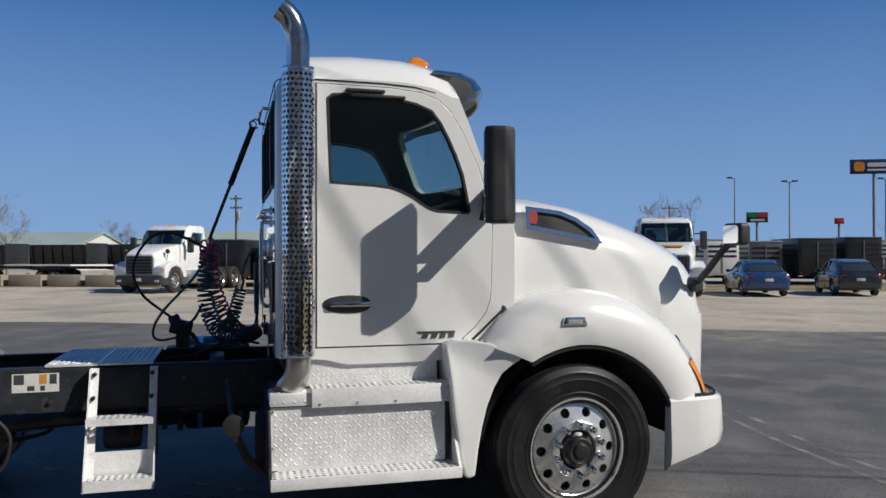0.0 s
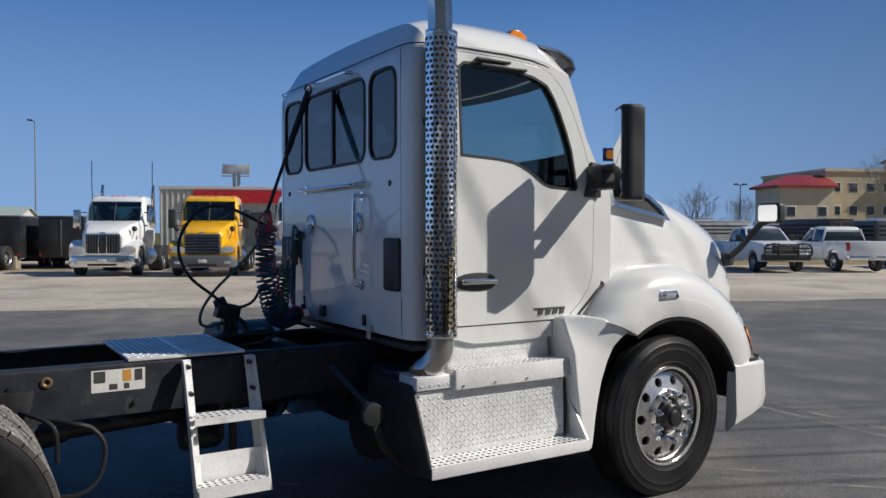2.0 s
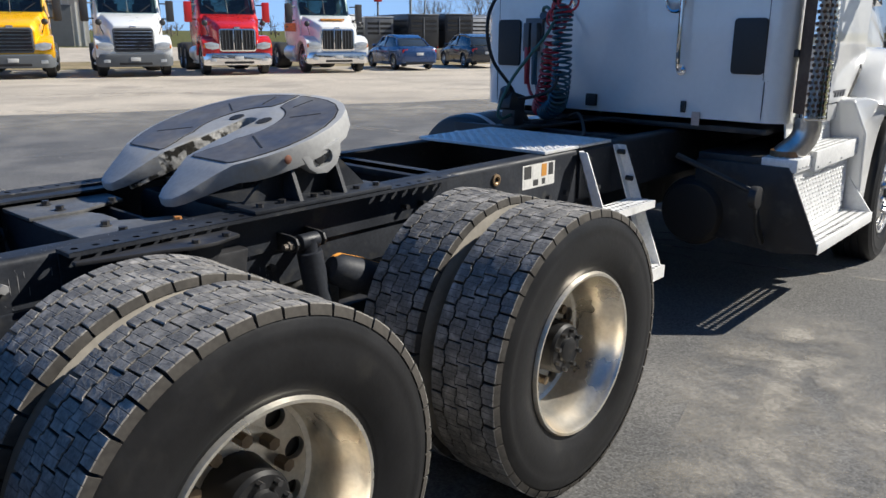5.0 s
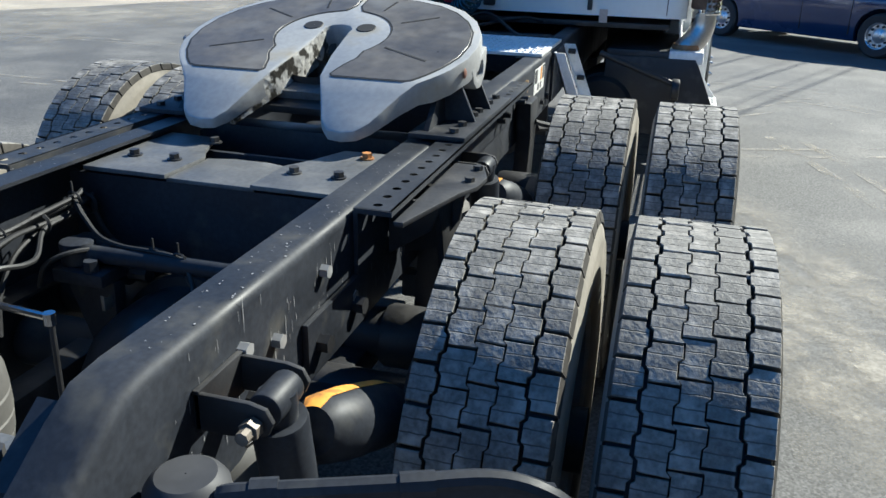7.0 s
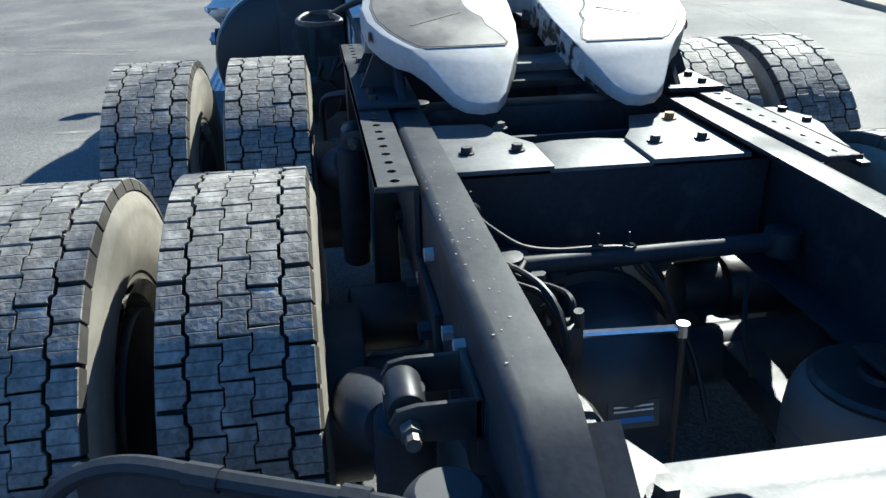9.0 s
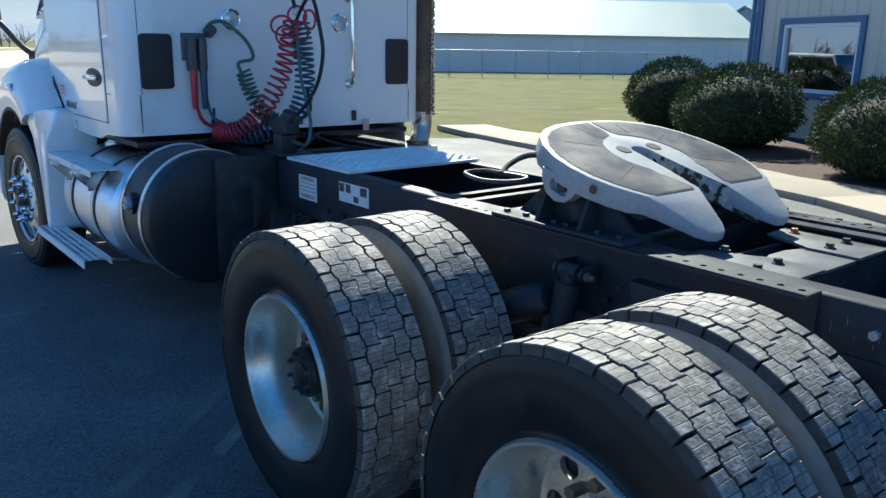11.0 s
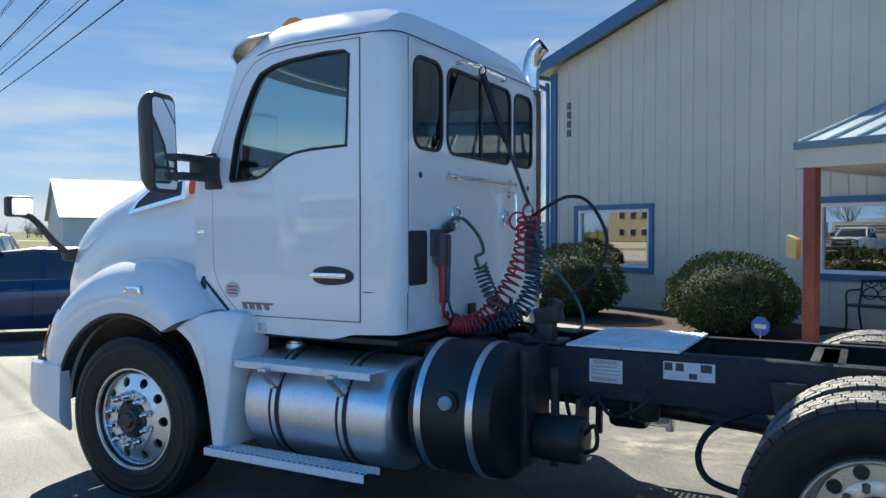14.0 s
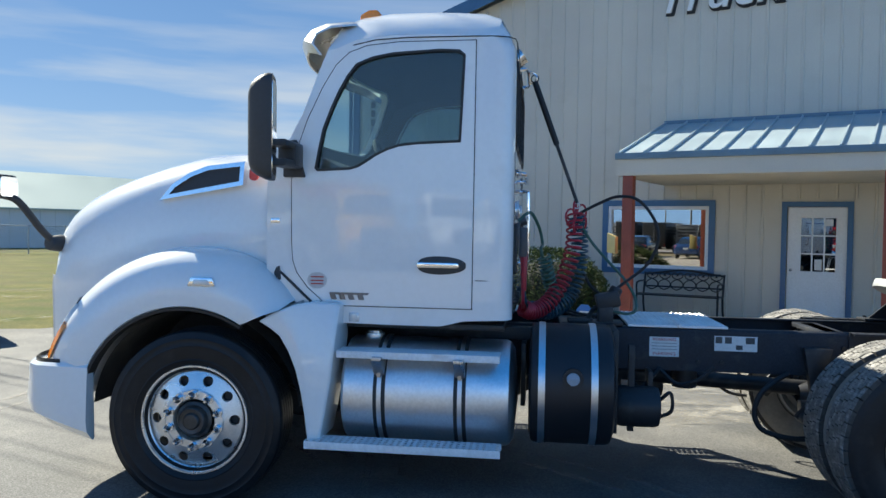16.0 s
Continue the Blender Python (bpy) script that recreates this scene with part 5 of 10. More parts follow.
# gusseted rear crossmember with bolts
for s in (-1, 1):
    g = part("gusset_plate", prism([(-5.46, s * 0.35), (-5.46, s * 0.115), (-5.28, s * 0.115), (-5.22, s * 0.15), (-5.09, s * 0.2), (-5.08, s * 0.35)], "xy", 1.012, 1.024, 0.003), DUST_GLARE_FRAME, truck, "dusty black gusset plate with painted-in sun glare")
    for x, y in ((-5.335, 0.288), (-5.335, 0.169), (-5.147, 0.288 if s < 0 else 0.166)):
        part("bolt", join(rod((x, s * y, 1.024), (x, s * y, 1.028), 0.019), rod((x, s * y, 1.028), (x, s * y, 1.041), 0.0135, seg=6)), mat("orange_marked_bolt", (0.36, 0.15, 0.045), 0.6, var=0.3, vscale=30) if (s < 0 and x > -5.2) else CHASSIS, g)
part("crossmember", join(prism([(-5.45, -0.12), (-5.45, 0.12), (-5.26, 0.12), (-5.24, 0.05), (-5.24, -0.05), (-5.26, -0.12)], "xy", 1.003, 1.014, 0.003)), DUST_GLARE_FRAME, truck)
part("crossmember", join(box(-5.45, -5.435, -0.40, 0.40, 0.78, 1.003), box(-5.16, -5.145, -0.40, 0.40, 0.78, 1.003)), FRAME, truck)
part("end_crossmember", bevel(join(cut(box(-6.56, -6.312, -0.345, 0.345, 0.905, 0.918), *[prism(rounded(-6.415, -6.379, s * 0.178 - 0.032, s * 0.178 + 0.032, 0.017), "xy", 0.8, 1.0) for s in (-1, 1)]), box(-6.335, -6.322, -0.345, 0.345, 0.72, 0.905)), 0.003), DUST_GLARE_FRAME, truck, "black end crossmember with painted-in sun glare")
for s in (-1, 1):
    part("tow_bracket", prism([(-6.248, s * 0.342), (-6.252, s * 0.268), (-6.325, s * 0.232), (-6.36, s * 0.225), (-6.50, s * 0.225), (-6.50, s * 0.342)], "xy", 0.919, 0.929, 0.003), DUST_GLARE_FRAME, truck)
    part("bolt", join(rod((-6.385, s * 0.255, 0.929), (-6.385, s * 0.255, 0.936), 0.024), rod((-6.385, s * 0.255, 0.936), (-6.385, s * 0.255, 0.955), 0.017, seg=6)), CHASSIS, truck)
    part("rail_stiffener", prism([(-6.34, RT - 0.03), (-6.34, RB), (-6.44, RB), (-6.44, RT - 0.1)], "xz", s * 0.30, s * 0.34), FRAME, truck)

# ---- running gear under the frame ----
for ax in (AX1, AX2):
    part("axle_housing", rod((ax, -0.95, 0.522), (ax, 0.95, 0.522), 0.075, seg=20), CHASSIS, truck, "greasy black drive axle")
    part("differential", lathe([(0.001, -0.26), (0.06, -0.254), (0.115, -0.234), (0.158, -0.195), (0.185, -0.14), (0.196, -0.07), (0.196, 0.0), (0.18, 0.13), (0.12, 0.24), (0.09, 0.34), (0.06, 0.42)], "x", 44, (ax - 0.05, 0.04, 0.57)), mat("dusty_casting", (0.035, 0.035, 0.038), 0.42, var=0.25, vscale=5, bump=0.08, stain=(0.12, 0.115, 0.105), stain_at=(0.52, 0.8), stain_scale=5), truck, "dusty black differential bowl")
    part("bowl_flange", lathe([(0.19, -0.02), (0.214, -0.012), (0.214, 0.012), (0.19, 0.02)], "x", 44, (ax - 0.0, 0.04, 0.57)), CHASSIS, truck)
    for s in (-1, 1):
        part("brake_drum", rod((ax, s * 0.56, 0.522), (ax, s * 0.74, 0.522), 0.205, seg=32, b=0.01), CHASSIS, truck)
        part("brake_chamber", join(rod((ax + 0.2, s * 0.40, 0.60), (ax + 0.2, s * 0.58, 0.60), 0.085, seg=20, b=0.015), rod((ax + 0.2, s * 0.28, 0.60), (ax + 0.2, s * 0.42, 0.60), 0.07, seg=20, b=0.015)), CHASSIS, truck)
        bag = [(0.09, 0.50), (0.12, 0.52), (0.14, 0.56), (0.143, 0.585), (0.139, 0.588), (0.145, 0.592), (0.148, 0.63), (0.144, 0.634), (0.149, 0.638), (0.149, 0.68), (0.145, 0.684), (0.149, 0.688), (0.146, 0.73), (0.135, 0.76), (0.115, 0.775), (0.001, 0.775)]
        sp = part("air_spring", lathe(bag, "z", 36, (ax - 0.52, s * 0.32, 0)), mat("air_spring_rubber", (0.085, 0.082, 0.077), 0.65, var=0.2, stain=(0.18, 0.17, 0.15), stain_at=(0.5, 0.8), bump=0.05), truck, "dusty rubber air spring")
        part("top_plate", lathe([(0.118, 0.772), (0.122, 0.782), (0.112, 0.79), (0.04, 0.79), (0.035, 0.80), (0.001, 0.80)], "z", 32, (ax - 0.52, s * 0.32, 0)), CHASSIS, sp)
        part("spring_mount", join(box(ax - 0.57, ax - 0.47, s * 0.29, s * 0.43, 0.814, 0.826, 0.004), rod((ax - 0.52, s * 0.33, 0.812), (ax - 0.52, s * 0.33, 0.85), 0.022, seg=12), box(ax - 0.7, ax + 0.45, s * 0.29, s * 0.37, 0.50, 0.58, 0.01)), CHASSIS, truck)
        # shock absorber on the rail's outside
        sx = ax - 0.63
        tab = [(s * 0.432, 0.900), (s * 0.432, 0.962), (s * 0.52, 0.962), (s * 0.547, 0.956), (s * 0.558, 0.935), (s * 0.549, 0.914), (s * 0.525, 0.905), (s * 0.48, 0.900)]
        part("shock_bracket", join(prism(tab, "yz", sx - 0.069, sx - 0.060, 0.002), prism(tab, "yz", sx + 0.049, sx + 0.058, 0.002), prism([(sx - 0.069, 0.895), (sx - 0.069, 0.966), (sx + 0.058, 0.966), (sx + 0.058, 0.895)], "xz", s * 0.431, s * 0.442, 0.002),
                                   rod((sx - 0.095, s * 0.428, 0.84), (sx - 0.095, s * 0.452, 0.84), 0.014, seg=6), rod((sx + 0.085, s * 0.428, 0.86), (sx + 0.085, s * 0.452, 0.86), 0.014, seg=6)), CHASSIS, truck, "black shock absorber clevis")
        part("shock_absorber", join(rod((sx, s * 0.53, 0.90), (sx + 0.07, s * 0.53, 0.50), 0.045, seg=20, b=0.008), rod((sx - 0.042, s * 0.53, 0.935), (sx + 0.036, s * 0.53, 0.935), 0.028, seg=20, b=0.006), rod((sx, s * 0.53, 0.945), (sx, s * 0.53, 0.89), 0.03)), FRAME, truck, "black shock absorber")
        part("shock_bolt", join(rod((sx - 0.108, s * 0.53, 0.93), (sx + 0.06, s * 0.53, 0.93), 0.011, seg=8), rod((sx - 0.09, s * 0.53, 0.93), (sx - 0.072, s * 0.53, 0.93), 0.016, seg=6)), mat("tarnished_nut", (0.17, 0.145, 0.12), 0.5, 0.4, var=0.3, vscale=25), truck)
        pod = part("brake_pod", turned(lathe([(0.001, -0.15), (0.04, -0.145), (0.058, -0.12), (0.064, -0.04), (0.064, 0.08), (0.056, 0.13), (0.036, 0.15), (0.001, 0.152)], "x", 28), pose(ax - 0.42, s * 0.565, 0.765, 0, 24, 8 * s)), FRAME, truck, "black brake pod")
        if s < 0:
            part("paint_mark", turned(lathe([(0.041, -0.146), (0.0595, -0.12), (0.0655, -0.04), (0.0655, 0.08), (0.0575, 0.13)], "x", 10, (0, 0, 0), 48, 98), pose(ax - 0.42, s * 0.565, 0.765, 0, 24, 8 * s)), ORANGE, pod, "orange paint stripe")
        part("hanger_arm", join(prism([(ax + 0.30, 0.95), (ax + 0.48, 0.95), (ax + 0.42, 0.62), (ax + 0.52, 0.5), (ax + 0.44, 0.44), (ax + 0.30, 0.60), (ax + 0.34, 0.8)], "xz", s * 0.435, s * 0.50, 0.012), rod((ax + 0.47, s * 0.42, 0.5), (ax + 0.47, s * 0.58, 0.5), 0.035, seg=16, b=0.006)), CHASSIS, truck)
    part("torque_rod", join(rod((ax - 0.096, -0.36, 0.861), (ax - 0.115, 0.26, 0.862), 0.021, seg=14), rod((ax - 0.115, 0.262, 0.835), (ax - 0.115, 0.262, 0.892), 0.04, seg=18, b=0.008), rod((ax - 0.096, -0.37, 0.83), (ax - 0.096, -0.37, 0.89), 0.04, seg=16, b=0.008), box(ax - 0.17, ax - 0.06, 0.16, 0.30, 0.80, 0.835, 0.01), rod((ax - 0.15, 0.20, 0.835), (ax - 0.15, 0.20, 0.862), 0.017, seg=6), rod((ax - 0.08, 0.19, 0.835), (ax - 0.08, 0.19, 0.86), 0.017, seg=6), prism([(0.16, 0.80), (0.30, 0.80), (0.24, 0.62), (0.17, 0.66)], "yz", ax - 0.13, ax - 0.09, 0.006)), FRAME, truck)
lb = part("casting_label", turned(box(-0.001, 0.002, -0.055, 0.055, -0.03, 0.03, 0.0008, 1), pose(-5.806, 0.035, 0.60, 0, 12, 0)), DECAL_DARK, truck, "small printed label")
for z, h, m in ((-0.016, 0.012, mat("blue_print", (0.03, 0.16, 0.42), 0.5)), (0.008, 0.004, DECAL), (0.018, 0.004, DECAL)):
    part("print_bar", turned(box(-0.003, -0.001, -0.042, 0.042, z, z + h), pose(-5.806, 0.035, 0.60, 0, 12, 0)), m, lb)
# levelling valve on its arm, with the link rod down to the axle
part("valve_arm", prism([(0.345, 0.80), (0.345, 0.885), (0.25, 0.875), (0.235, 0.845)], "yz", -5.962, -5.945, 0.004), CHASSIS, truck)
lv = part("levelling_valve", join(box(-5.952, -5.908, 0.205, 0.248, 0.835, 0.905, 0.008), rod((-5.93, 0.225, 0.80), (-5.93, 0.225, 0.84), 0.011, seg=10), rod((-5.92, 0.24, 0.90), (-5.90, 0.26, 0.93), 0.010, seg=10), rod((-5.94, 0.21, 0.90), (-5.945, 0.215, 0.935), 0.009, seg=10)), CHASSIS, truck, "black levelling valve")
part("link_rod", join(rod((-5.93, 0.21, 0.88), (-5.962, 0.035, 0.892), 0.0075, seg=8), rod((-5.962, 0.035, 0.902), (-5.962, 0.035, 0.878), 0.012, seg=10)), STEEL, lv)
part("link_rod", rod((-5.962, 0.033, 0.89), (-5.975, 0.03, 0.60), 0.006, seg=8), CHASSIS, lv)
part("rod_bracket", prism([(-5.66, 0.74), (-5.59, 0.74), (-5.585, 0.81), (-5.60, 0.815), (-5.615, 0.775), (-5.64, 0.765), (-5.66, 0.78)], "xz", 0.17, 0.18, 0.002), mat("pale_bracket", (0.20, 0.19, 0.17), 0.5, 0.4), truck, "bare steel bracket")
for y, z in ((0.27, 0.845), (0.235, 0.80)):
    part("valve_block", join(rod((-5.56, y, z), (-5.56, y - 0.07, z), 0.033, seg=16, b=0.006), rod((-5.56, y - 0.06, z), (-5.56, y - 0.12, z), 0.018, seg=10), box(-5.60, -5.52, y + 0.0, y + 0.05, z - 0.03, z + 0.03, 0.008)), CHASSIS, truck)
hose_paths = [[(-5.46, 0.335, 0.935), (-5.50, 0.325, 0.945), (-5.56, 0.33, 0.93), (-5.66, 0.332, 0.93), (-5.76, 0.30, 0.945), (-5.86, 0.262, 0.95), (-5.93, 0.245, 0.93), (-5.935, 0.235, 0.90)],
              [(-5.47, 0.34, 0.92), (-5.54, 0.325, 0.925), (-5.64, 0.325, 0.92), (-5.74, 0.26, 0.90), (-5.82, 0.22, 0.915), (-5.90, 0.215, 0.935), (-5.925, 0.215, 0.90)],
              [(-5.46, 0.33, 0.95), (-5.55, 0.338, 0.94), (-5.66, 0.34, 0.935), (-5.78, 0.34, 0.91), (-5.90, 0.33, 0.86), (-5.98, 0.335, 0.84), (-6.06, 0.31, 0.80), (-6.12, 0.29, 0.79)],
              [(-5.48, 0.332, 0.91), (-5.60, 0.34, 0.915), (-5.72, 0.335, 0.89), (-5.80, 0.32, 0.82), (-5.84, 0.30, 0.74)],
              [(-5.47, 0.33, 0.94), (-5.475, 0.30, 0.87), (-5.475, 0.255, 0.825), (-5.50, 0.17, 0.84), (-5.55, 0.08, 0.862), (-5.60, -0.005, 0.858), (-5.62, -0.04, 0.825), (-5.63, -0.10, 0.76), (-5.68, -0.15, 0.64), (-5.76, -0.16, 0.52)],
              [(-5.52, 0.20, 0.80), (-5.58, 0.21, 0.86), (-5.66, 0.24, 0.88), (-5.70, 0.28, 0.86), (-5.70, 0.31, 0.80)],
              [(-5.60, -0.30, 0.78), (-5.68, -0.26, 0.70), (-5.72, -0.27, 0.60)],
              [(-5.50, 0.325, 0.975), (-5.541, 0.318, 0.968), (-5.65, 0.325, 0.958), (-5.764, 0.328, 0.95), (-5.88, 0.30, 0.985), (-5.97, 0.27, 0.975), (-6.02, 0.255, 0.91), (-5.99, 0.245, 0.86), (-5.95, 0.24, 0.865)],
              [(-5.541, 0.322, 0.955), (-5.66, 0.332, 0.948), (-5.764, 0.33, 0.942), (-5.86, 0.31, 0.955), (-5.92, 0.275, 0.96), (-5.935, 0.25, 0.925), (-5.93, 0.24, 0.90)],
              [(-5.764, 0.335, 0.945), (-5.85, 0.33, 0.90), (-5.90, 0.315, 0.84), (-5.96, 0.30, 0.815), (-6.02, 0.31, 0.80), (-6.06, 0.335, 0.815), (-6.04, 0.34, 0.85), (-5.97, 0.33, 0.86)],
              [(-5.541, 0.315, 0.96), (-5.56, 0.28, 0.93), (-5.585, 0.22, 0.895), (-5.60, 0.15, 0.885), (-5.605, 0.06, 0.885), (-5.61, -0.01, 0.878), (-5.63, -0.05, 0.84), (-5.68, -0.085, 0.77), (-5.71, -0.095, 0.70)],
              [(-6.10, 0.335, 0.83), (-6.12, 0.325, 0.76), (-6.13, 0.32, 0.70), (-6.12, 0.31, 0.62)]]
for x, y, z in ((-5.541, 0.319, 0.963), (-5.764, 0.331, 0.947), (-5.608, -0.008, 0.873), (-5.605, 0.06, 0.874)):
    part("cable_tie", join(lathe([(0.019, -0.004), (0.022, 0), (0.019, 0.004)], "x", 12, (x, y, z)), box(x - 0.002, x + 0.002, y - 0.002, y + 0.002, z + 0.018, z + 0.045)), HOSE, truck)
for x in (-5.48, -5.64):
    part("cable_tie", lathe([(0.026, -0.006), (0.03, 0), (0.026, 0.006)], "x", 12, (x, 0.334, 0.932)), HOSE, truck)
for h in hose_paths:
    part("air_hose", tube(smooth_path(h, 7), 0.0062, 7), HOSE, truck)
for s, y in ((1, 0.31), (-1, -0.31)):
    part("cable_tie", lathe([(0.02, -0.012), (0.024, 0), (0.02, 0.012)], "x", 10, (-5.42, y, 0.965)), HOSE, truck)
# chipped paint on the rails, small stones caught in the treads
rc = random.Random(4)
bm = bmesh.new()
for _ in range(420):
    s, top = rc.choice((-1, 1)), rc.random() < 0.45
    x, q = rc.uniform(-6.25, -4.9), rc.uniform(0.0008, 0.0026)
    long = rc.uniform(1.0, 14.0) if not top else rc.uniform(0.7, 1.4)
    if top:
        cy = rc.uniform(0.36, 0.42)
        vs = [(x + q * 0.8 * math.cos(a) * rc.uniform(0.6, 1.3), s * (cy + q * math.sin(a) * rc.uniform(0.6, 1.3)), RT + 0.0012) for a in (0, 1.2, 2.4, 3.6, 5.0)]
    else:
        cz = rc.uniform(0.80, 1.02)
        vs = [(x + q * 0.4 * math.cos(a) * rc.uniform(0.6, 1.3), s * 0.4315, cz + q * long * math.sin(a) * rc.uniform(0.6, 1.3)) for a in (0, 1.2, 2.4, 3.6, 5.0)]
    bm.faces.new([bm.verts.new(v) for v in vs])
tagged(part("paint_chip", bm, mat("chipped_primer", (0.30, 0.30, 0.31), 0.8), truck), "pale chips and scratches in the black paint", kind="stuff")
# mudflap hangers behind the rear wheels
for s in (-1, 1):
    bar = [(-6.335, s * 0.555, 0.918), (-6.328, s * 0.59, 0.926), (-6.262, s * 0.76, 0.930), (-6.212, s * 0.875, 0.930), (-6.196, s * 0.945, 0.914), (-6.185, s * 0.995, 0.872), (-6.18, s * 1.035, 0.80)]
    hang = part("mudflap_hanger", join(tube(smooth_path(bar, 5), 0.0135, 8), tube([(-6.259, s * 0.768, 0.930), (-6.241, s * 0.81, 0.930)], 0.017, 8), tube([(-6.325, s * 0.592, 0.926), (-6.312, s * 0.625, 0.927)], 0.017, 8)), FRAME, truck, "black mudflap hanger bar")
    plate = [(-6.322, s * 0.60), (-6.255, s * 0.775), (-6.205, s * 0.89), (-6.19, s * 0.96), (-6.182, s * 0.955), (-6.197, s * 0.885), (-6.247, s * 0.77), (-6.314, s * 0.595)]
    part("flap_plate", prism(plate, "xy", 0.80, 0.922), FRAME, hang, "black flap mounting plate")
    for px, py in ((-6.294, 0.665), (-6.235, 0.815)):
        part("flap_bolt", rod((px - 0.022, s * (py - 0.008), 0.868), (px + 0.004, s * (py + 0.002), 0.868), 0.013, seg=6), STEEL, hang)
    part("hanger_spring", join(lathe([(0.056, -0.06), (0.058, -0.035), (0.053, -0.03), (0.058, -0.024), (0.058, -0.005), (0.052, 0.0), (0.056, 0.008), (0.048, 0.02), (0.04, 0.026), (0.001, 0.026)], "z", 28, (-6.325, s * 0.50, 0.905))), mat("dull_spring_steel", (0.035, 0.036, 0.04), 0.6, 0.1, var=0.2, vscale=12), truck, "bare steel spring cap")
    part("paint_dab", lathe([(0.0585, -0.03), (0.0590, -0.01), (0.0565, 0.006)], "z", 6, (-6.325, s * 0.50, 0.905), *((150, 190) if s < 0 else (100, 140))), ORANGE, truck, "orange paint dab")
    part("mudflap", box(-6.20, -6.185, s * 0.72, s * 1.20, 0.30, 0.80, 0.003), RUBBER_TRIM, truck, "black rubber mudflap")
part("drive_shaft", rod((-1.0, 0, 0.75), (-3.95, 0, 0.6), 0.055, seg=18), CHASSIS, truck)
part("gearbox", join(box(-1.9, -0.4, -0.25, 0.25, 0.5, 0.98, 0.06), rod((-1.9, 0, 0.75), (-2.2, 0, 0.73), 0.14, 0.07)), CHASSIS, truck)
part("engine_block", box(-0.35, 0.95, -0.40, 0.40, 0.55, 1.3, 0.05), CHASSIS, truck)
part("front_axle", join(rod((0, -0.95, 0.45), (0, 0.95, 0.45), 0.06), box(-0.6, 0.6, -0.45, -0.37, 0.62, 0.70, 0.01), box(-0.6, 0.6, 0.37, 0.45, 0.62, 0.70, 0.01)), CHASSIS, truck)
for s in (-1, 1):
    part("air_tank", join(rod((-2.5 if s > 0 else -2.68, 0.62 if s > 0 else -0.2, 0.56), (-2.78 if s > 0 else -2.92, 0.62 if s > 0 else -0.2, 0.56), 0.13 if s > 0 else 0.10, seg=24, b=0.04), box(-2.62, -2.58, 0.60 if s > 0 else -0.22, 0.64 if s > 0 else -0.18, 0.40, 0.95, 0.004), box(-2.74, -2.71, 0.44 if s > 0 else -0.4, 0.6 if s > 0 else -0.2, 0.55, 0.78, 0.004)), CHASSIS, truck, "black air tank")
part("air_dryer", join(rod((-3.0, 0.22, 0.62), (-3.0, 0.22, 0.86), 0.085, seg=20, b=0.02), box(-3.1, -2.9, 0.2, 0.345, 0.86, 0.9, 0.01)), CHASSIS, truck)
for h in ([(-2.8, 0.5, 0.78), (-2.9, 0.55, 0.70), (-3.02, 0.6, 0.74), (-3.12, 0.58, 0.82)], [(-2.6, 0.45, 0.76), (-2.66, 0.52, 0.66), (-2.74, 0.5, 0.72), (-2.8, 0.45, 0.78)], 
          [(-2.77, 0.64, 0.60), (-2.84, 0.66, 0.66), (-2.85, 0.66, 0.55), (-2.78, 0.64, 0.50)], [(-3.66, -0.5, 0.80), (-3.525, -0.62, 0.788), (-3.437, -0.62, 0.749), (-3.382, -0.62, 0.647), (-3.416, -0.62, 0.495), (-3.50, -0.62, 0.43), (-3.62, -0.58, 0.42)], [(-3.75, -0.5, 0.85), (-3.62, -0.62, 0.78), (-3.6, -0.6, 0.6)]):
    part("air_hose", tube(smooth_path(h, 7), 0.012, 8), HOSE, truck)
part("air_hose", tube(smooth_path([(-3.60, 0.48, 0.78), (-3.475, 0.58, 0.734), (-3.393, 0.60, 0.648), (-3.368, 0.60, 0.534), (-3.425, 0.60, 0.436), (-3.587, 0.60, 0.394), (-3.70, 0.58, 0.39)], 7), 0.017, 8), HOSE, truck, "thick black brake hose")
part("muffler", join(rod((-1.85, -0.62, 0.57), (-1.95, -0.62, 0.57), 0.21, 0.18, 32, 0.03), rod((-1.3, -0.62, 0.57), (-1.85, -0.62, 0.57), 0.21, seg=32), lathe([(0.195, 0), (0.215, 0.01), (0.215, 0.04), (0.195, 0.05)], "x", 32, (-1.88, -0.62, 0.57))), mat("heat_stained_steel", (0.02, 0.019, 0.019), 0.7, 0.2, var=0.25, stain=(0.06, 0.048, 0.036), stain_at=(0.55, 0.75)), truck, "stained steel exhaust aftertreatment can")
part("intake_arm", join(rod((-2.127, -0.60, 0.94), (-2.095, -1.06, 0.775), 0.018, seg=10), rod((-2.09, -1.04, 0.747), (-2.09, -1.085, 0.747), 0.064, seg=28, b=0.008), prism([(-2.10, 0.70), (-2.055, 0.70), (-2.0, 0.58), (-1.89, 0.455), (-1.925, 0.44), (-2.04, 0.545)], "xz", -1.075, -1.055, 0.004)), RUBBER_TRIM, truck, "black drain arm with a round cover")

# ---- fifth wheel ----
FW_HALF = [(0.35, 0.0), (0.346, 0.10), (0.33, 0.20), (0.297, 0.29), (0.243, 0.365), (0.165, 0.425), (0.075, 0.462), (-0.02, 0.475), (-0.11, 0.466), (-0.19, 0.435), (-0.245, 0.40), (-0.285, 0.368), (-0.335, 0.335),
           (-0.395, 0.306), (-0.447, 0.28), (-0.478, 0.25), (-0.488, 0.21), (-0.482, 0.17), (-0.447, 0.142), (-0.36, 0.108), (-0.285, 0.078), (-0.15, 0.056), (-0.03, 0.047), (0.05, 0.044), (0.072, 0.03), (0.08, 0.0)]


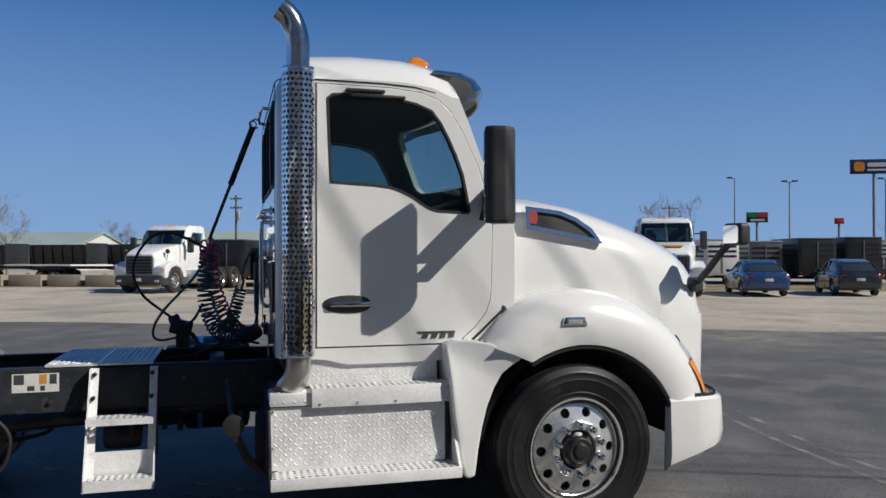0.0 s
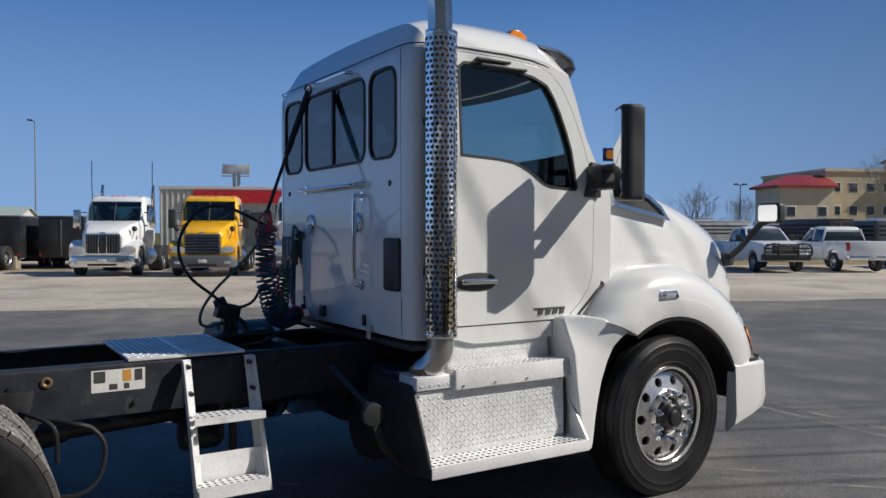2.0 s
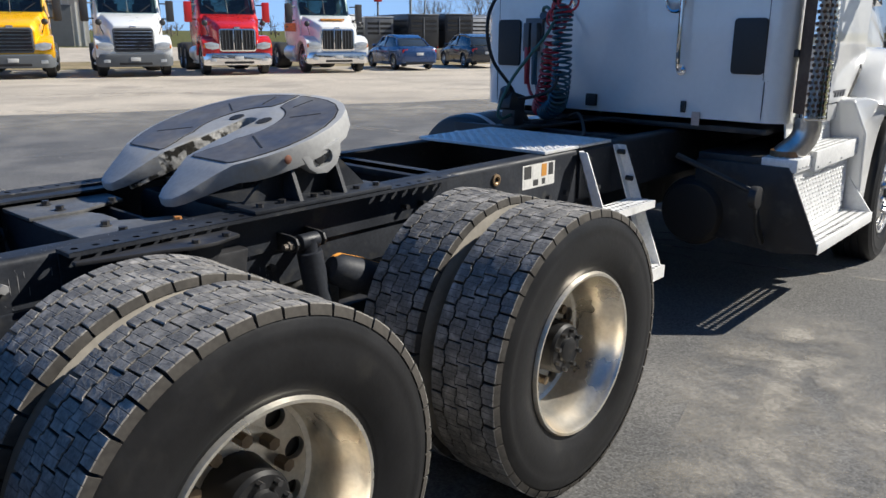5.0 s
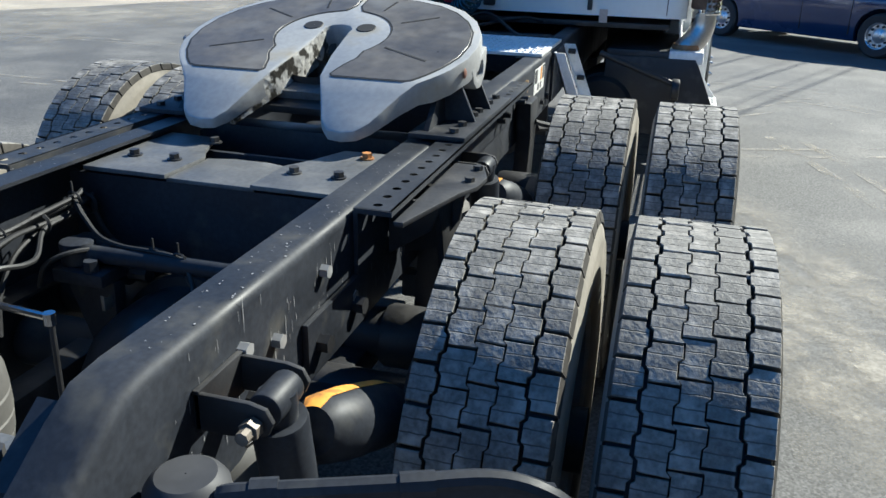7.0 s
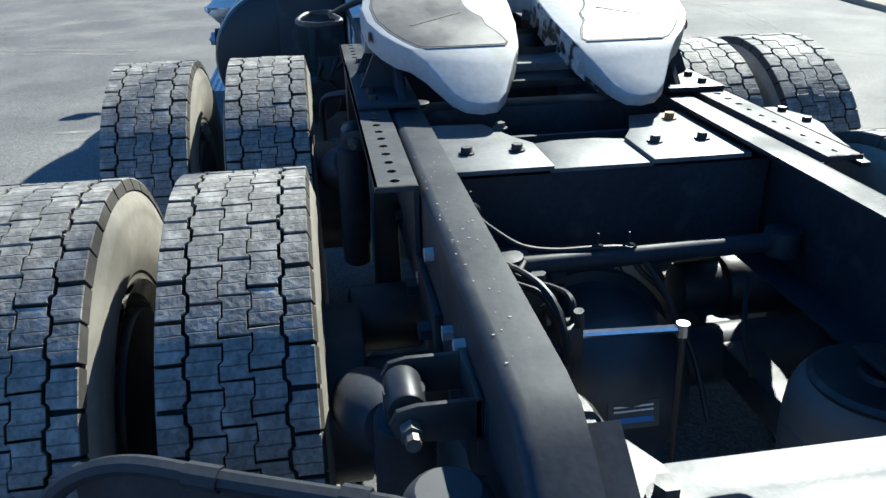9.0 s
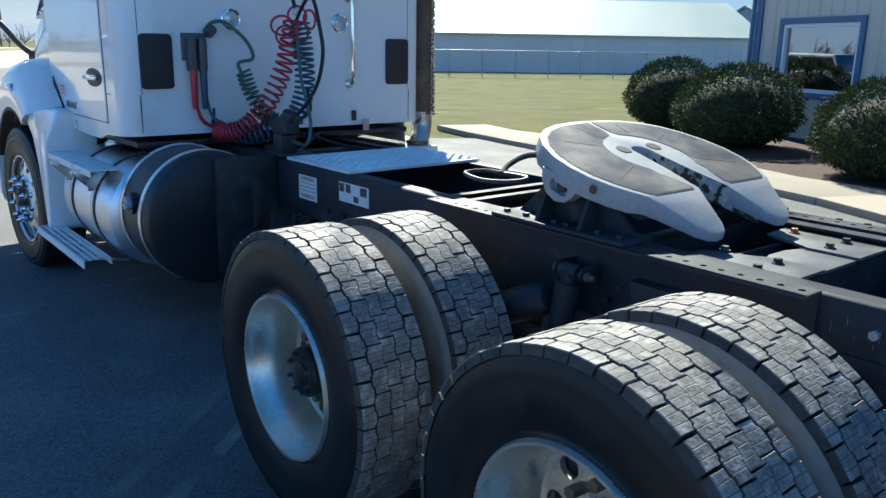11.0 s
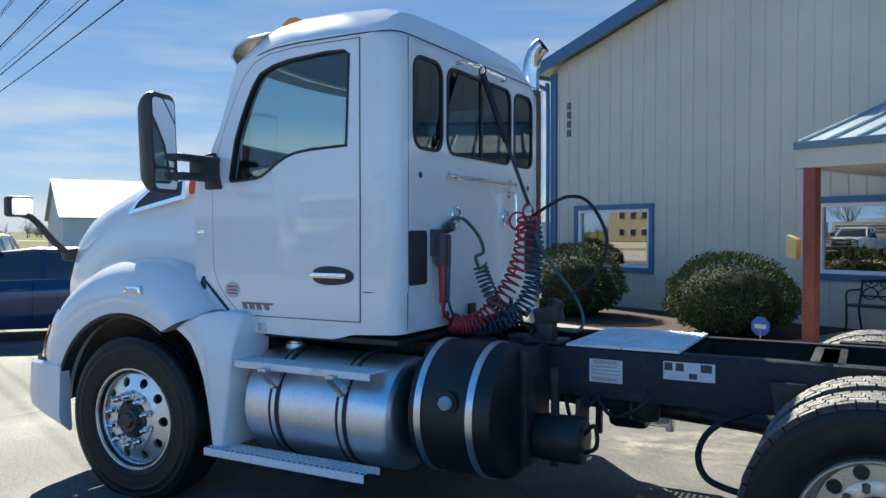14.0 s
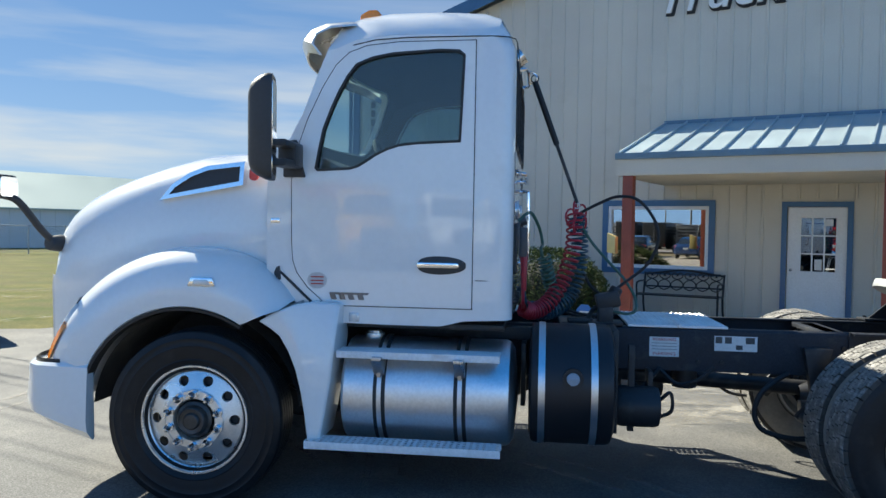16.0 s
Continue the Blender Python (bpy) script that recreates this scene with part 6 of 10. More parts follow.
def plate_drop(x):
    """The ramps bend down behind the bearing pads."""
    return -0.285 * max(0.0, -0.285 - x)


def skirt(x):
    """Depth of the plate's side wall."""
    return 0.028 + 0.05 * min(1, max(0, (x + 0.50) / 0.26)) - 0.022 * min(1, max(0, (x - 0.18) / 0.17))


def plate_solid():
    bm = prism(FW_HALF + [(x, -y) for x, y in FW_HALF[-2:0:-1]], "xy", -0.05, 0.0, 0.007)
    bmesh.ops.bisect_plane(bm, geom=bm.verts[:] + bm.edges[:] + bm.faces[:], plane_co=(-0.285, 0, 0), plane_no=(1, 0, 0))
    for v in bm.verts:
        x, z = v.co.x, v.co.z
        v.co.z = plate_drop(x) + (z if z > -0.025 else z + 0.05 - skirt(x))
    return bm


fw = part("fifth_wheel", plate_solid(), CAST, truck, "silver fifth wheel tilted back, dark with grease")
fw.matrix_local = pose(-4.70, 0, 1.2825, 0, -16.5, 0)
for s in (-1, 1):
    rim = [(0.236, 0.012), (0.318, 0.014), (0.312, 0.10), (0.298, 0.19), (0.268, 0.272), (0.218, 0.342), (0.15, 0.396), (0.07, 0.432), (-0.02, 0.445), (-0.105, 0.437), (-0.18, 0.408), (-0.235, 0.375), (-0.272, 0.345), (-0.28, 0.325), (-0.28, 0.115), (-0.268, 0.107), (-0.21, 0.122), (-0.16, 0.145)]
    pad = [(x, s * y) for x, y in rim] + [(0.005 + 0.187 * math.cos(radians(a)), s * 0.187 * math.sin(radians(a))) for a in range(128, 14, -9)] + [(0.195, s * 0.03)]
    part("pad_groove", cut(prism(grown(pad, 0.006), "xy", -0.002, 0.0012), prism(grown(pad, -0.004), "xy", -0.01, 0.01)), SEAM, fw)
    pd = part("grease_pad", prism(pad, "xy", -0.001, 0.0022, 0.0006, 1), GREASE, fw, "dark greased bearing pad")
    for p, q in (((-0.076, 0.20), (-0.15, 0.35)), ((0.11, 0.19), (0.172, 0.30)), ((0.20, 0.10), (0.285, 0.12))):
        d = Vector((q[0] - p[0], q[1] - p[1])).normalized() * 0.0035
        part("grease_groove", prism([(p[0] - d.y, s * (p[1] + d.x)), (q[0] - d.y, s * (q[1] + d.x)), (q[0] + d.y, s * (q[1] - d.x)), (p[0] + d.y, s * (p[1] - d.x))], "xy", 0.0016, 0.0032), SEAM, pd)
    part("lock_hole", lathe([(0.032, 0.0), (0.03, 0.0025), (0.001, 0.0025)], "z", 18, (0.06, s * 0.09, 0.0)), SEAM, fw)
    part("trunnion_ear", cut(prism([(-0.085, -0.05), (0.10, -0.05), (0.085, -0.10), (0.055, -0.132), (0.005, -0.145), (-0.04, -0.13), (-0.068, -0.10)], "xz", s * 0.415, s * 0.472, 0.008), prism(rounded(-0.045, 0.045, -0.112, -0.062, 0.024), "xz", s * 0.45, s * 0.6)), CAST, fw, "silver pivot ear")
    part("pivot_pin", rod((0.0, s * 0.43, -0.087), (0.0, s * 0.462, -0.087), 0.022, seg=16, b=0.004), CHASSIS, fw)
    part("side_plug", lathe([(0.016, 0.0), (0.012, 0.003), (0.001, 0.004)], "y", 14, (-0.135, 0.462, -0.035)) if s > 0 else lathe([(0.016, 0.0), (0.012, -0.003), (0.001, -0.004)], "y", 14, (-0.135, -0.462, -0.035)), mat("rusty_plug", (0.16, 0.06, 0.035), 0.8, var=0.3, vscale=20), fw)
    wallp = [(-0.425, 0.1425), (-0.36, 0.1105), (-0.285, 0.0765), (-0.15, 0.0545), (-0.03, 0.0455), (0.045, 0.0425)]
    part("throat_wall", loft([[(x, s * y, plate_drop(x) - 0.004), (x, s * y, plate_drop(x) - 0.092 + 0.03 * max(0, (-0.2 - x) / 0.22)), (x, s * (y + 0.012), plate_drop(x) - 0.092 + 0.03 * max(0, (-0.2 - x) / 0.22)), (x, s * (y + 0.012), plate_drop(x) - 0.004)] for x, y in wallp]), CHEWED, fw, "chewed greasy throat wall")
part("lock_jaw", join(lathe([(0.20, -0.052), (0.20, -0.12), (0.07, -0.12), (0.055, -0.085), (0.07, -0.06)], "z", 28, (0, 0, 0), 20, 340), box(-0.30, -0.12, -0.12, 0.12, -0.125, -0.10, 0.006)), CHASSIS, fw)
part("cross_bar", box(-0.25, -0.19, -0.32, 0.32, -0.115, -0.075, 0.006), DUST_GLARE_FRAME, fw, "dusty cross bar under the plate")
part("release_handle", join(tube(smooth_path([(0.20, 0.36, -0.06), (0.235, 0.42, -0.075), (0.23, 0.50, -0.10), (0.20, 0.56, -0.118)], 5), 0.011, 8),
                            tube(smooth_path([(0.20, 0.55, -0.116), (0.10, 0.53, -0.092), (0.10, 0.60, -0.10), (0.18, 0.66, -0.125), (0.31, 0.63, -0.158), (0.29, 0.56, -0.145), (0.20, 0.55, -0.116)], 5), 0.008, 8)), CHASSIS, fw, "black steel release handle loop")
for s in (-1, 1):
    part("pedestal", join(prism([(-4.98, 1.054), (-4.40, 1.054), (-4.58, 1.215), (-4.80, 1.215)], "xz", s * 0.385, s * 0.40), prism([(s * 0.36, 1.054), (s * 0.50, 1.054), (s * 0.43, 1.21), (s * 0.385, 1.21)], "yz", -4.80, -4.785), prism([(s * 0.36, 1.054), (s * 0.50, 1.054), (s * 0.43, 1.21), (s * 0.385, 1.21)], "yz", -4.60, -4.585),
                          box(-5.0, -4.38, s * 0.35, s * 0.515, 1.054, 1.068, 0.003)), FRAME, truck, "black fifth wheel pedestal")
    for x in (-4.95, -4.86, -4.72, -4.66, -4.52, -4.42):
        part("bolt", rod((x, s * 0.47, 1.068), (x, s * 0.47, 1.081), 0.0135, seg=6), CHASSIS, truck)

# ---- deck plate, ladder, right-hand steps ----
dk = part("deck_plate", join(box(-3.235, -2.92, -0.428, 0.428, 1.046, 1.062, 0.003), box(-2.914, -2.595, -0.428, 0.428, 1.046, 1.062, 0.003)), PLATE, truck, "bright aluminium tread-plate deck")
part("tread_pattern", lugs(-3.23, -2.6, -0.42, 0.42, lambda u, v, h: (u, v, 1.0622 + h), 0.034, 0.034, 0.012, 0.006), PLATE, dk)
part("deck_strap", box(-2.93, -2.905, -0.43, 0.43, 1.0625, 1.066), ALU_SATIN, dk)


def step_tread(x0, x1, y0, y1, z, name, parent, m=WHITE_STEP, rad=0.011, du=0.04):
    nu, nv = max(1, round((x1 - x0) / du)), max(1, round(abs(y1 - y0) / du))
    return part(name, holed(nu, nv, (x1 - x0) / nu, (y1 - y0) / nv, lambda u, v: (x0 + u, y0 + v, z), rad, stagger=False, k=10), m, parent, "perforated aluminium tread")


ld = part("ladder", join(*[prism([(-0.445, 1.035), (-0.50, 1.035), (-0.785, 0.335), (-0.70, 0.335)], "yz", x, x + 0.008) for x in (-2.962, -2.566)],
                         *[prism([(-0.445, 1.035), (-0.452, 1.035), (-0.707, 0.335), (-0.70, 0.335)], "yz", x, x + 0.05) for x in (-2.962, -2.608)]), WHITE_STEP, truck, "white painted steel side ladder")
step_tread(-2.954, -2.566, -0.70, -0.565, 0.755, "step", ld)
step_tread(-2.954, -2.566, -0.785, -0.665, 0.405, "step", ld)
part("step_lip", join(box(-2.954, -2.566, -0.702, -0.697, 0.715, 0.755), box(-2.954, -2.566, -0.787, -0.782, 0.338, 0.405), box(-2.954, -2.566, -0.645, -0.64, 0.40, 0.545)), WHITE_STEP, ld)
for z in (1.0, 0.86):
    for x in (-2.935, -2.59):
        part("bolt", rod((x, -0.47 - (1.0 - z) * 0.42, z), (x, -0.51 - (1.0 - z) * 0.42, z), 0.014, seg=6), CHASSIS, ld)
part("ladder_mount", box(-2.93, -2.6, -0.445, -0.431, 0.78, 1.03, 0.004), FRAME, ld)

BOX0, BOX1 = -1.89, -0.80
sb = part("step_box", join(box(BOX0 + 0.01, BOX1, -1.175, -0.62, 0.48, 0.86, 0.01), box(BOX0 + 0.01, BOX1, -1.16, -0.62, 0.86, 0.94, 0.01)), CHASSIS, truck, "black step and battery box")
face = lambda u, v, h: (u, -1.182 - 0.02 * (0.86 - v) - h, v)
part("front_panel", join(prism([(-1.175, 0.862), (-1.183, 0.862), (-1.192, 0.50), (-1.180, 0.50)], "yz", BOX0 + 0.004, -0.835), lugs(BOX0 + 0.02, -0.85, 0.515, 0.85, lambda u, v, h: (u, -1.1835 - 0.025 * (0.86 - v) - h, v), 0.029, 0.03, 0.009, 0.0032)), PLATE, sb, "aluminium tread-plate panel")
part("top_ledge", join(box(BOX0, -1.64, -1.205, -1.0, 0.87, 0.948, 0.012), lugs(BOX0 + 0.01, -1.65, 0.88, 0.94, lambda u, v, h: (u, -1.206 - h, v)), lugs(BOX0 + 0.01, -1.65, -1.19, -1.02, lambda u, v, h: (u, v, 0.949 + h))), PLATE, sb)
up = part("upper_step", join(box(-1.648, -0.787, -1.228, -1.218, 0.86, 0.972, 0.004), box(-1.648, -1.64, -1.225, -1.06, 0.86, 0.972), box(-0.795, -0.787, -1.225, -1.06, 0.86, 0.972)), WHITE_STEP, sb, "white upper step")
step_tread(-1.645, -0.79, -1.222, -1.055, 0.971, "step_tread", sb, PLATE, 0.012, 0.038)
part("riser", join(prism([(-1.052, 0.96), (-1.062, 0.96), (-1.045, 1.135), (-1.03, 1.135)], "yz", -1.675, -0.85, 0.003), lugs(-1.665, -0.86, 0.985, 1.125, lambda u, v, h: (u, -1.061 + (v - 0.97) * 0.1 - h, v), 0.029, 0.03, 0.009, 0.0032)), PLATE, sb)
part("lower_step", join(box(BOX0, -0.775, -1.368, -1.358, 0.428, 0.494, 0.004), box(BOX0, BOX0 + 0.01, -1.365, -1.185, 0.44, 0.494), box(-0.785, -0.775, -1.365, -1.185, 0.44, 0.494), box(BOX0 + 0.05, -0.85, -1.19, -1.18, 0.43, 0.50)), WHITE_STEP, sb, "white lower step")
step_tread(BOX0 + 0.002, -0.777, -1.36, -1.185, 0.4935, "step_tread", sb, PLATE, 0.0125, 0.04)
part("end_panel", prism([(-0.62, 0.90), (-1.16, 0.90), (-1.185, 0.86), (-1.365, 0.47), (-1.365, 0.435), (-1.15, 0.40), (-0.62, 0.45)], "yz", BOX0 - 0.008, BOX0 + 0.008, 0.003), CHASSIS, sb, "black end panel")
part("end_gusset", prism([(-1.19, 0.72), (-1.36, 0.49), (-1.19, 0.49)], "yz", -0.792, -0.776), WHITE_STEP, sb)
for x, z in ((-1.87, 0.84), (-0.86, 0.84), (-1.87, 0.63), (-0.86, 0.55), (-1.6, 0.88), (-1.38, 0.88), (-1.15, 0.88), (-0.83, 0.88), (-0.83, 0.94), (-0.88, 1.1)):
    part("rivet", rod((x, -1.17 if z < 0.86 else (-1.21 if z < 1 else -1.04), z), (x, -1.196 if z < 0.86 else (-1.234 if z < 1 else -1.055), z), 0.007, seg=8), STEEL, sb)

# ---- exhaust stack ----
SX, SY, SR = -1.722, -1.175, 0.097
st = part("exhaust_pipe", tube([(SX, SY, 1.12), (SX, SY, 2.0), (SX, SY, 2.9), (SX, SY, 2.98), (SX - 0.005, SY, 3.03), (SX - 0.018, SY, 3.085), (SX - 0.04, SY, 3.135), (SX - 0.07, SY, 3.17), (SX - 0.104, SY, 3.194)], 0.069, 28, False), mat("blued_chrome", (0.62, 0.61, 0.60), 0.12, 1.0, var=0.18, vscale=5, stain=(0.35, 0.25, 0.16), stain_at=(0.6, 0.85), stain_scale=6), truck, "chrome exhaust stack with curved tip")
part("muffler_can", rod((SX, SY, 1.19), (SX, SY, 2.83), 0.083, seg=32, b=0.01), mat("rusted_muffler_steel", (0.13, 0.082, 0.056), 0.75, 0.15, var=0.35, vscale=4, grain=0.2, bump=0.15, stain=(0.22, 0.16, 0.11), stain_at=(0.5, 0.75), stain_scale=5), st, "rust-brown muffler can")
ARC = math.radians(222)
part("heat_shield", holed(13, 54, ARC / 13 * SR, 1.685 / 54, lambda u, v: (SX + SR * math.cos(math.radians(184) + u / SR), SY + SR * math.sin(math.radians(184) + u / SR), 1.165 + v), 0.0104, True, 10), CHROME, st, "perforated chrome heat shield")
for z in (1.172, 2.84):
    part("shield_band", lathe([(SR + 0.001, -0.012), (SR + 0.003, 0), (SR + 0.001, 0.012)], "z", 32, (SX, SY, z), 184, 406), CHROME, st)
part("exhaust_elbow", tube(smooth_path([(SX, SY, 1.17), (SX, SY, 1.08), (SX - 0.02, SY + 0.03, 1.01), (SX - 0.05, SY + 0.07, 0.965), (SX - 0.06, SY + 0.09, 0.94)], 6), 0.075, 24), mat("bare_exhaust_steel", (0.6, 0.58, 0.55), 0.35, 0.9, var=0.15), st, "bare steel exhaust elbow")
part("elbow_clamp", lathe([(0.082, -0.02), (0.086, 0), (0.082, 0.02)], "z", 24, (SX - 0.055, SY + 0.08, 0.962)), mat("rusty_clamp", (0.3, 0.18, 0.1), 0.6, 0.6), st)
for z in (1.5, 2.35):
    part("stack_bracket", box(SX - 0.05, SX + 0.05, -1.10, -1.03, z, z + 0.04, 0.004), CHASSIS, st)

# ---- left-hand fuel and fluid tanks ----
TZ, TY, TR = 0.665, 0.87, 0.325
tk = part("fuel_tank", lathe([(0.001, -0.83), (TR - 0.06, -0.832), (TR - 0.015, -0.84), (TR, -0.858), (TR, -1.815), (TR - 0.012, -1.84), (TR - 0.03, -1.85), (TR - 0.05, -1.865), (0.001, -1.89)], "x", 72, (0, TY, TZ)), ALU_SATIN, truck, "round brushed aluminium fuel tank")
for x in (-1.075, -1.555):
    part("tank_strap", lathe([(TR + 0.001, x - 0.036), (TR + 0.007, x - 0.036), (TR + 0.007, x + 0.036), (TR + 0.001, x + 0.036)], "x", 72, (0, TY, TZ)), RUBBER_TRIM, tk, "black strap liner")
    part("strap_band", lathe([(TR + 0.007, x - 0.013), (TR + 0.011, x - 0.013), (TR + 0.011, x + 0.013), (TR + 0.007, x + 0.013)], "x", 72, (0, TY, TZ)), ALU_SATIN, tk)
    part("step_bracket", prism([(x - 0.03, 0.94), (x + 0.03, 0.94), (x + 0.026, 0.90), (x + 0.01, 0.79), (x - 0.01, 0.79), (x - 0.026, 0.90)], "xz", 1.185, 1.215, 0.004), STEEL, tk, "tapered steel step bracket")
    part("step_bracket", prism([(TY + 0.20, 0.92), (1.30, 0.92), (1.30, 0.90), (1.22, 0.82), (1.19, 0.80)], "yz", x - 0.03, x + 0.03, 0.003), STEEL, tk)
    part("step_bracket", prism([(1.13, 0.36), (1.32, 0.40), (1.32, 0.385), (1.0, 0.33)], "yz", x - 0.03, x + 0.03), STEEL, tk)
part("filler_cap", join(rod((-0.98, TY, TZ + TR - 0.02), (-0.98, TY, TZ + TR + 0.022), 0.062, seg=24, b=0.006), rod((-0.98, TY, TZ + TR + 0.022), (-0.98, TY, TZ + TR + 0.034), 0.045, seg=8)), ALU, tk, "aluminium filler cap")
part("tank_step", join(box(-1.79, -0.83, 1.085, 1.255, 0.938, 0.946), box(-1.79, -0.83, 1.25, 1.258, 0.905, 0.946, 0.003)), WHITE_STEP, tk, "white tank-top step")
part("tank_step", join(box(-1.805, -0.665, 1.335, 1.342, 0.38, 0.425, 0.003), box(-1.805, -0.665, 1.18, 1.187, 0.385, 0.425, 0.003)), WHITE_STEP, tk, "white perforated lower step")
step_tread(-1.805, -0.665, 1.185, 1.338, 0.425, "step_tread", tk, WHITE_STEP, 0.012, 0.038)
DZ, DY, DR = 0.727, 0.80, 0.368
df = part("fluid_tank", lathe([(0.001, -1.95), (DR - 0.06, -1.955), (DR - 0.01, -1.97), (DR, -1.985), (DR, -2.42), (DR - 0.012, -2.445), (DR - 0.05, -2.46), (0.001, -2.47)], "x", 64, (0, DY, DZ)), TANK_BLACK, truck, "black round fluid tank with metal straps")
for x in (-2.03, -2.335):
    part("tank_strap", lathe([(DR + 0.001, x - 0.02), (DR + 0.006, x - 0.02), (DR + 0.006, x + 0.02), (DR + 0.001, x + 0.02)], "x", 64, (0, DY, DZ)), ALU_SATIN, df, "aluminium strap")
fc = part("filler_neck", rod((-2.21, DY + DR - 0.04, 0.815), (-2.21, DY + DR + 0.008, 0.817), 0.06, seg=24), TANK_BLACK, df)
part("filler_cap", join(rod((-2.21, DY + DR - 0.01, 0.815), (-2.21, DY + DR + 0.035, 0.82), 0.037, seg=20, b=0.006), box(-2.243, -2.177, DY + DR + 0.03, DY + DR + 0.043, 0.812, 0.826, 0.003)), mat("pale_blue_cap", (0.30, 0.36, 0.42), 0.4), fc, "pale blue filler cap")
part("tank_mount", join(box(-2.5, -2.46, 0.44, 0.8, 0.42, 1.06, 0.004), box(-0.9, -2.4, 0.44, 0.55, 0.95, 1.03, 0.004), box(-1.90, -1.93, 0.44, 0.72, 0.55, 0.95, 0.004)), CHASSIS, truck)

# ---- back of the cab ----
for s in (-1, 1):
    part("rear_vent", prism(rounded(s * 0.85 - 0.095, s * 0.85 + 0.095, 1.40, 1.712, 0.025), "yz", -1.862, -1.84, 0.006), RUBBER_TRIM, truck, "black rubber air vent")
    lp = part("work_lamp", lathe([(0.062, -1.84), (0.064, -1.858), (0.056, -1.864), (0.048, -1.86)], "x", 32, (0, s * 0.383, 1.806)), CHROME, truck, "round chrome work lamp")
    part("lens", lathe([(0.048, -1.856), (0.03, -1.862), (0.001, -1.864)], "x", 24, (0, s * 0.383, 1.806)), LENS, lp)
    part("plug", lathe([(0.018, -1.84), (0.018, -1.85), (0.001, -1.851)], "x", 16, (0, s * 0.812, 2.033)), PLASTIC, truck)
part("grab_bar", join(tube(smooth_path([(-1.845, 0.47, 2.05), (-1.89, 0.47, 2.045), (-1.90, 0.40, 2.04), (-1.90, 0, 2.04), (-1.90, -0.40, 2.04), (-1.89, -0.47, 2.045), (-1.845, -0.47, 2.05)], 4), 0.014, 10), rod((-1.84, 0.47, 2.05), (-1.852, 0.47, 2.05), 0.03), rod((-1.84, -0.47, 2.05), (-1.852, -0.47, 2.05), 0.03)), CHROME, truck, "horizontal chrome grab bar")
part("grab_bar", join(tube(smooth_path([(-1.845, -0.45, 1.97), (-1.89, -0.45, 1.97), (-1.905, -0.45, 1.92), (-1.905, -0.45, 1.5), (-1.89, -0.45, 1.42), (-1.845, -0.45, 1.41)], 4), 0.014, 10), rod((-1.84, -0.45, 1.97), (-1.852, -0.45, 1.97), 0.03), rod((-1.84, -0.45, 1.41), (-1.852, -0.45, 1.41), 0.03)), CHROME, truck, "vertical chrome grab bar")
part("hose_bracket", join(tube(smooth_path([(-1.845, 0.36, 2.76), (-1.89, 0.34, 2.765), (-1.90, 0.2, 2.765), (-1.90, -0.05, 2.765), (-1.90, -0.22, 2.765), (-1.89, -0.3, 2.765), (-1.845, -0.31, 2.76)], 4), 0.012, 8),
                          tube(smooth_path([(-1.90, 0.24, 2.765), (-1.93, 0.2, 2.77), (-1.96, 0.19, 2.74), (-1.94, 0.19, 2.70), (-1.91, 0.2, 2.71)], 4), 0.007, 6)), CHROME, truck, "chrome hose bracket over the rear window")
PT, PE = Vector((-1.945, 0.19, 2.71)), Vector((-2.255, 0.165, 1.87))
mid = PT.lerp(PE, 0.52)
pg = part("hose_tender", join(rod(PT, mid, 0.022, 0.021, 12, 0.004), lathe([(0.022, -0.007), (0.03, 0), (0.022, 0.007)], "y", 16, PT + Vector((0, 0, 0.02)))), HOSE, truck, "black spring hose tender")
part("tender_rod", rod(mid, PE, 0.012, seg=10), CHASSIS, pg)
part("tender_rod", tube([PE + Vector((0.02 * math.cos(a), 0, 0.02 * math.sin(a) - 0.02)) for a in (2 * math.pi * i / 12 for i in range(13))], 0.004, 6), STEEL, pg)
loops = []
for i in range(5):
    a = 2 * math.pi * i / 5
    c = Vector((PE.x + 0.045 * math.cos(a), PE.y + 0.075 * math.cos(a + 0.6), PE.z - 0.10 + 0.06 * math.sin(a)))
    loops.append(tube([c + Vector((0.035 * math.cos(t) * math.cos(a), 0.055 * math.cos(t), 0.055 * math.sin(t))) for t in (2 * math.pi * j / 14 for j in range(15))], 0.0075, 6))
part("air_line_loop", join(*loops), RED_LINE, truck, "bunched red air line loops")
part("red_air_line", join(coil([(-2.24, 0.17, 1.80), (-2.23, 0.23, 1.55), (-2.16, 0.31, 1.33), (-2.06, 0.41, 1.18), (-1.96, 0.49, 1.135), (-1.90, 0.53, 1.16)], 0.053, 27, 0.008, 12), tube(smooth_path([(-1.90, 0.53, 1.16), (-1.90, 0.62, 1.22), (-1.90, 0.655, 1.36), (-1.89, 0.66, 1.5)], 5), 0.011, 8)), RED_LINE, truck, "coiled red air line")
part("blue_air_line", join(coil([(-2.26, 0.14, 1.78), (-2.28, 0.13, 1.6), (-2.27, 0.13, 1.38), (-2.20, 0.20, 1.20), (-2.07, 0.36, 1.13), (-1.94, 0.48, 1.14)], 0.056, 31, 0.008, 12), tube(smooth_path([(-1.94, 0.48, 1.14), (-1.91, 0.56, 1.24), (-1.90, 0.59, 1.4), (-1.89, 0.595, 1.55)], 5), 0.010, 8)), BLUE_LINE, truck, "coiled dark blue air line")
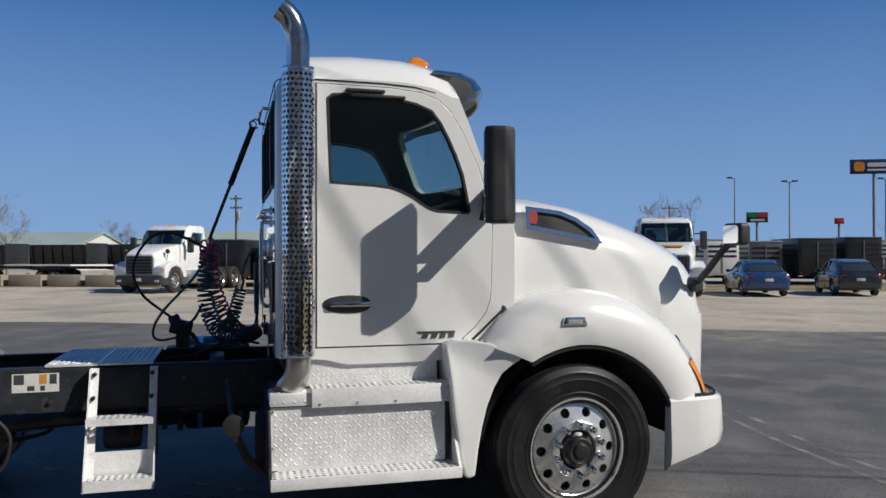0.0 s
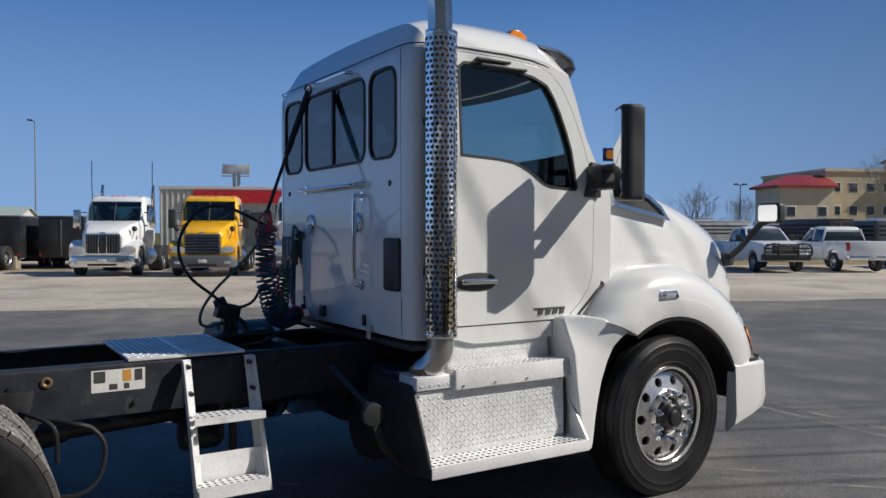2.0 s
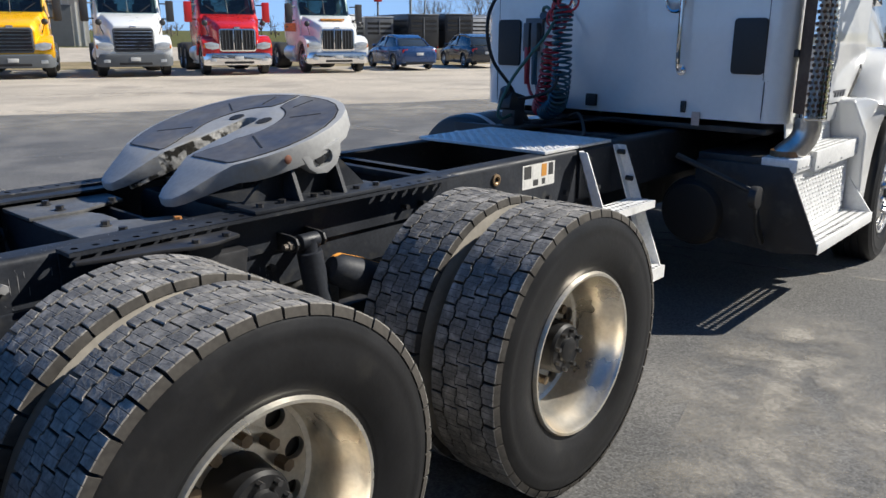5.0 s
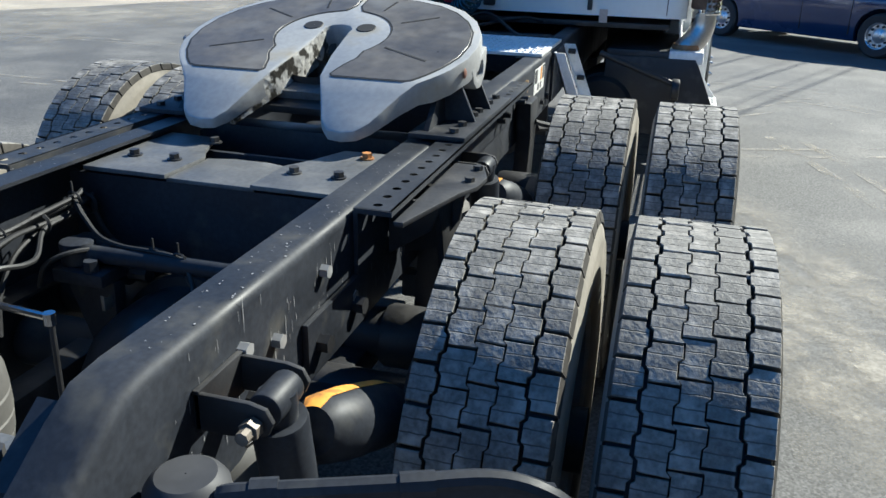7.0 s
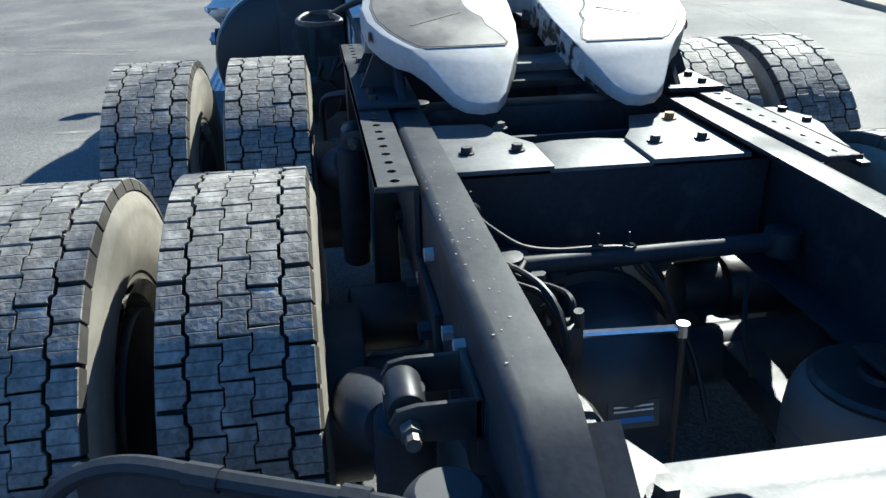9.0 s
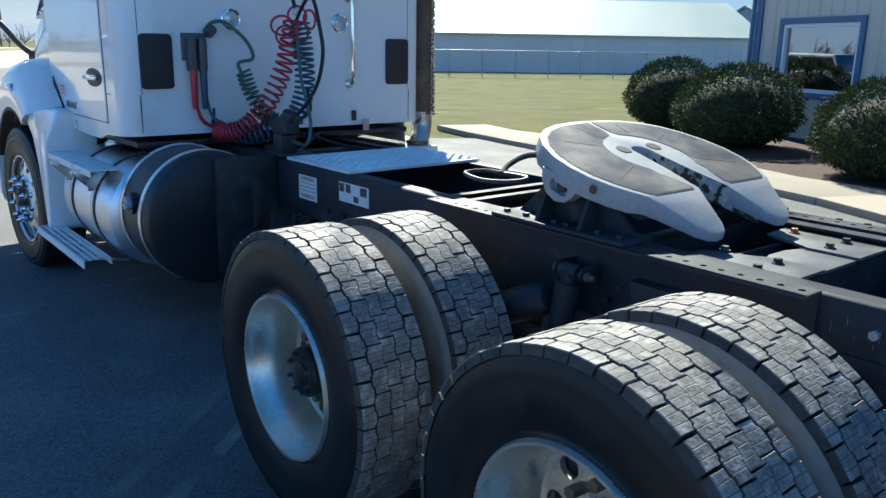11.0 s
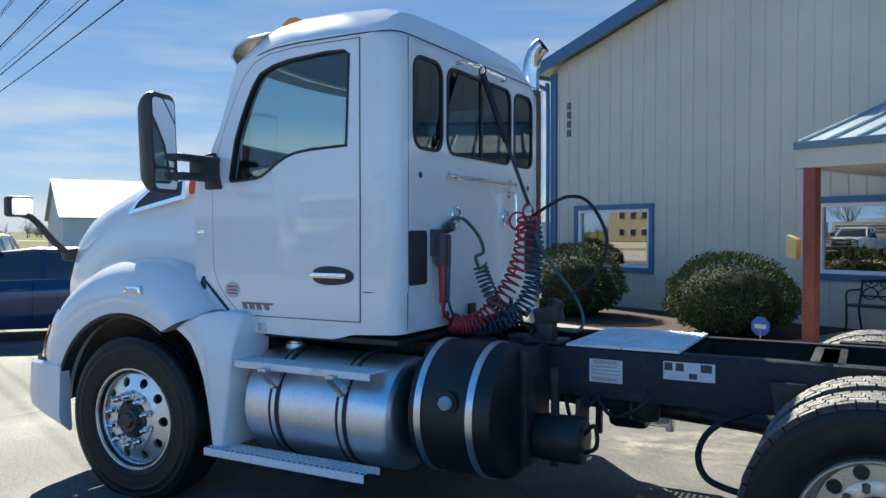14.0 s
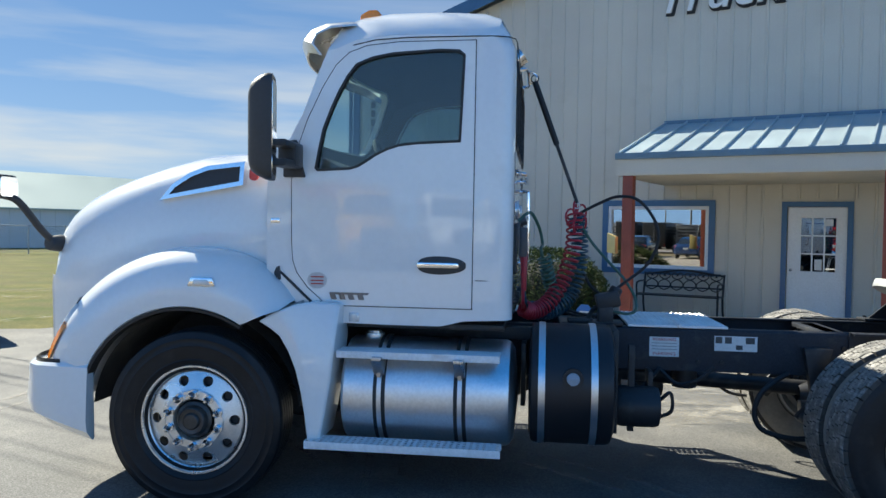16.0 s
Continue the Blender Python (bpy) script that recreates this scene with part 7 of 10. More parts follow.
part("green_power_cable", join(tube(smooth_path([(-1.86, 0.56, 1.73), (-1.91, 0.53, 1.78), (-1.95, 0.46, 1.78), (-2.0, 0.36, 1.68), (-2.02, 0.33, 1.58), (-2.01, 0.42, 1.55), (-2.03, 0.40, 1.47)], 6), 0.011, 8), coil([(-2.03, 0.40, 1.5), (-2.06, 0.37, 1.38), (-2.1, 0.30, 1.25), (-2.17, 0.22, 1.2)], 0.042, 14, 0.008, 12)), GREEN_LINE, truck, "coiled green power cable")
for nm, col, lab, rad, pts in (("looped_hose", HOSE, "black looped hose", 0.0105, [(-2.26, 0.165, 1.79), (-2.40, 0.20, 1.865), (-2.53, 0.23, 1.915), (-2.66, 0.27, 1.89), (-2.765, 0.30, 1.76), (-2.795, 0.30, 1.62), (-2.73, 0.30, 1.46), (-2.58, 0.30, 1.33), (-2.46, 0.33, 1.24)]),
                               ("looped_hose", GREEN_LINE, "grey-green looped cable", 0.010, [(-2.27, 0.165, 1.75), (-2.35, 0.20, 1.61), (-2.46, 0.25, 1.48), (-2.57, 0.28, 1.36), (-2.645, 0.30, 1.24), (-2.655, 0.32, 1.15), (-2.60, 0.33, 1.12), (-2.50, 0.34, 1.135)]),
                               ("looped_hose", HOSE, "black looped hose", 0.010, [(-2.30, 0.12, 1.40), (-2.36, 0.14, 1.29), (-2.42, 0.24, 1.245), (-2.48, 0.30, 1.235)])):
    part(nm, tube(smooth_path(pts, 7), rad, 8), col, truck, lab)
for y, m in ((0.655, RED_LINE), (0.595, BLUE_LINE)):
    part("gladhand_grip", rod((-1.905, y, 1.28), (-1.905, y, 1.53), 0.017, 0.023, 12, 0.004), m, truck, "moulded hose grip")
part("coupling_rack", join(box(-1.875, -1.845, 0.56, 0.70, 1.56, 1.72, 0.006), *[box(-1.925, -1.87, y, y + 0.05, 1.50, 1.69, 0.012) for y in (0.57, 0.635)], rod((-1.86, 0.53, 1.72), (-1.91, 0.53, 1.74), 0.03)), mat("grey_casting", (0.10, 0.10, 0.105), 0.45, 0.4), truck, "grey coupling rack")
part("hose_post", join(box(-2.50, -2.40, 0.31, 0.41, 1.06, 1.17, 0.01), turned(box(-0.085, 0.075, -0.05, 0.05, -0.05, 0.06, 0.018), pose(-2.46, 0.36, 1.205, 0, 14, 0)), turned(rod((0, 0, 0), (0, 0, 0.06), 0.045, 0.04, 14, 0.01), pose(-2.50, 0.36, 1.245, 0, -24, 0)),
                       box(-2.56, -2.34, 0.24, 0.44, 1.05, 1.07, 0.003), tube(smooth_path([(-2.40, 0.36, 1.17), (-2.36, 0.34, 1.13), (-2.33, 0.33, 1.08), (-2.25, 0.32, 1.07)], 4), 0.016, 8), box(-2.37, -2.20, 0.27, 0.37, 1.05, 1.085, 0.012)), CHASSIS, truck, "black hose storage post")
part("connector", box(-1.87, -1.84, 0.12, 0.2, 1.16, 1.24, 0.01), CHASSIS, truck)
part("connector", box(-1.865, -1.845, -0.5, -0.47, 1.16, 1.23, 0.005), CHASSIS, truck)
part("latch_pin", join(rod((-1.84, 0.52, 1.2), (-1.87, 0.52, 1.2), 0.02), rod((-1.84, 0.52, 1.2), (-1.85, 0.52, 1.28), 0.008)), CHASSIS, truck)
part("paper_tag", box(-1.87, -1.865, -0.60, -0.55, 1.09, 1.17), mat("paper_tag", (0.55, 0.42, 0.35), 0.7), truck)
for h in ([(-1.9, 0.3, 1.08), (-2.1, 0.1, 1.13), (-2.35, -0.1, 1.06), (-2.55, -0.2, 1.05)], [(-1.9, -0.2, 1.08), (-2.05, -0.1, 1.11), (-2.3, 0.15, 1.07), (-2.5, 0.3, 1.06)]):
    part("air_hose", tube(smooth_path(h, 7), 0.01, 7), HOSE, truck)

# ---- the office building beside the yard ----
SIDING = mat("beige_metal_siding", (0.57, 0.535, 0.45), 0.5, var=0.06, vscale=0.7, grain=0.04, stain=(0.49, 0.455, 0.38), stain_at=(0.6, 0.85), stain_scale=1.5)
BLUE_TRIM = mat("blue_metal_trim", (0.05, 0.135, 0.25), 0.4, var=0.08, vscale=2)
BLUE_ROOF = mat("pale_blue_metal_roof", (0.42, 0.50, 0.53), 0.38, 0.3, var=0.08, vscale=1.5)
RED_POST = mat("red_stained_wood", (0.26, 0.06, 0.035), 0.6, var=0.2, vscale=3, grain=0.2, bump=0.2)
WHITE_TRIM = mat("white_vinyl", (0.78, 0.78, 0.76), 0.4, var=0.04)
IRON = mat("black_cast_iron", (0.015, 0.015, 0.016), 0.45, bump=0.1)
PANE = glass("office_window_glass", (0.42, 0.45, 0.46), 0.0, 0.42)
# the room's dimness is put into this dark surface colour
ROOM = mat("darkened_room_wall", (0.16, 0.15, 0.14), 0.9)

WV = -10.97
EAVE, SLOPE, RIDGE_U = 5.55, 0.28, -3.2
rake = lambda u: EAVE + (8.0 - u) * SLOPE if u > RIDGE_U else EAVE + (8.0 - RIDGE_U) * SLOPE - (RIDGE_U - u) * SLOPE
top = [(7.55, rake(7.55) - 0.12), (RIDGE_U, rake(RIDGE_U) - 0.12), (-13.95, rake(-13.95) - 0.12)]


def wall_hole(u0, u1, z0, z1):
    return prism([(u0, z0), (u1, z0), (u1, z1), (u0, z1)], "xz", WV - 0.6, WV + 0.3)


W1, W2, DR_ = (4.72, 6.72, 0.93, 2.19), (-0.85, 1.12, 0.98, 2.20), (-3.2, -2.22, 0.1, 2.19)
front = prism([(7.55, 0), *top, (-13.95, 0)], "xz", WV - 0.22, WV)
ribs = [prism([(u - 0.03, 0.12), (u + 0.03, 0.12), (u + 0.03, rake(u) - 0.2), (u - 0.03, rake(u) - 0.2)], "xz", WV - 0.01, WV + 0.022) for u in [7.35 - 0.305 * i for i in range(70)]]
for b in ribs:
    for v in b.verts:
        if v.co.y > WV + 0.01:
            v.co.x += 0.014 if v.co.x < sum(w.co.x for w in b.verts) / 8 else -0.014
wn_ = tagged(part("wall_front", cut(front, wall_hole(*W1), wall_hole(*W2), wall_hole(*DR_)), SIDING), "beige ribbed metal building wall", "", "", "structure")
wn_.matrix_world = ENV
for b in ribs:
    u = sum(v.co.x for v in b.verts) / 8
    pieces = [b]
    holes = [h for h in (W1, W2, DR_) if h[0] - 0.13 < u < h[1] + 0.13]
    if holes:
        h = holes[0]
        pieces = [cut(b, prism([(u - 0.1, h[2] - 0.14), (u + 0.1, h[2] - 0.14), (u + 0.1, h[3] + 0.14), (u - 0.1, h[3] + 0.14)], "xz", WV - 0.5, WV + 0.5))]
    for p_ in pieces:
        part("siding_rib", p_, SIDING, wn_)
for name, bm in (("wall_side", prism([(WV, 0), (WV - 14, 0), (WV - 14, EAVE), (WV, EAVE)], "yz", 7.35, 7.55)), ("wall_far", prism([(WV, 0), (WV - 14, 0), (WV - 14, EAVE), (WV, EAVE)], "yz", -13.95, -13.75)),
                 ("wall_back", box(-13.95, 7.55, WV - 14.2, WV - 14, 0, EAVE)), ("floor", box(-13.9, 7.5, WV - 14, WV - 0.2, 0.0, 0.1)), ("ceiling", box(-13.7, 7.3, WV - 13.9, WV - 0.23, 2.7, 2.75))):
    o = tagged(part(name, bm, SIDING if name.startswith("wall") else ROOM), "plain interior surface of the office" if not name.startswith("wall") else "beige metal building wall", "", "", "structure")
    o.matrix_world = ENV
o = tagged(part("wall_partition", box(-13.7, 7.3, WV - 4.2, WV - 4.1, 0.1, 2.7), ROOM), "office partition wall in a darkened colour", "", "", "structure")
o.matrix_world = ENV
for s, a, b in ((1, 8.05, RIDGE_U), (-1, -14.45, RIDGE_U)):
    bm = prism([(a, rake(8.0) - 0.05 * 1), (b, rake(b) + 0.02), (b, rake(b) + 0.14), (a, rake(8.0) + 0.07)], "xz", WV - 14.4, WV + 0.28)
    o = tagged(part("roof", bm, BLUE_ROOF), "blue metal gable roof", "", "", "structure")
    o.matrix_world = ENV
    r0, r1 = (8.06, rake(8.0)), (b, rake(b))
    bm = prism([(a, rake(8.0) - 0.20), (b, rake(b) - 0.14), (b, rake(b) + 0.15), (a, rake(8.0) + 0.085)], "xz", WV + 0.28, WV + 0.31)
    part("rake_trim", bm, BLUE_TRIM, o, "blue rake trim")
    part("gutter", box(a - 0.02, a + 0.12 * s, WV - 14.4, WV + 0.3, rake(8.0) - 0.12, rake(8.0) + 0.04, 0.01), BLUE_TRIM, o)
o = tagged(part("corner_trim", join(box(7.42, 7.60, WV - 0.02, WV + 0.035, 0, EAVE - 0.1), box(7.545, 7.60, WV - 0.2, WV + 0.02, 0, EAVE - 0.1)), BLUE_TRIM), "blue corner trim", "", "", "structure")
o.matrix_world = ENV
part("downspout", tube(smooth_path([(7.95, WV + 0.2, EAVE - 0.1), (7.93, WV + 0.18, EAVE - 0.3), (7.70, WV + 0.10, EAVE - 0.45), (7.66, WV + 0.06, EAVE - 0.7), (7.66, WV + 0.06, 0.3)], 4), 0.05, 8), BLUE_TRIM, o, "blue downspout")


def window(num, u0, u1, z0, z1):
    w = tagged(new("window_%d" % num), "white-framed office window with blue trim", "", "", "structure")
    w.matrix_world = ENV
    q = lambda g, y0, y1: cut(box(u0 - g, u1 + g, y0, y1, z0 - g, z1 + g), box(u0, u1, y0 - 1, y1 + 1, z0, z1))
    part("window_trim", q(0.115, WV + 0.0, WV + 0.045), BLUE_TRIM, w, "blue trim")
    part("window_frame", cut(box(u0, u1, WV - 0.1, WV + 0.02, z0, z1), box(u0 + 0.065, u1 - 0.065, WV - 1, WV + 1, z0 + 0.065, z1 - 0.065)), WHITE_TRIM, w, "white vinyl frame")
    part("pane", box(u0 + 0.05, u1 - 0.05, WV - 0.05, WV - 0.044, z0 + 0.05, z1 - 0.05), PANE, w, "reflective glass pane")


window(1, *W1)
window(2, *W2)
d = tagged(new("door_1"), "white entry door with a nine-pane window", "", "", "structure")
d.matrix_world = ENV
u0, u1, z0, z1 = DR_
part("door_trim", cut(box(u0 - 0.09, u1 + 0.09, WV, WV + 0.045, 0.1, z1 + 0.09), box(u0, u1, WV - 1, WV + 1, 0, z1)), BLUE_TRIM, d, "blue door trim")
pw = (-3.03, -2.44, 1.02, 2.0)
part("door_leaf", cut(box(u0 + 0.01, u1 - 0.01, WV - 0.08, WV - 0.035, 0.11, z1 - 0.01), box(pw[0], pw[1], WV - 1, WV + 1, pw[2], pw[3])), WHITE_TRIM, d, "white door leaf")
part("pane", box(pw[0], pw[1], WV - 0.065, WV - 0.06, pw[2], pw[3]), PANE, d)
for i in range(4):
    z = pw[2] + (pw[3] - pw[2]) * i / 3
    part("muntin", box(pw[0] - 0.02, pw[1] + 0.02, WV - 0.055, WV - 0.028, z - 0.012, z + 0.012), WHITE_TRIM, d)
    u = pw[0] + (pw[1] - pw[0]) * i / 3
    part("muntin", box(u - 0.012, u + 0.012, WV - 0.055, WV - 0.029, pw[2], pw[3]), WHITE_TRIM, d)
part("door_knob", join(rod((-2.3, WV - 0.04, 1.05), (-2.3, WV + 0.02, 1.05), 0.012), ball((-2.3, WV + 0.03, 1.05), 0.03)), CHROME, d)
part("paper_notice", box(-2.97, -2.85, WV - 0.058, WV - 0.056, 1.85, 1.97), DECAL, d)
part("paper_notice", box(-2.80, -2.68, WV - 0.058, WV - 0.056, 1.06, 1.25), DECAL, d)

# porch
PV, PU0, PU1 = -8.06, 0.02, -9.5
porch = tagged(new("porch"), "porch with pale blue standing-seam roof on red posts", "porch")
porch.matrix_world = ENV
part("porch_roof", loft([[(u, PV - 0.02, 2.95), (u, WV + 0.03, 3.80), (u, WV + 0.03, 3.74), (u, PV - 0.02, 2.89)] for u in (PU0, PU1)]), BLUE_ROOF, porch, "pale blue metal porch roof")
for i in range(24):
    u = PU0 - 0.02 - i * 0.405
    part("roof_seam", loft([[(u + a, PV - 0.02, 2.952), (u + a, PV - 0.02, 2.992), (u + a, WV + 0.03, 3.842), (u + a, WV + 0.03, 3.802)] for a in (0, -0.028)]), BLUE_ROOF, porch)
part("eave_trim", box(PU1, PU0 + 0.02, PV - 0.02, PV + 0.03, 2.86, 2.965, 0.006), mat("slate_blue_trim", (0.12, 0.20, 0.26), 0.45), porch, "slate blue eave trim")
part("ridge_trim", box(PU1, PU0, WV + 0.02, WV + 0.09, 3.78, 3.85, 0.006), mat("slate_blue_trim", (0.12, 0.20, 0.26), 0.45), porch)
part("fascia", box(PU1, PU0, PV - 0.05, PV - 0.02, 2.62, 2.87), SIDING, porch, "beige fascia board")
part("soffit", box(PU1, PU0, WV, PV - 0.03, 2.60, 2.64), SIDING, porch)
part("end_board", prism([(PV - 0.03, 2.64), (WV, 2.64), (WV, 3.72), (PV - 0.03, 2.88)], "yz", PU0 - 0.05, PU0 - 0.02), SIDING, porch)
for u in (-0.16, -3.9, -7.6):
    part("porch_post", box(u - 0.085, u + 0.085, PV - 0.21, PV - 0.04, 0.09, 2.62, 0.006), RED_POST, porch, "red-stained square post")
part("flyer_box", join(prism([(0.13 - 0.1, 1.32), (0.13 + 0.04, 1.34), (0.13 + 0.04, 1.66), (0.13 - 0.1, 1.60)], "xz", PV - 0.2, PV - 0.05, 0.008)), mat("yellowed_plastic", (0.62, 0.50, 0.20), 0.5), porch, "yellow plastic flyer box")
slab = tagged(part("porch_slab", box(PU1, 0.35, WV, -6.7, -0.02, 0.09, 0.015), CONCRETE), "pale concrete porch slab", "", "", "structure")
slab.matrix_world = ENV
walkp = [(9.0, -4.55), (7.6, -4.8), (6.3, -5.1), (4.7, -5.54), (3.5, -5.9), (2.5, -6.25), (1.4, -6.55), (0.36, -6.7), (0.36, -8.05), (1.66, -7.56), (2.74, -7.47), (4.9, -7.45), (6.2, -7.52), (7.2, -7.75), (7.25, -6.9), (7.0, -6.25), (7.8, -5.85), (9.0, -5.65)]
sw = tagged(part("sidewalk", prism(walkp, "xy", -0.02, 0.085, 0.012), CONCRETE), "pale curving concrete walk", "", "", "structure")
sw.matrix_world = ENV
o = sheet("mulch_bed", [(0.36, -8.0), (1.66, -7.52), (2.74, -7.43), (4.9, -7.41), (6.2, -7.48), (7.2, -7.72), (8.3, -8.1), (9.1, -8.7), (9.2, -9.9), (7.5, WV), (0.36, WV)], 0.06, MULCH, "red-brown bark mulch bed")


def shrub_mesh(seed, count=15000):
    r = random.Random(seed)
    noise.seed_set(seed)
    bm = bmesh.new()
    uvl = bm.loops.layers.uv.new("UVMap")
    for _ in range(count):
        a, b = r.uniform(0, 6.283), math.acos(r.uniform(-0.75, 1))
        d = Vector((math.cos(a) * math.sin(b), math.sin(a) * math.sin(b), math.cos(b)))
        lump = 1 + 0.10 * noise.noise(d * 2.6) + 0.06 * noise.noise(d * 8)
        p = Vector((d.x, d.y, d.z * 0.72 if d.z > 0 else d.z * 0.6)) * lump * r.uniform(0.85, 1.0) + Vector((0, 0, 0.56))
        t = (d + Vector((r.uniform(-1, 1), r.uniform(-1, 1), r.uniform(-0.6, 1)))).normalized()
        s = t.orthogonal().normalized()
        s = (s * math.cos(a * 7) + t.cross(s) * math.sin(a * 7)).normalized()
        L, w = r.uniform(0.035, 0.07), r.uniform(0.007, 0.013)
        up = t * L
        vs = [bm.verts.new(q) for q in (p, p + up * 0.5 + s * w, p + up, p + up * 0.5 - s * w)]
        bm.faces.new(vs)
    return bm


def leaf_material(name, base, light):
    m = mat(name, base, 0.8, var=0.35, vscale=6, grain=0.3, gscale=30, spec=0.15)
    n, k = m.node_tree.nodes, m.node_tree.links
    g = n.new("ShaderNodeNewGeometry")
    mx = n.new("ShaderNodeMixRGB")
    mx.inputs["Color2"].default_value = (*light, 1)
    r = n.new("ShaderNodeMapRange")
    r.inputs["From Min"].default_value, r.inputs["From Max"].default_value, r.inputs["To Max"].default_value = 0.4, 1.0, 0.9
    k.new(g.outputs["Random Per Island"], r.inputs["Value"])
    b = n["Principled BSDF"]
    old = b.inputs["Base Color"].links[0].from_socket
    k.new(r.outputs[0], mx.inputs["Fac"])
    k.new(old, mx.inputs["Color1"])
    k.new(mx.outputs[0], b.inputs["Base Color"])
    return m


LEAF = leaf_material("evergreen_leaf", (0.042, 0.062, 0.02), (0.10, 0.125, 0.04))
# near-black ball inside the leaves paints the shade of the shrub's depth
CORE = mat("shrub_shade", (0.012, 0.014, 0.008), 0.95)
shrub_meshes = [mesh_of("foliage", shrub_mesh(s), LEAF, 180) for s in (1, 2)]
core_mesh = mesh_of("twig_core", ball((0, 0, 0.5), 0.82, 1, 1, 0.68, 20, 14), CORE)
for u, v, rad, h, turn, i in ((7.95, -9.4, 1.0, 1.46, 0, 0), (5.05, -8.9, 1.06, 1.40, 70, 1), (1.45, -8.75, 1.04, 1.30, 200, 0)):
    sh = tagged(new("shrub"), "rounded clipped evergreen shrub in mulch", "shrub", "shrubs along the office wall")
    sh.matrix_world = env(u, v, 0.06, turn) @ Matrix.Diagonal((rad, rad, h / 1.28, 1))
    part("foliage", shrub_meshes[i], None, sh)
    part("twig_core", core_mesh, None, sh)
    part("stem", rod((0, 0, -0.02), (0, 0, 0.5), 0.06, 0.04, 8), mat("shrub_bark", (0.06, 0.045, 0.03), 0.9), sh)


def bench():
    b = tagged(new("bench"), "black cast-iron garden bench with scrolled back", "bench")
    b.matrix_world = env(-0.45, WV + 0.48, 0.09)
    for x in (-0.74, 0.74):
        part("bench_end", join(tube(smooth_path([(x, 0.28, 0), (x, 0.26, 0.25), (x, 0.24, 0.42), (x, -0.1, 0.42), (x, -0.2, 0.45), (x, -0.3, 0.82)], 5), 0.02, 8), tube(smooth_path([(x, -0.28, 0), (x, -0.2, 0.2), (x, -0.16, 0.42)], 5), 0.02, 8),
                               tube(smooth_path([(x, 0.26, 0.42), (x, 0.28, 0.6), (x, 0.18, 0.66), (x, -0.25, 0.66)], 5), 0.018, 8)), IRON, b)
    for y in (-0.08, 0.0, 0.08, 0.16, 0.24):
        part("seat_slat", box(-0.74, 0.74, y - 0.03, y + 0.03, 0.41, 0.435, 0.005), IRON, b)
    part("top_rail", tube([(-0.76 + 0.076 * i, -0.30, 0.80 + 0.08 * math.sin(math.pi * i / 20) ** 2) for i in range(21)], 0.02, 8), IRON, b)
    part("back_rail", tube([(-0.74, -0.24, 0.56), (0.74, -0.24, 0.56)], 0.015, 8), IRON, b)
    for i in range(6):
        c = -0.60 + 0.24 * i
        for s in (-1, 1):
            part("scroll", tube(smooth_path([(c + s * x, -0.235 - 0.2 * (z - 0.5), z) for x, z in ((0.0, 0.50), (0.09, 0.54), (0.115, 0.61), (0.07, 0.67), (0.0, 0.70), (-0.08, 0.735), (-0.10, 0.79), (-0.05, 0.825), (0.0, 0.79), (-0.02, 0.76))], 3), 0.011, 6), IRON, b)


bench()
sg = tagged(new("yard_sign"), "small blue octagonal yard sign on a stake", "sign")
sg.matrix_world = env(0.5, -8.02, 0.02)
part("stake", rod((0, 0, 0), (0, 0, 0.3), 0.012, seg=8), STEEL, sg)
part("sign_face", prism([(0.15 * math.cos(radians(22.5 + 45 * i)), 0.30 + 0.15 * math.sin(radians(22.5 + 45 * i))) for i in range(8)], "xz", -0.01, 0.01), mat("sign_blue", (0.03, 0.16, 0.42), 0.4), sg, "blue sign face")
part("print_bar", box(-0.09, 0.09, 0.0105, 0.012, 0.27, 0.33), DECAL, sg)
nb = tagged(new("wall_number"), "dark vertical number plate drawn as bars", "sign")
nb.matrix_world = env(7.02, WV, 0)
for i in range(4):
    part("digit_bar", box(-0.055, 0.055, 0.0, 0.035, 4.55 - 0.21 * i, 4.71 - 0.21 * i, 0.01), mat("dark_digit", (0.10, 0.10, 0.10), 0.5), nb)
fc = bpy.data.curves.new("lettering", "FONT")
fc.body, fc.size, fc.extrude, fc.shear = "Truck", 0.95, 0.03, 0.25
fc.materials.append(WHITE_TRIM)
lt = new("wall_lettering", fc)
lt.matrix_world = ENV @ Matrix.Translation((0.28, WV + 0.06, 5.93)) @ Matrix.Rotation(radians(180), 4, "Z") @ Matrix.Rotation(radians(90), 4, "X")
tagged(lt, "large white slanted letters on the gable wall", "sign")
fd = fc.copy()
fd.offset = 0.03
fd.extrude = 0.02
fd.materials.clear()
fd.materials.append(SEAM)
bk = new("letter_backing", fd)
bk.parent = lt
bk.matrix_local = Matrix.Translation((0.02, -0.02, -0.04))


# ---- the lot across the gravel: parked tractors ----
YELLOW = mat("yellow_truck_paint", (0.86, 0.45, 0.004), 0.3, var=0.05, coat=0.5)
RED = mat("red_truck_paint", (0.55, 0.018, 0.02), 0.3, var=0.06, coat=0.5)
NAVY = mat("navy_car_paint", (0.012, 0.035, 0.10), 0.22, var=0.08, coat=0.7, metal=0.25)
DARK_PAINT = mat("charcoal_car_paint", (0.018, 0.022, 0.03), 0.24, var=0.1, coat=0.7)
WHITE2 = mat("white_fleet_paint", (0.78, 0.79, 0.78), 0.32, var=0.05, vscale=1.2, coat=0.4, stain=(0.5, 0.48, 0.44), stain_at=(0.68, 0.9), stain_scale=1.2)
GREY_PLASTIC = mat("grey_bumper_plastic", (0.10, 0.11, 0.12), 0.5, var=0.12, bump=0.1)
CAB_GLASS = glass("tinted_cab_glass", (0.50, 0.60, 0.60), 0.0, 0.10)
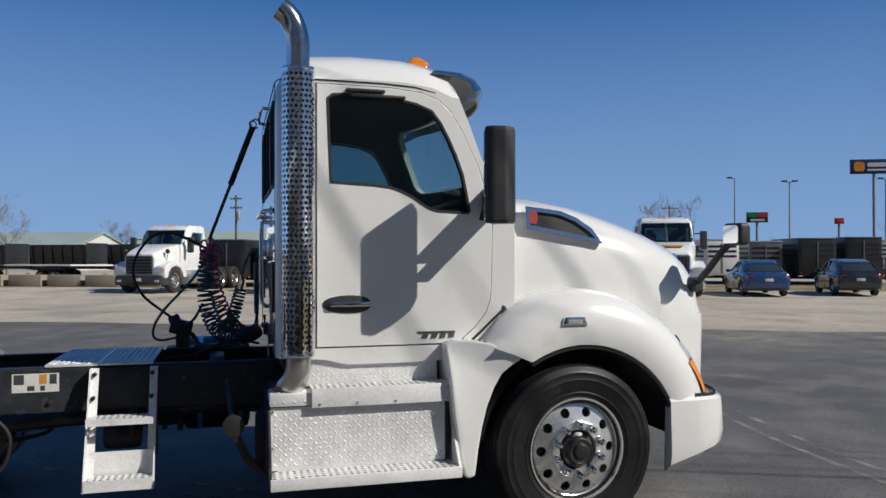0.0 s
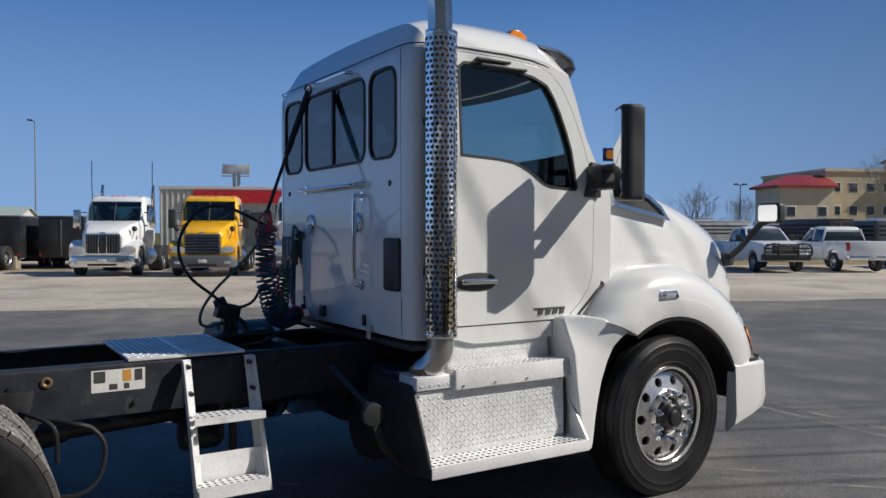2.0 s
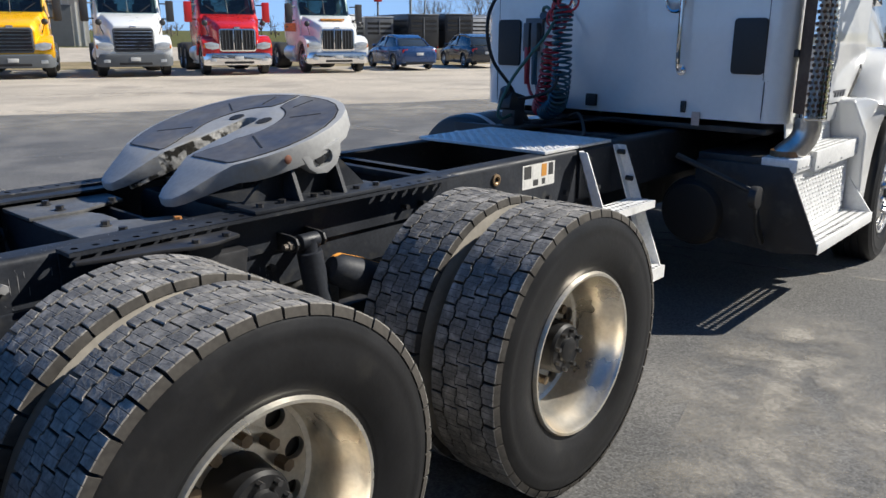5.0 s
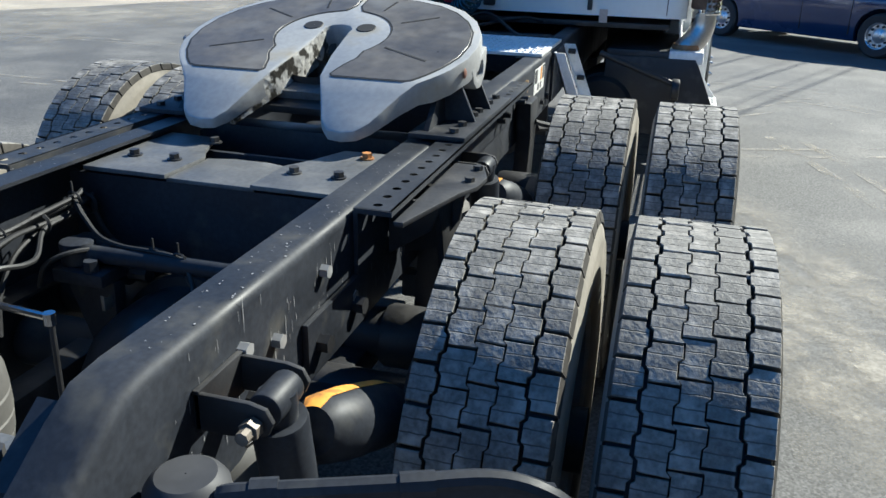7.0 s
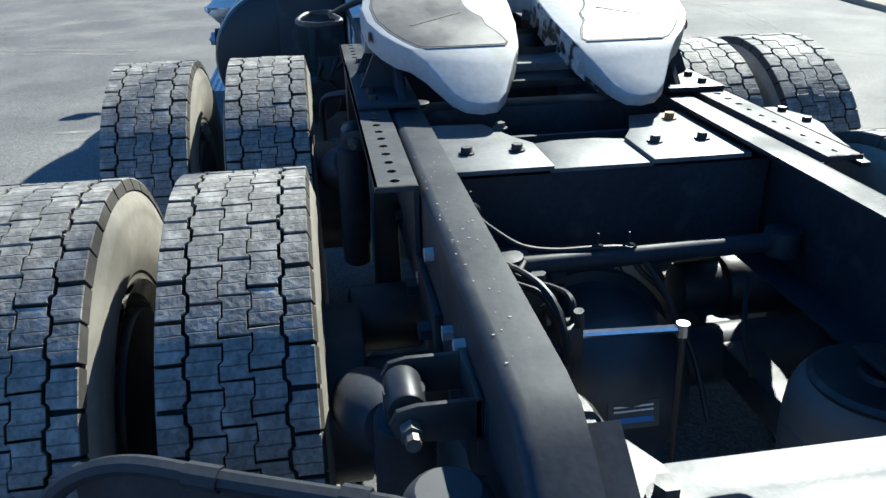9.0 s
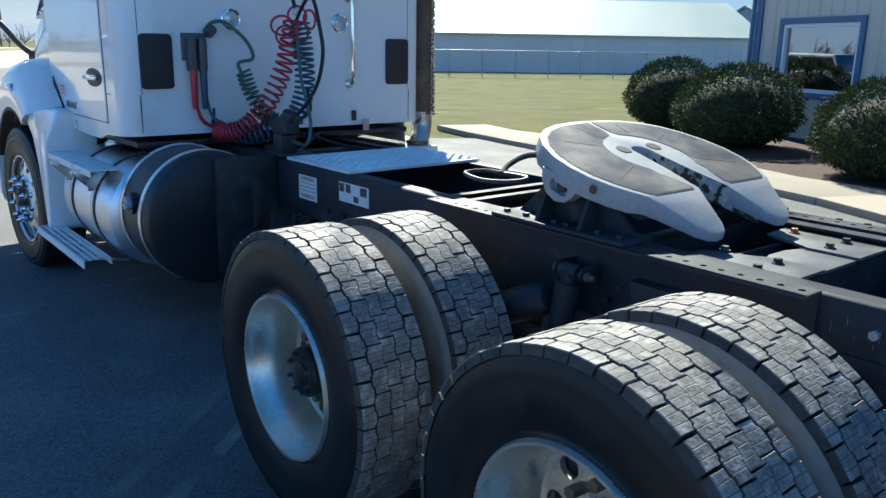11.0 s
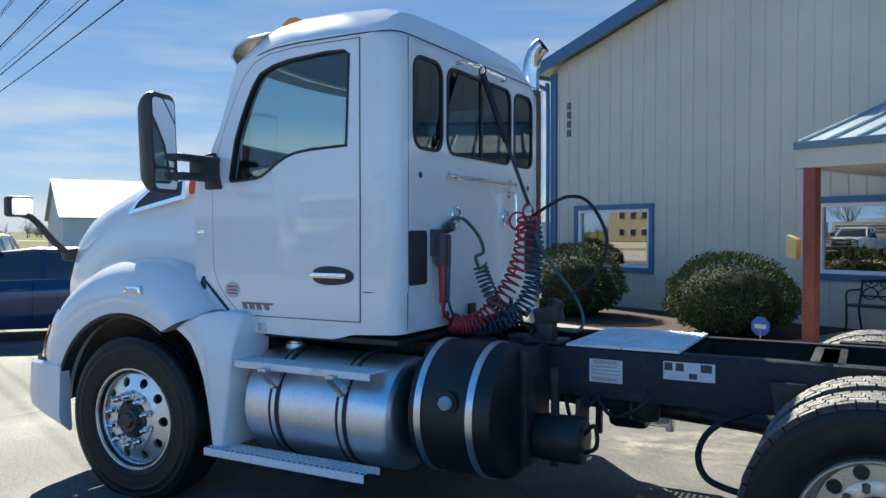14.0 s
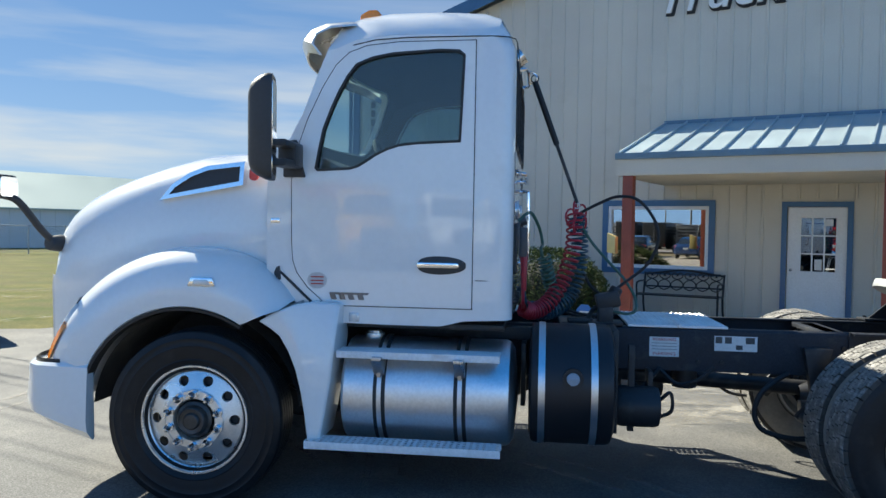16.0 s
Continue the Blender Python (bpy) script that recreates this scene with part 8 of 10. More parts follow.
DARK_GLASS = mat("dark_car_glass", (0.03, 0.037, 0.04), 0.06, var=0.1, spec=0.6, coat=0.5)
TAIL = mat("red_tail_lens", (0.36, 0.015, 0.012), 0.18, var=0.1, coat=0.5)
TYRE = mat("dusty_tyre", (0.025, 0.025, 0.026), 0.75, var=0.3, bump=0.2, bscale=60)
RIM = mat("grey_wheel_rim", (0.55, 0.56, 0.57), 0.32, 0.85, var=0.15, vscale=6)
PLATE_BAR = mat("pale_plate", (0.6, 0.6, 0.58), 0.5, var=0.1)


def both(f):
    return [f(s) for s in (-1, 1)]


def wheel_meshes(r, w, dish):
    """Tyre and rim turned about x, centred on the origin."""
    tyre = mesh_of("tyre", lathe([(r * 0.6, -w / 2 * 0.9), (r * 0.9, -w / 2), (r * 0.985, -w / 2 * 0.8), (r, -w / 2 * 0.5), (r, w / 2 * 0.5), (r * 0.985, w / 2 * 0.8), (r * 0.9, w / 2), (r * 0.6, w / 2 * 0.9)], "x", 32), TYRE)
    rim = lathe([(r * 0.61, -w * 0.44), (r * 0.56, -w * 0.40), (r * 0.54, -w * 0.40 + dish), (r * 0.34, -w * 0.40 + dish * 1.1), (r * 0.2, -w * 0.38), (0, -w * 0.38)], "x", 28)
    rim = join(rim, lathe([(r * 0.61, w * 0.44), (r * 0.56, w * 0.40), (r * 0.54, w * 0.40 - dish), (r * 0.34, w * 0.40 - dish * 1.1), (r * 0.2, w * 0.38), (0, w * 0.38)], "x", 28))
    hole = [rod((s * w * 0.36, r * 0.44 * math.cos(a), r * 0.44 * math.sin(a)), (s * (w * 0.4 - dish * 0.95), r * 0.44 * math.cos(a), r * 0.44 * math.sin(a)), r * 0.06, None, 8) for s in (-1, 1) for a in [k * math.pi / 5 for k in range(10)]]
    return tyre, mesh_of("rim", rim, RIM), mesh_of("vent_hole", join(*hole), SEAM)


BIG_WHEEL = wheel_meshes(0.51, 0.28, 0.05)
BIG_DUAL = wheel_meshes(0.51, 0.58, 0.14)
CAR_WHEEL = wheel_meshes(0.325, 0.21, 0.03)
PICKUP_WHEEL = wheel_meshes(0.40, 0.26, 0.04)


def wheel(meshes, x, y, z, host):
    w = part("wheel", meshes[0], None, host)
    w.matrix_local = pose(x, y, z)
    part("rim", meshes[1], None, w)
    tagged(part("rim_hole", meshes[2], None, w), "", kind="stuff")
    return w


def ring(y, w0, w1, w2, z0, z1, z2):
    """One cross-section of a body: sill, belt and top."""
    return [(-w0, y, z0), (-w1, y, (z0 + z1) / 2), (-w1, y, z1), (-w2, y, z2 - (z2 - z1) * 0.12), (-w2 * 0.9, y, z2), (w2 * 0.9, y, z2), (w2, y, z2 - (z2 - z1) * 0.12), (w1, y, z1), (w1, y, (z0 + z1) / 2), (w0, y, z0)]


def tractor(label, at, paint, bumper, grille, bars, group="parked tractors", visor=None, antenna=False, stripe=None, tall=3.0, chrome_round=False, stacks=False):
    """A conventional day-cab tractor; its bumper is at local y = 0 and it faces -y."""
    t = thing("parked_tractor", label, "truck", group, at)
    k = tall / 3.0
    for s in (-1, 1):
        part("frame_rail", box(s * 0.42 - 0.05, s * 0.42 + 0.05, 0.4, 6.6, 0.72, 0.98, 0.01), CHASSIS, t)
    for y in (2.6, 4.2, 6.4):
        part("crossmember", box(-0.4, 0.4, y - 0.06, y + 0.06, 0.76, 0.92, 0.01), CHASSIS, t)
    # hood with the fenders swelling out of it
    hood = loft([ring(0.14, 0.64, 0.67, 0.58, 0.62, 1.42, 1.60), ring(0.26, 0.70, 0.74, 0.62, 0.62, 1.50, 1.68), ring(0.6, 0.76, 0.82, 0.70, 0.66, 1.60, 1.79), ring(1.1, 0.80, 0.88, 0.78, 0.7, 1.72, 1.91), ring(1.75, 0.86, 0.97, 0.88, 0.8, 1.86, 2.03)])
    part("hood", bevel(hood, 0.03, 2, 25), paint, t)
    for s in (-1, 1):
        arch = [(0.12, 0.62), (0.10, 0.95), (0.2, 1.14), (0.5, 1.28), (0.95, 1.32), (1.4, 1.2), (1.75, 0.95), (1.8, 0.62), (1.55, 0.62), (1.5, 0.78), (1.3, 1.02), (0.98, 1.12), (0.62, 1.04), (0.42, 0.82), (0.38, 0.62)]
        part("fender", prism(arch, "yz", s * 0.56, s * 1.17, 0.045), paint, t)
        lamp = part("headlight", prism([(0.62, 0.88), (0.86, 0.84), (1.08, 0.9), (1.12, 1.06), (0.9, 1.1), (0.64, 1.04)] if s > 0 else [(-0.62, 0.88), (-0.86, 0.84), (-1.08, 0.9), (-1.12, 1.06), (-0.9, 1.1), (-0.64, 1.04)], "xz", 0.065, 0.2, 0.02), LENS, t, "clear headlight")
        part("turn_lamp", box(s * 1.09, s * 1.14, 0.08, 0.2, 0.9, 1.02, 0.01), AMBER, lamp)
        wheel(BIG_WHEEL, s * 1.0, 0.95, 0.51, t)
        for y in (4.75, 6.05):
            wheel(BIG_DUAL, s * 0.92, y, 0.51, t)
        part("fuel_tank", rod((s * 0.93, 2.0, 0.66), (s * 0.93, 3.35, 0.66), 0.29, None, 20, 0.03), ALU_SATIN, t)
        part("cab_step", box(s * 0.85, s * 1.2, 1.72, 2.5, 0.34, 0.40, 0.01), ALU_SATIN, t)
        m = part("mirror", box(s * 1.36 - 0.13, s * 1.36 + 0.13, 1.68, 1.82, 1.75 * k, 2.45 * k, 0.04), paint if paint is RED else (CHROME if chrome_round else PLASTIC), t)
        for z in (1.85, 2.35):
            part("mirror_arm", rod((s * 1.05, 1.9, z * k), (s * 1.30, 1.76, z * k), 0.022, None, 8), PLASTIC, m)
        part("hood_mirror", join(ball((s * 0.98, 0.62, 1.72), 0.1, 1, 0.7, 1), rod((s * 0.86, 0.75, 1.34), (s * 0.97, 0.64, 1.66), 0.014, None, 6)), PLASTIC, t)
    # cab with a raked windscreen
    cab = loft([ring(1.55, 0.95, 1.02, 0.98, 0.8, 1.85, 1.9), ring(1.78, 0.98, 1.07, 1.0, 0.7, 1.9, 2.1), ring(2.14, 1.0, 1.1, 0.99, 0.7, 1.95, 2.88 * k), ring(2.5, 1.0, 1.1, 1.0, 0.7, 1.95, 3.0 * k), ring(3.5, 1.0, 1.1, 1.0, 0.7, 1.95, 3.0 * k), ring(3.56, 0.96, 1.06, 0.95, 0.74, 1.95, 2.94 * k)])
    z0, z1 = 2.02, 2.78 * k
    cab = cut(bevel(cab, 0.03, 2, 28), box(-0.91, 0.91, 1.4, 3.40, z0 + 0.02, z1 - 0.02), box(-0.62, 0.62, 3.2, 3.8, 2.14, 2.62 * k),
              prism([(2.2, 2.03), (3.08, 1.98), (3.10, 2.62 * k), (2.47, 2.64 * k)], "yz", -1.3, 1.3))
    part("cab", cab, paint, t)
    inside = part("interior", join(box(-0.905, 0.905, 1.86, 3.39, z0 + 0.022, z0 + 0.045), box(-0.905, 0.905, 2.2, 3.39, z1 - 0.05, z1 - 0.022), box(-0.905, -0.64, 3.37, 3.395, z0 + 0.05, z1 - 0.06), box(0.64, 0.905, 3.37, 3.395, z0 + 0.05, z1 - 0.06), box(-0.64, 0.64, 3.37, 3.395, 2.64 * k, z1 - 0.06)), INTERIOR, t, "dark cab lining")
    for x in (-0.48, 0.48):
        part("seat", join(box(x - 0.24, x + 0.24, 2.95, 3.1, z0 + 0.03, 2.36, 0.04), box(x - 0.14, x + 0.14, 2.97, 3.08, 2.36, 2.54, 0.03)), INTERIOR, inside)
    part("steering_wheel", lathe([(0.20, -0.015), (0.215, 0.0), (0.20, 0.015), (0.185, 0.0)], "y", 20, (0.48, 2.36, 2.12)), INTERIOR, inside)
    part("rear_window", box(-0.63, 0.63, 3.44, 3.45, 2.13, 2.63 * k), CAB_GLASS, t)
    f = lambda z: 1.745 + (z - 2.1) / (2.88 * k - 2.1) * 0.36
    ws = loft([[(-0.93, f(z0), z0), (0.93, f(z0), z0), (0.93, f(z0) - 0.03, z0), (-0.93, f(z0) - 0.03, z0)], [(-0.97, f(z0 + 0.4), z0 + 0.4), (0.97, f(z0 + 0.4), z0 + 0.4), (0.97, f(z0 + 0.4) - 0.03, z0 + 0.4), (-0.97, f(z0 + 0.4) - 0.03, z0 + 0.4)], [(-0.88, f(z1), z1), (0.88, f(z1), z1), (0.88, f(z1) - 0.03, z1), (-0.88, f(z1) - 0.03, z1)]])
    w = part("windshield", ws, CAB_GLASS, t, "dark reflecting windshield")
    part("divider", rod((0, f(z0) - 0.035, z0), (0, f(z1) - 0.035, z1), 0.014, None, 6), RUBBER_TRIM, w)
    for s in (-1, 1):
        part("wiper", rod((s * 0.35, f(z0 + 0.02) - 0.05, z0 + 0.02), (s * 0.75, f(z0 + 0.3) - 0.05, z0 + 0.3), 0.012, None, 6), PLASTIC, w)
        side = prism([(2.12, 2.0), (3.12, 1.95), (3.15, 2.66 * k), (2.42, 2.68 * k)], "yz", s * 1.06, s * 1.105, 0.008)
        part("side_window", side, CAB_GLASS, t)
        part("door_handle", box(s * 1.1, s * 1.125, 2.95, 3.12, 1.6, 1.66, 0.008), PLASTIC, t)
        part("door_seam", box(s * 1.098, s * 1.105, 3.2, 3.215, 0.95, 2.7 * k), SEAM, t)
        if stacks:
            part("exhaust_stack", join(rod((s * 0.98, 3.72, 1.0), (s * 0.98, 3.72, 3.2), 0.085, None, 14), rod((s * 0.98, 3.72, 3.2), (s * 0.98, 3.84, 3.5), 0.06, None, 12)), CHROME, t)
    if visor:
        part("sun_visor", loft([[(-0.98, 1.92, 2.80 * k), (0.98, 1.92, 2.80 * k), (0.98, 1.92, 2.76 * k), (-0.98, 1.92, 2.76 * k)], [(-0.96, 2.2, 2.95 * k), (0.96, 2.2, 2.95 * k), (0.96, 2.2, 2.91 * k), (-0.96, 2.2, 2.91 * k)]]), visor, t)
    for x in (-0.82, -0.2, 0, 0.2, 0.82):
        part("marker_lamp", ball((x, 2.4, 3.0 * k), 0.034, 1, 1.5, 0.9, 10, 6), AMBER, t)
    # bumper, grille
    bump = loft([ring(0.0, 0.86, 0.88, 0.86, 0.34, 0.6, 0.72), ring(0.04, 1.0, 1.02, 1.0, 0.32, 0.6, 0.74), ring(0.18, 1.16, 1.18, 1.14, 0.34, 0.6, 0.74), ring(0.42, 1.18, 1.19, 1.16, 0.36, 0.6, 0.74)])
    b = part("bumper", bevel(bump, 0.02, 2, 30), bumper, t)
    for s in (-1, 1):
        part("fog_lamp", box(s * 0.86 - 0.1, s * 0.86 + 0.1, -0.004, 0.1, 0.46, 0.56, 0.01), LENS, b)
    part("number_plate", box(-0.15, 0.15, -0.02, 0.01, 0.5, 0.62, 0.005), PLATE_BAR, b)
    part("air_slot", box(-0.5, 0.5, -0.006, 0.06, 0.38, 0.46, 0.01), SEAM, b)
    gw, gz0, gz1 = 0.62, 0.78, 1.54
    g = part("grille", prism(rounded(-gw, gw, gz0, gz1, 0.09), "xz", 0.1, 0.2, 0.015), CHROME if grille == "upright" or chrome_round else GREY_PLASTIC, t)
    part("grille_mesh", prism(rounded(-gw + 0.05, gw - 0.05, gz0 + 0.05, gz1 - 0.05, 0.06), "xz", 0.092, 0.12), SEAM, g)
    for i in range(bars):
        if grille == "upright":
            x = -gw + 0.05 + (i + 0.5) * (2 * gw - 0.1) / bars
            part("grille_bar", box(x - 0.009, x + 0.009, 0.082, 0.1, gz0 + 0.05, gz1 - 0.05), GREY_PLASTIC, g)
        else:
            z = gz0 + 0.06 + (i + 0.5) * (gz1 - gz0 - 0.12) / bars
            part("grille_bar", box(-gw + 0.05, gw - 0.05, 0.074, 0.1, z - 0.013, z + 0.013), CHROME if grille == "bright" else GREY_PLASTIC, g)
    if grille == "upright":
        for x in (-0.14, 0.14):
            part("grille_post", box(x - 0.016, x + 0.016, 0.07, 0.1, gz0 + 0.03, gz1 - 0.03, 0.005), CHROME, g)
    part("badge", prism(rounded(-0.1, 0.1, 1.535, 1.60, 0.03), "xz", 0.11, 0.2, 0.008), CHROME, t)
    part("fifth_wheel", lathe([(0, 1.12), (0.4, 1.12), (0.44, 1.08), (0.44, 1.0), (0, 1.0)], "z", 24, (0, 5.3, 0)), GREASE, t)
    part("mud_flap", box(0.62, 1.22, 6.72, 6.735, 0.3, 0.95), PLASTIC, t)
    part("mud_flap", box(-1.22, -0.62, 6.72, 6.735, 0.3, 0.95), PLASTIC, t)
    if stripe:
        for s in (-1, 1):
            part("body_stripe", box(s * 1.101, s * 1.108, 1.8, 3.5, 1.45, 1.75), stripe, t)
        part("hood_stripe", box(-0.42, 0.42, 0.6, 0.9, 1.84, 1.9), stripe, t)
    if antenna:
        for s in (-1, 1):
            part("antenna", tube([(s * 1.1, 2.9, 2.5), (s * 1.14, 2.9, 3.4), (s * 1.14, 2.92, 4.4)], 0.018, 5), PLASTIC, t)
    return t


FRONT = 25.8
GROW = Matrix.Scale(1.1, 4)
tractor("white day-cab tractor with chrome bumper and upright grille", env(-10.6, FRONT + 0.8) @ GROW, WHITE2, CHROME, "upright", 12, antenna=True, chrome_round=True, stacks=True)
tractor("yellow day-cab tractor with grey bumper and barred grille", env(-6.64, FRONT) @ GROW, YELLOW, GREY_PLASTIC, "bright", 6)
tractor("white day-cab tractor with dark grille and bumper", env(-2.77, FRONT) @ GROW, WHITE2, GREY_PLASTIC, "bright", 6)
tractor("red day-cab tractor with chrome bumper and grey visor", env(0.88, FRONT) @ GROW, RED, CHROME, "upright", 10, visor=GREY_PLASTIC, chrome_round=True)
tractor("white day-cab tractor with an orange stripe", env(4.87, FRONT + 0.3) @ GROW, WHITE2, CHROME, "upright", 10, stripe=ORANGE)
tractor("older white day-cab tractor with a black bumper", env(-18.3, 26.6, 0, -4) @ Matrix.Scale(1.1, 4), WHITE2, PLASTIC, "dark", 5, tall=2.85, group="")


# ---- cars and pickups ----
def car(name, label, at, paint, length=4.7, width=1.8, height=1.46, hatch=False, group="parked cars", rim_label=""):
    """A saloon or hatchback; its middle is the origin and it faces -y."""
    t = thing(name, label, "car", group, at)
    L, w = length / 2, width / 2
    body = loft([ring(-L, w * 0.62, w * 0.7, w * 0.64, 0.3, 0.52, 0.62), ring(-L + 0.14, w * 0.86, w * 0.9, w * 0.82, 0.22, 0.6, 0.72), ring(-L + 0.5, w * 0.96, w * 0.98, w * 0.88, 0.2, 0.68, 0.82), ring(-0.85, w * 0.97, w, w * 0.92, 0.2, 0.78, 0.95),
                 ring(0.8, w * 0.97, w, w * 0.93, 0.2, 0.82, 0.98), ring(L - 0.5, w * 0.96, w * 0.98, w * 0.88, 0.22, 0.84, 1.0 if not hatch else 1.02), ring(L - 0.1, w * 0.88, w * 0.92, w * 0.82, 0.28, 0.8, 0.96), ring(L, w * 0.76, w * 0.82, w * 0.74, 0.36, 0.66, 0.78)])
    body = bevel(body, 0.03, 2, 25)
    fy, ry = -L + 0.9, L - 0.95
    body = cut(body, *[rod((s * w * 0.55, y, 0.33), (s * w * 1.3, y, 0.33), 0.385, None, 24) for s in (-1, 1) for y in (fy, ry)])
    b = part("body", body, paint, t)
    back = L - 0.25 if hatch else L - 0.75
    cabin = loft([ring(-1.15, w * 0.86, w * 0.87, w * 0.78, 0.9, 0.94, 0.97), ring(-0.35, w * 0.9, w * 0.9, w * 0.68, 0.9, 0.98, height - 0.06), ring(0.1, w * 0.9, w * 0.9, w * 0.7, 0.9, 0.98, height), ring(0.75, w * 0.9, w * 0.9, w * 0.69, 0.9, 0.98, height - 0.02), ring(back - 0.45, w * 0.88, w * 0.89, w * 0.66, 0.9, 0.98, height - 0.13), ring(back, w * 0.85, w * 0.86, w * 0.76, 0.9, 0.97, 1.02)])
    part("window_glass", cabin, DARK_GLASS, t, "dark tinted glass")
    roof = loft([ring(-0.42, w * 0.64, w * 0.66, w * 0.62, height - 0.12, height - 0.07, height - 0.055), ring(0.1, w * 0.7, w * 0.715, w * 0.66, height - 0.1, height - 0.02, height + 0.012), ring(0.75, w * 0.69, w * 0.705, w * 0.65, height - 0.12, height - 0.04, height - 0.005), ring(back - 0.42, w * 0.66, w * 0.67, w * 0.6, height - 0.2, height - 0.15, height - 0.12)])
    part("roof", roof, paint, t)
    for s in (-1, 1):
        for p, q in (((s * w * 0.86, -1.12, 0.96), (s * w * 0.67, -0.36, height - 0.07)), ((s * w * 0.895, 0.25, 0.98), (s * w * 0.7, 0.22, height - 0.04)), ((s * w * 0.85, back - 0.02, 1.0), (s * w * 0.66, back - 0.46, height - 0.14))):
            part("pillar", rod(p, q, 0.03, None, 8), paint, t)
        for y in (fy, ry):
            wheel(CAR_WHEEL, s * (w - 0.12), y, 0.325, t)
        part("tail_lamp", prism([(s * w * 0.45, 0.70), (s * w * 0.86, 0.68), (s * w * 0.88, 0.86), (s * w * 0.62, 0.88)], "xz", L - 0.2, L - 0.035, 0.015), TAIL, t)
        part("headlight", prism([(s * w * 0.5, 0.56), (s * w * 0.84, 0.58), (s * w * 0.84, 0.70), (s * w * 0.6, 0.68)], "xz", -L + 0.06, -L + 0.3, 0.015), LENS, t)
        part("side_mirror", ball((s * (w + 0.06), -0.75, 1.0), 0.1, 1.1, 0.7, 0.7, 12, 8), paint, t)
        for y in (-0.2, 0.65):
            part("door_handle", box(s * w - 0.02 * s, s * (w + 0.012), y, y + 0.18, 0.8, 0.83, 0.005), paint, t)
            part("door_seam", box(s * (w - 0.02), s * (w + 0.002), y + 0.3, y + 0.308, 0.3, 0.9), SEAM, t)
    part("number_plate", box(-0.16, 0.16, L - 0.04, L + 0.012, 0.62, 0.74, 0.004), PLATE_BAR, t)
    part("lower_valance", box(-w * 0.7, w * 0.7, L - 0.2, L - 0.02, 0.26, 0.36, 0.02), PLASTIC, t)
    return t


def pickup(label, at, paint, guard=False, dually=False, group="parked pickups"):
    t = thing("pickup_truck", label, "pickup", group, at)
    L, w = 2.95, 1.0
    nose = loft([ring(-L, w * 0.84, w * 0.88, w * 0.84, 0.5, 0.95, 1.14), ring(-L + 0.12, w * 0.95, w * 0.97, w * 0.92, 0.45, 1.0, 1.2), ring(-L + 1.3, w * 0.97, w, w * 0.95, 0.45, 1.1, 1.3), ring(-1.0, w * 0.97, w, w * 0.95, 0.45, 1.1, 1.28), ring(0.85, w * 0.97, w, w * 0.95, 0.45, 1.1, 1.24)])
    ar = [rod((s * 0.6, -L + 0.95, 0.42), (s * 1.3, -L + 0.95, 0.42), 0.5, None, 24) for s in (-1, 1)]
    part("body", cut(bevel(nose, 0.03, 2, 25), *ar), paint, t)
    bed = box(-w * 0.99, w * 0.99, 0.88, L, 0.5, 1.28, 0.04)
    ar = [rod((s * 0.6, L - 1.15, 0.42), (s * 1.3, L - 1.15, 0.42), 0.5, None, 24) for s in (-1, 1)]
    part("cargo_bed", cut(bed, box(-w * 0.86, w * 0.86, 0.98, L - 0.09, 0.82, 1.4), *ar), paint, t)
    part("tailgate", box(-w * 0.84, w * 0.84, L - 0.04, L + 0.015, 0.72, 1.27, 0.015), paint, t)
    cabin = loft([ring(-1.25, w * 0.9, w * 0.9, w * 0.84, 1.2, 1.25, 1.27), ring(-0.6, w * 0.92, w * 0.92, w * 0.74, 1.2, 1.3, 1.84), ring(-0.1, w * 0.92, w * 0.92, w * 0.76, 1.2, 1.3, 1.9), ring(0.6, w * 0.92, w * 0.92, w * 0.75, 1.2, 1.3, 1.87), ring(0.86, w * 0.9, w * 0.9, w * 0.8, 1.2, 1.28, 1.5)])
    part("window_glass", cabin, DARK_GLASS, t, "dark tinted glass")
    part("roof", loft([ring(-0.66, w * 0.7, w * 0.73, w * 0.68, 1.74, 1.8, 1.845), ring(-0.1, w * 0.75, w * 0.775, w * 0.72, 1.76, 1.86, 1.915), ring(0.6, w * 0.74, w * 0.765, w * 0.7, 1.74, 1.83, 1.885), ring(0.74, w * 0.74, w * 0.76, w * 0.7, 1.66, 1.7, 1.76)]), paint, t)
    for s in (-1, 1):
        for p, q in (((s * w * 0.9, -1.22, 1.27), (s * w * 0.73, -0.6, 1.82)), ((s * w * 0.915, -0.1, 1.3), (s * w * 0.76, -0.1, 1.86)), ((s * w * 0.91, 0.8, 1.28), (s * w * 0.76, 0.72, 1.8))):
            part("pillar", rod(p, q, 0.045, None, 8), paint, t)
        wheel(PICKUP_WHEEL, s * 0.86, -L + 0.95, 0.40, t)
        wheel(PICKUP_WHEEL, s * (0.98 if dually else 0.86), L - 1.15, 0.40, t)
        if dually:
            part("dual_fender", prism([(L - 1.75, 0.6), (L - 1.6, 0.95), (L - 1.15, 1.08), (L - 0.7, 0.95), (L - 0.55, 0.6), (L - 0.68, 0.6), (L - 0.8, 0.86), (L - 1.15, 0.96), (L - 1.5, 0.86), (L - 1.62, 0.6)], "yz", s * 0.97, s * 1.2, 0.03), paint, t)
        part("tail_lamp", box(s * 0.86, s * 1.0, L - 0.1, L + 0.01, 0.9, 1.24, 0.015), TAIL, t)
        part("headlight", box(s * 0.6, s * 0.92, -L - 0.01, -L + 0.2, 0.92, 1.12, 0.03), LENS, t)
        part("side_mirror", box(s * 1.02, s * 1.26, -0.98, -0.86, 1.28, 1.56, 0.03), PLASTIC, t)
